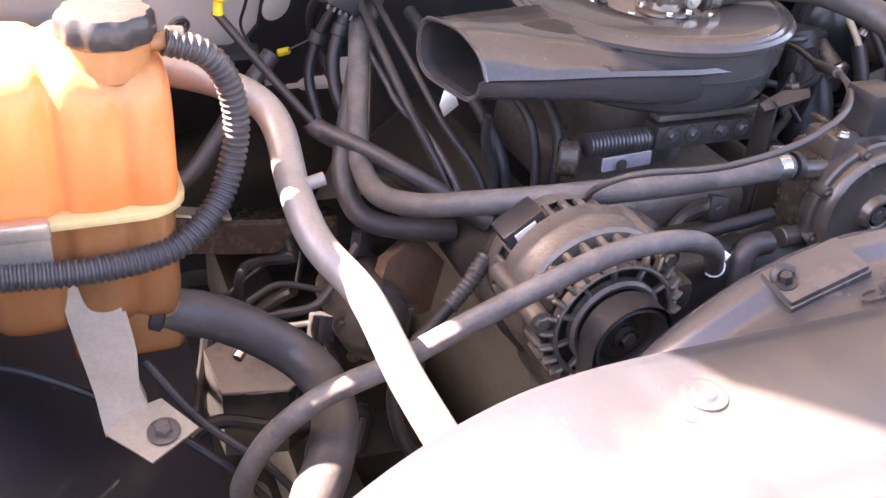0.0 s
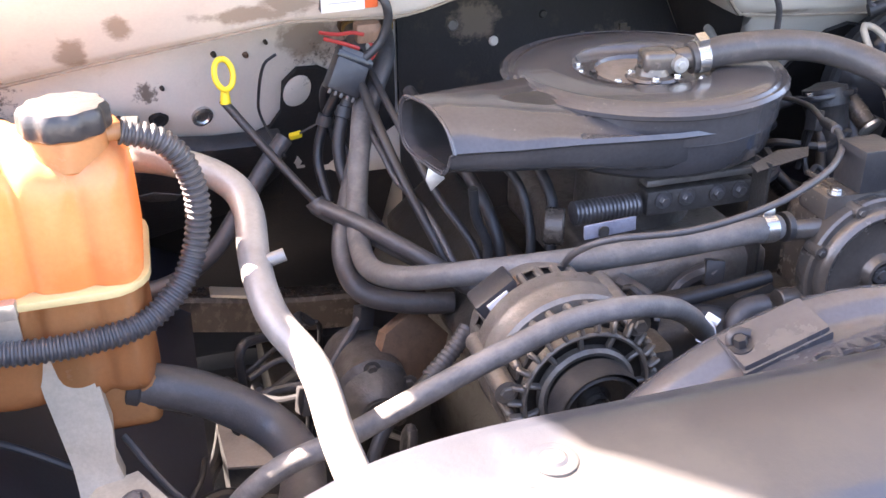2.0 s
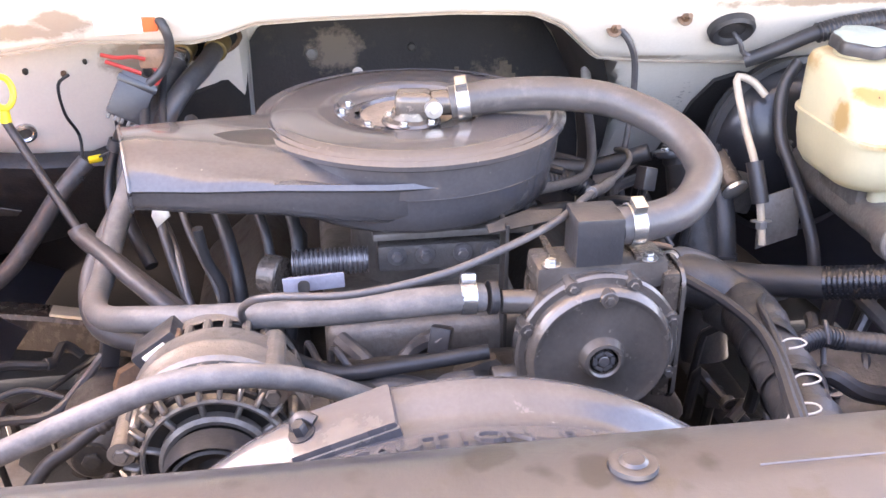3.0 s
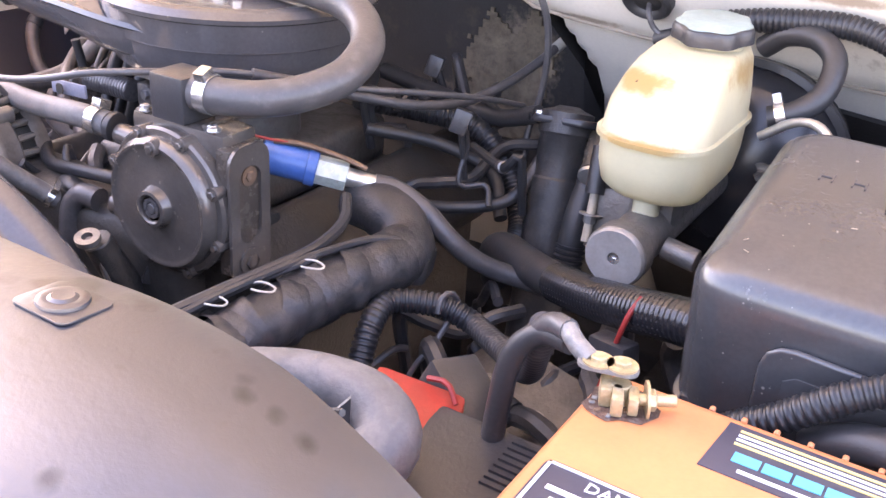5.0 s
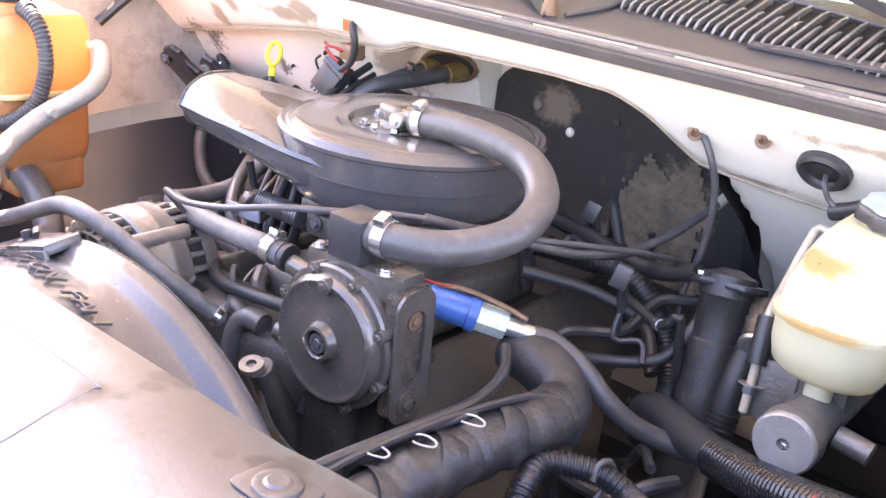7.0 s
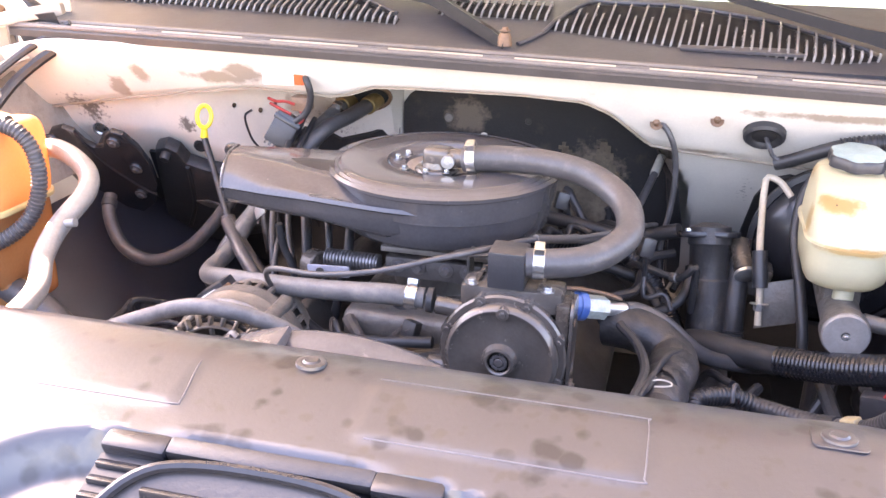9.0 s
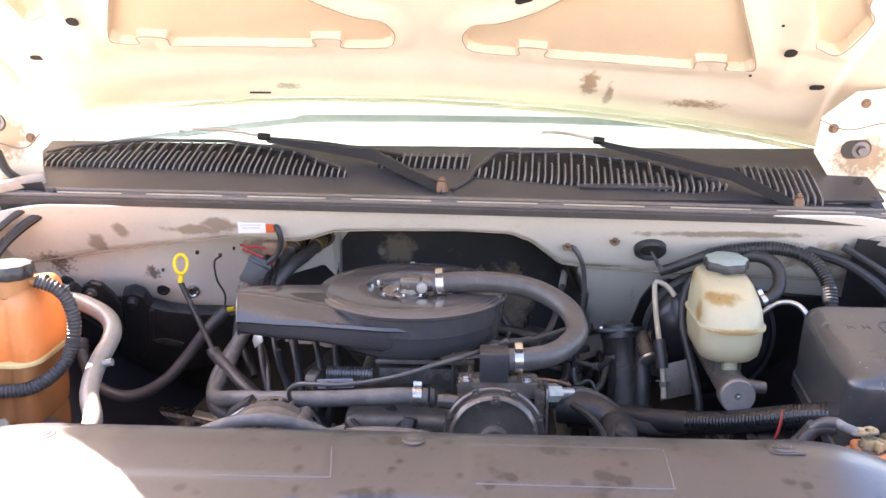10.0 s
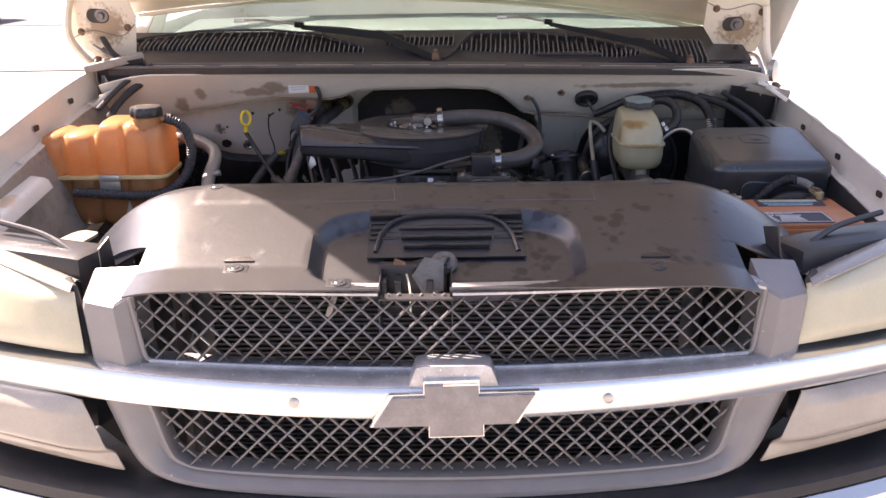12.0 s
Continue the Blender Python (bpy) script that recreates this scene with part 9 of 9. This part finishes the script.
Shape().prism([(-0.004, -0.085), (0.026, -0.085), (0.026, 0.018), (0.012, 0.004), (-0.004, 0.0)], 0.003, place((0.520, 0.168, 1.036), (0.75, 0.66, 0), (0.66, -0.75, 0)), 0.0008).made("plate", BLACK, rb)
Shape().tube([(0.40, 0.16, 1.05), (0.46, 0.155, 1.04), (0.505, 0.16, 1.02), (0.53, 0.17, 1.045), (0.548, 0.168, 1.055)], 0.0025, 6).made("edge_seal", BLACK, rb)
ct = thing("crossover_tube", (0.29, 0.45, 0.9), "black ribbed plastic crossover tube with cable ties", "duct")
DUCT = [(0.252, 0.19, 0.880), (0.268, 0.262, 0.896), (0.281, 0.345, 0.908), (0.292, 0.43, 0.916), (0.303, 0.51, 0.918), (0.310, 0.556, 0.917), (0.308, 0.592, 0.920), (0.285, 0.612, 0.930), (0.252, 0.622, 0.938), (0.215, 0.632, 0.936)]
Shape().tube(DUCT, lambda k: 0.0305 + 0.0022 * noise.noise((k * 26, 0.3, 0.7)) + 0.0035 * math.exp(-((k - 0.70) / 0.05) ** 2), 22, 0.006, flat=0.94).made("tube", DIRTY_BLACK, ct)
spine = curve_points(DUCT, 0.01)
for i in range(3, len(spine) - 12, 4):
    d_ = (spine[i + 1] - spine[i - 1]) + Vector((0.010 * math.sin(i * 1.7), 0, 0.010 * math.cos(i * 2.3)))
    Shape().lathe([(0.0305, -0.014), (0.0316, -0.011), (0.0320, 0.0), (0.0316, 0.010), (0.0305, 0.013)], place(spine[i], z=d_), 26, wave=lambda a, r, h: 0.0009 * math.sin(3 * a + i)).made("tape_wrap", DIRTY_BLACK, ct)
Shape().prism(rrect(0, 0, 0.066, 0.060, 0.014), 0.030, place((0.305, 0.585, 0.893), (0.9, 0.3, 0), (0.1, 0.1, 1)), 0.006).made("elbow_block", DIRTY_BLACK, ct, "square-shouldered elbow end")
Shape().tube([(0.222, 0.22, 0.918), (0.240, 0.29, 0.938), (0.256, 0.36, 0.946), (0.270, 0.42, 0.951), (0.276, 0.48, 0.953), (0.262, 0.54, 0.955), (0.235, 0.58, 0.962)], 0.0062, 8).made("taped_wire", RUBBER_DARK, ct)
Shape().tube([(0.236, 0.24, 0.922), (0.256, 0.33, 0.943), (0.274, 0.41, 0.9515), (0.288, 0.47, 0.9535), (0.302, 0.53, 0.950), (0.32, 0.56, 0.944)], 0.0042, 8).made("taped_wire", RUBBER_DARK, ct)
Shape().tube([(0.228, 0.23, 0.912), (0.242, 0.31, 0.930), (0.262, 0.39, 0.942), (0.284, 0.44, 0.951), (0.290, 0.46, 0.953)], 0.0036, 8).made("taped_wire", RUBBER_DARK, ct)
for c, n in (((0.300, 0.446, 0.9525), 0), ((0.288, 0.391, 0.9475), 1), ((0.268, 0.350, 0.9445), 1)):
    c = Vector(c)
    Shape().tube([c + Vector(q) for q in ((-0.010, -0.007, 0), (0.0, -0.010, 0.003), (0.010, -0.003, 0.002), (0.008, 0.005, 0.002), (-0.004, 0.006, 0.003), (-0.014, 0.002, 0.002), (-0.026, -0.010 * n, -0.003))], 0.0011, 6, 0.004).made("tie", WIRE_WHITE, ct, "pale twisted tie")
har = thing("starter_harness", (0.5, 0.38, 0.97), "grey convoluted harness to the battery clamp", "wiring loom")
Shape().tube([(0.362, 0.400, 0.800), (0.351, 0.449, 0.853), (0.343, 0.481, 0.889), (0.343, 0.516, 0.899), (0.385, 0.544, 0.896), (0.417, 0.553, 0.884)], 0.0122, 14, ribs=0.12, pitch=0.0062).made("loom", LOOM_BLACK, har)
Shape().tube([(0.405, 0.551, 0.8885), (0.417, 0.553, 0.884), (0.459, 0.522, 0.892), (0.498, 0.486, 0.906), (0.535, 0.438, 0.936), (0.558, 0.398, 0.985), (0.572, 0.376, 1.022)], 0.0118, 14, ribs=0.05, pitch=0.0062).made("dusty_run", LOOM_DUSTY, har)
Shape().tube([(0.565, 0.376, 1.014), (0.582, 0.368, 1.032), (0.598, 0.359, 1.036)], 0.0085, 12).made("boot", RUBBER, har)
Shape().tube([(0.600, 0.362, 1.026), (0.572, 0.372, 1.018), (0.553, 0.368, 0.995), (0.548, 0.362, 0.95), (0.548, 0.355, 0.90), (0.55, 0.35, 0.84)], 0.0095, 12).made("second_cable", RUBBER_DARK, har)
Shape().bolt((0.535, 0.438, 0.9455), (0, 0, 1), 0.004, 0.004).made("clip", BLACK, har)
Shape().tube([(0.389, 0.530, 0.895), (0.388, 0.537, 0.909), (0.392, 0.550, 0.911), (0.397, 0.558, 0.893), (0.393, 0.545, 0.880), (0.388, 0.528, 0.860), (0.376, 0.510, 0.835), (0.370, 0.495, 0.800)], 0.0032, 8).made("tie_wire", RUBBER, har, "grey wire tied round the harness")
Shape().tube([(0.492, 0.490, 0.9035), (0.508, 0.473, 0.913)], 0.0136, 14).made("tape_wrap", RUBBER_DARK, har)
Shape().box((0.022, 0.018, 0.014), Matrix.Translation((0.5170, 0.4520, 0.9335)) @ Matrix.Rotation(radians(-38), 4, "Z") @ Matrix.Rotation(radians(-25), 4, "Y"), 0.005).made("lug", BRASS, har, "corroded brass lug")
redb = thing("red_junction_cover", (0.455, 0.35, 0.86), "red plastic junction cover", "junction cover")
Shape().box((0.080, 0.066, 0.10), Matrix.Translation((0.466, 0.352, 0.878)) @ Matrix.Rotation(radians(14), 4, "Y") @ Matrix.Rotation(radians(20), 4, "Z"), 0.008).made("cover", RED, redb)
Shape().tube([(0.47, 0.385, 0.930), (0.49, 0.383, 0.934), (0.505, 0.375, 0.922)], 0.0025, 6).made("wire", WIRE_RED, redb)
conn = thing("black_connector", (0.485, 0.42, 0.87), "dark square harness connector", "connector")
Shape().box((0.07, 0.05, 0.04), Matrix.Translation((0.485, 0.420, 0.893)) @ Matrix.Rotation(radians(25), 4, "Y") @ Matrix.Rotation(radians(-25), 4, "Z"), 0.004).made("shell", BLACK, conn)
cond = thing("main_conduit", (0.48, 0.6, 0.92), "thick black convoluted wiring conduit crossing below the brake cylinder", "conduit")
Shape().tube([(0.312, 0.80, 0.80), (0.322, 0.772, 0.848), (0.350, 0.747, 0.870), (0.398, 0.710, 0.880), (0.455, 0.664, 0.896), (0.512, 0.619, 0.918), (0.566, 0.579, 0.943), (0.622, 0.548, 0.965), (0.668, 0.53, 0.975)], 0.0205, 18).made("sleeve", RUBBER_DARK, cond)
Shape().tube([(0.455, 0.664, 0.896), (0.512, 0.619, 0.918), (0.566, 0.579, 0.943), (0.622, 0.548, 0.965), (0.66, 0.532, 0.974)], 0.0212, 18, ribs=0.045, pitch=0.0062).made("ribbed_section", LOOM_GLOSS, cond)
Shape().tube([(0.05, 0.86, 0.965), (0.124, 0.903, 0.953), (0.194, 0.918, 0.945), (0.244, 0.917, 0.910), (0.279, 0.901, 0.871), (0.308, 0.862, 0.836), (0.318, 0.80, 0.82)], 0.0158, 14, ribs=0.09, pitch=0.0065).made("riser", LOOM_BLACK, cond)
rw = thing("red_wire", (0.57, 0.553, 0.89), "loose red wire with a grey connector", "wire")
Shape().tube([(0.583, 0.557, 0.970), (0.578, 0.546, 0.957), (0.573, 0.5425, 0.935), (0.568, 0.548, 0.915), (0.562, 0.547, 0.880), (0.558, 0.542, 0.85), (0.556, 0.54, 0.80)], 0.0026, 8).made("strand", WIRE_RED, rw)
Shape().box((0.044, 0.024, 0.033), Matrix.Translation((0.567, 0.552, 0.906)) @ Matrix.Rotation(radians(-20), 4, "Z") @ Matrix.Rotation(radians(-8), 4, "Y"), 0.004).made("connector", BLACK, rw)

# ---- lines in front of the firewall ----
vac = thing("vacuum_line", (0.1, 0.85, 1.0), "thin grey vacuum line sagging before the firewall", "hose")
Shape().tube([(0.044, 0.631, 1.045), (0.087, 0.685, 1.032), (0.135, 0.748, 1.011), (0.178, 0.802, 0.998), (0.208, 0.868, 0.994), (0.226, 0.935, 1.004), (0.239, 1.003, 1.023), (0.248, 1.042, 1.040)], 0.0065, 12).made("line", RUBBER, vac)
Shape().cyl((0.247, 1.04, 1.038), (0.256, 1.085, 1.058), 0.008, n=12).made("nozzle", WIRE_WHITE, vac, "white plastic nozzle")
gw = thing("ground_strap", (0.28, 0.93, 1.05), "frayed grey ground wire hanging from a stud", "wire")
Shape().tube([(0.246, 0.935, 1.160), (0.262, 0.928, 1.148), (0.275, 0.928, 1.125), (0.282, 0.935, 1.095), (0.284, 0.94, 1.05), (0.280, 0.94, 1.0), (0.272, 0.93, 0.95), (0.275, 0.92, 0.90)], 0.0048, 8).made("strand", RUBBER, gw)
gwt = thing("grommet_wire", (0.43, 0.9, 1.11), "short grey wire leaving the firewall grommet", "wire")
Shape().tube([fw(0.412, 1.150), fw_front(0.420, 1.135, 0.03), fw_front(0.430, 1.118, 0.04), (0.455, 0.91, 1.112)], 0.0035, 8).made("strand", RUBBER, gwt)
deep = thing("rear_harness", (0.2, 0.9, 0.9), "dark hoses and cables behind the engine", "hose bundle")
for pts, r in (([(0.02, 0.95, 0.98), (0.12, 0.94, 0.97), (0.22, 0.93, 0.96), (0.30, 0.90, 0.99)], 0.012), ([(0.10, 0.80, 0.95), (0.18, 0.86, 0.93), (0.25, 0.88, 0.90), (0.29, 0.84, 0.86)], 0.009), ([(0.20, 0.72, 0.90), (0.25, 0.78, 0.885), (0.31, 0.82, 0.90), (0.33, 0.86, 0.95)], 0.008),
               ([(0.05, 0.85, 0.96), (0.0, 0.95, 0.98), (-0.1, 1.0, 0.99)], 0.010)):
    Shape().tube(pts, r, 12).made("hose", RUBBER_DARK, deep)

# ---- loose wiring and fittings deep in the bay ----
def snarl(name, at, label, seed, count, lo, hi, reach, sizes, mats):
    """A tangle of sagging leads between two walls of a box-shaped space."""
    rng = random.Random(seed)
    t = thing(name, at, label, "wiring")
    for i in range(count):
        a = Vector([rng.uniform(p, q) for p, q in zip(lo, hi)])
        d = Vector((rng.uniform(-1, 1), rng.uniform(-1, 1), rng.uniform(-0.5, 0.5))).normalized() * reach * rng.uniform(0.6, 1.2)
        b = Vector([min(max(v, p), q) for v, p, q in zip(a + d, lo, hi)])
        if (b - a).length < 0.05:
            b = a + Vector((0.0, 0.06, -0.06))
        m = a.lerp(b, 0.5) + Vector((rng.uniform(-0.03, 0.03), rng.uniform(-0.03, 0.03), -rng.uniform(0.0, 0.05)))
        r = rng.choice(sizes)
        Shape().tube([a, a.lerp(m, 0.5) + Vector((rng.uniform(-0.02, 0.02), rng.uniform(-0.02, 0.02), 0.01)), m, b.lerp(m, 0.4) + Vector((0, rng.uniform(-0.02, 0.02), 0)), b, b + Vector((0, 0.02, -0.08))], r, 9).made("lead", mats[i % len(mats)], t)
        if i % 3 == 0:
            Shape().lathe([(r * 1.02, -0.006), (r * 1.35, -0.005), (r * 1.35, 0.005), (r * 1.02, 0.006)], place(m, z=(b - a)), 14).made("tape_band", (RUBBER_DARK, DARK_STEEL)[i % 2], t)
        if i % 4 == 1:
            Shape().box((0.022, 0.018, 0.03), place(b, (b - a), (0.2, 0.3, 1)), 0.003).made("plug", BLACK, t)
    return t


snarl("engine_wiring", (0.45, 0.5, 0.8), "dark greasy leads between the engine and the fuse box", 3, 16, (0.33, 0.34, 0.70), (0.62, 0.72, 0.865), 0.24, (0.004, 0.006, 0.008, 0.011), (RUBBER_DARK, LOOM_BLACK, RUBBER, BLACK))
snarl("engine_wiring", (-0.5, 0.65, 0.75), "dusty leads low beside the alternator and coolant tank", 8, 14, (-0.68, 0.52, 0.66), (-0.40, 0.86, 0.84), 0.22, (0.004, 0.006, 0.009), (RUBBER_DARK, RUBBER, LOOM_BLACK))
snarl("engine_wiring", (0.0, 0.5, 0.85), "greasy hoses and leads at the engine front", 21, 12, (-0.18, 0.46, 0.80), (0.06, 0.60, 0.935), 0.16, (0.004, 0.007, 0.010), (RUBBER_DARK, RUBBER, BLACK))
snarl("engine_wiring", (0.2, 0.85, 0.9), "dark leads hanging behind the air cleaner", 33, 12, (0.10, 0.78, 0.78), (0.33, 1.02, 1.00), 0.22, (0.004, 0.006, 0.008), (RUBBER_DARK, LOOM_BLACK, BLACK))
acc = thing("engine_bracket", (-0.02, 0.56, 0.86), "greasy cast accessory bracket on the engine front", "bracket")
Shape().prism([(-0.10, -0.05), (0.07, -0.06), (0.09, 0.0), (0.05, 0.05), (-0.03, 0.03), (-0.11, 0.035)], 0.016, place((-0.04, 0.505, 0.88), (1, 0.1, 0), (0, -1, 0.1)), 0.004).made("casting", DARK_ALU, acc)
for x, z in ((-0.12, 0.86), (-0.03, 0.90), (0.02, 0.855)):
    Shape().bolt((x, 0.487, z), (0, -1, 0.1), 0.008, 0.009).made("bolt", DARK_STEEL, acc)
rail_ = thing("inner_fender_bracket", (0.5, 0.55, 0.72), "dark stamped bracket below the brake cylinder", "bracket")
Shape().prism([(-0.09, -0.06), (0.07, -0.07), (0.10, 0.02), (0.03, 0.06), (-0.08, 0.045)], 0.004, place((0.47, 0.57, 0.80), (1, -0.5, 0.1), (-0.1, -0.5, 1)), 0.001).made("plate", DARK_ALU, rail_)
for x, y in ((0.43, 0.57), (0.50, 0.54)):
    Shape().bolt((x, y, 0.806), (0, -0.4, 1), 0.008, 0.008).made("bolt", DARK_STEEL, rail_)

bundle = thing("wiring_loom", (-0.36, 0.9, 1.06), "dark taped harness below the heater pipes", "wiring loom")
for k, pts in enumerate(([(-0.375, 0.905, 1.075), (-0.392, 0.90, 1.045), (-0.405, 0.885, 1.0), (-0.40, 0.85, 0.955), (-0.37, 0.80, 0.91)], [(-0.395, 0.915, 1.07), (-0.415, 0.92, 1.03), (-0.43, 0.91, 0.98), (-0.425, 0.87, 0.93)],
                         [(-0.36, 0.92, 1.11), (-0.385, 0.96, 1.08), (-0.40, 1.0, 1.04), (-0.39, 1.02, 0.98), (-0.36, 1.0, 0.92)])):
    Shape().tube(pts, (0.009, 0.007, 0.008)[k], 10).made("lead", (RUBBER_DARK, LOOM_BLACK, BLACK)[k], bundle)
    Shape().lathe([(0.0095, -0.008), (0.0112, -0.007), (0.0112, 0.007), (0.0095, 0.008)], place(pts[1], z=Vector(pts[2]) - Vector(pts[0])), 14).made("tape_band", RUBBER_DARK, bundle)
snip = thing("cable_clip", (-0.46, 0.95, 1.0), "small yellow cable clip with a bent wire", "cable clip")
Shape().box((0.018, 0.008, 0.008), place((-0.452, 0.955, 1.0), (1, 0.2, 0.15), (0, -0.4, 1)), 0.002).made("clip", YELLOW_HANDLE, snip, "yellow plastic clip")
Shape().tube([(-0.446, 0.953, 1.003), (-0.42, 0.945, 1.018), (-0.395, 0.94, 1.034)], 0.0016, 6).made("wire", RUBBER, snip)
# ---- wheels that carry the truck ----
def wheel_at(x, y):
    s_ = 1 if x > 0 else -1
    tyre = Shape().lathe([(0.20, 0.11), (0.31, 0.12), (0.365, 0.10), (0.38, 0.05), (0.38, -0.05), (0.365, -0.10), (0.31, -0.12), (0.20, -0.11)], place((x, y, 0.38), z=(s_, 0, 0)), 48)
    w = thing("wheel", (x, y, 0.0), "black truck tyre on a dull steel rim", "wheel", "truck wheels")
    tyre.made("tyre", RUBBER_DARK, w)
    Shape().lathe([(0.0, 0.05), (0.06, 0.06), (0.08, 0.04), (0.17, 0.05), (0.205, 0.10), (0.205, -0.10), (0.0, -0.06)], place((x, y, 0.38), z=(s_, 0, 0)), 36).made("rim", DIRTY_ALU, w)
    return w


for x in (-0.84, 0.84):
    for y in (0.45, 2.55):
        wheel_at(x, y)
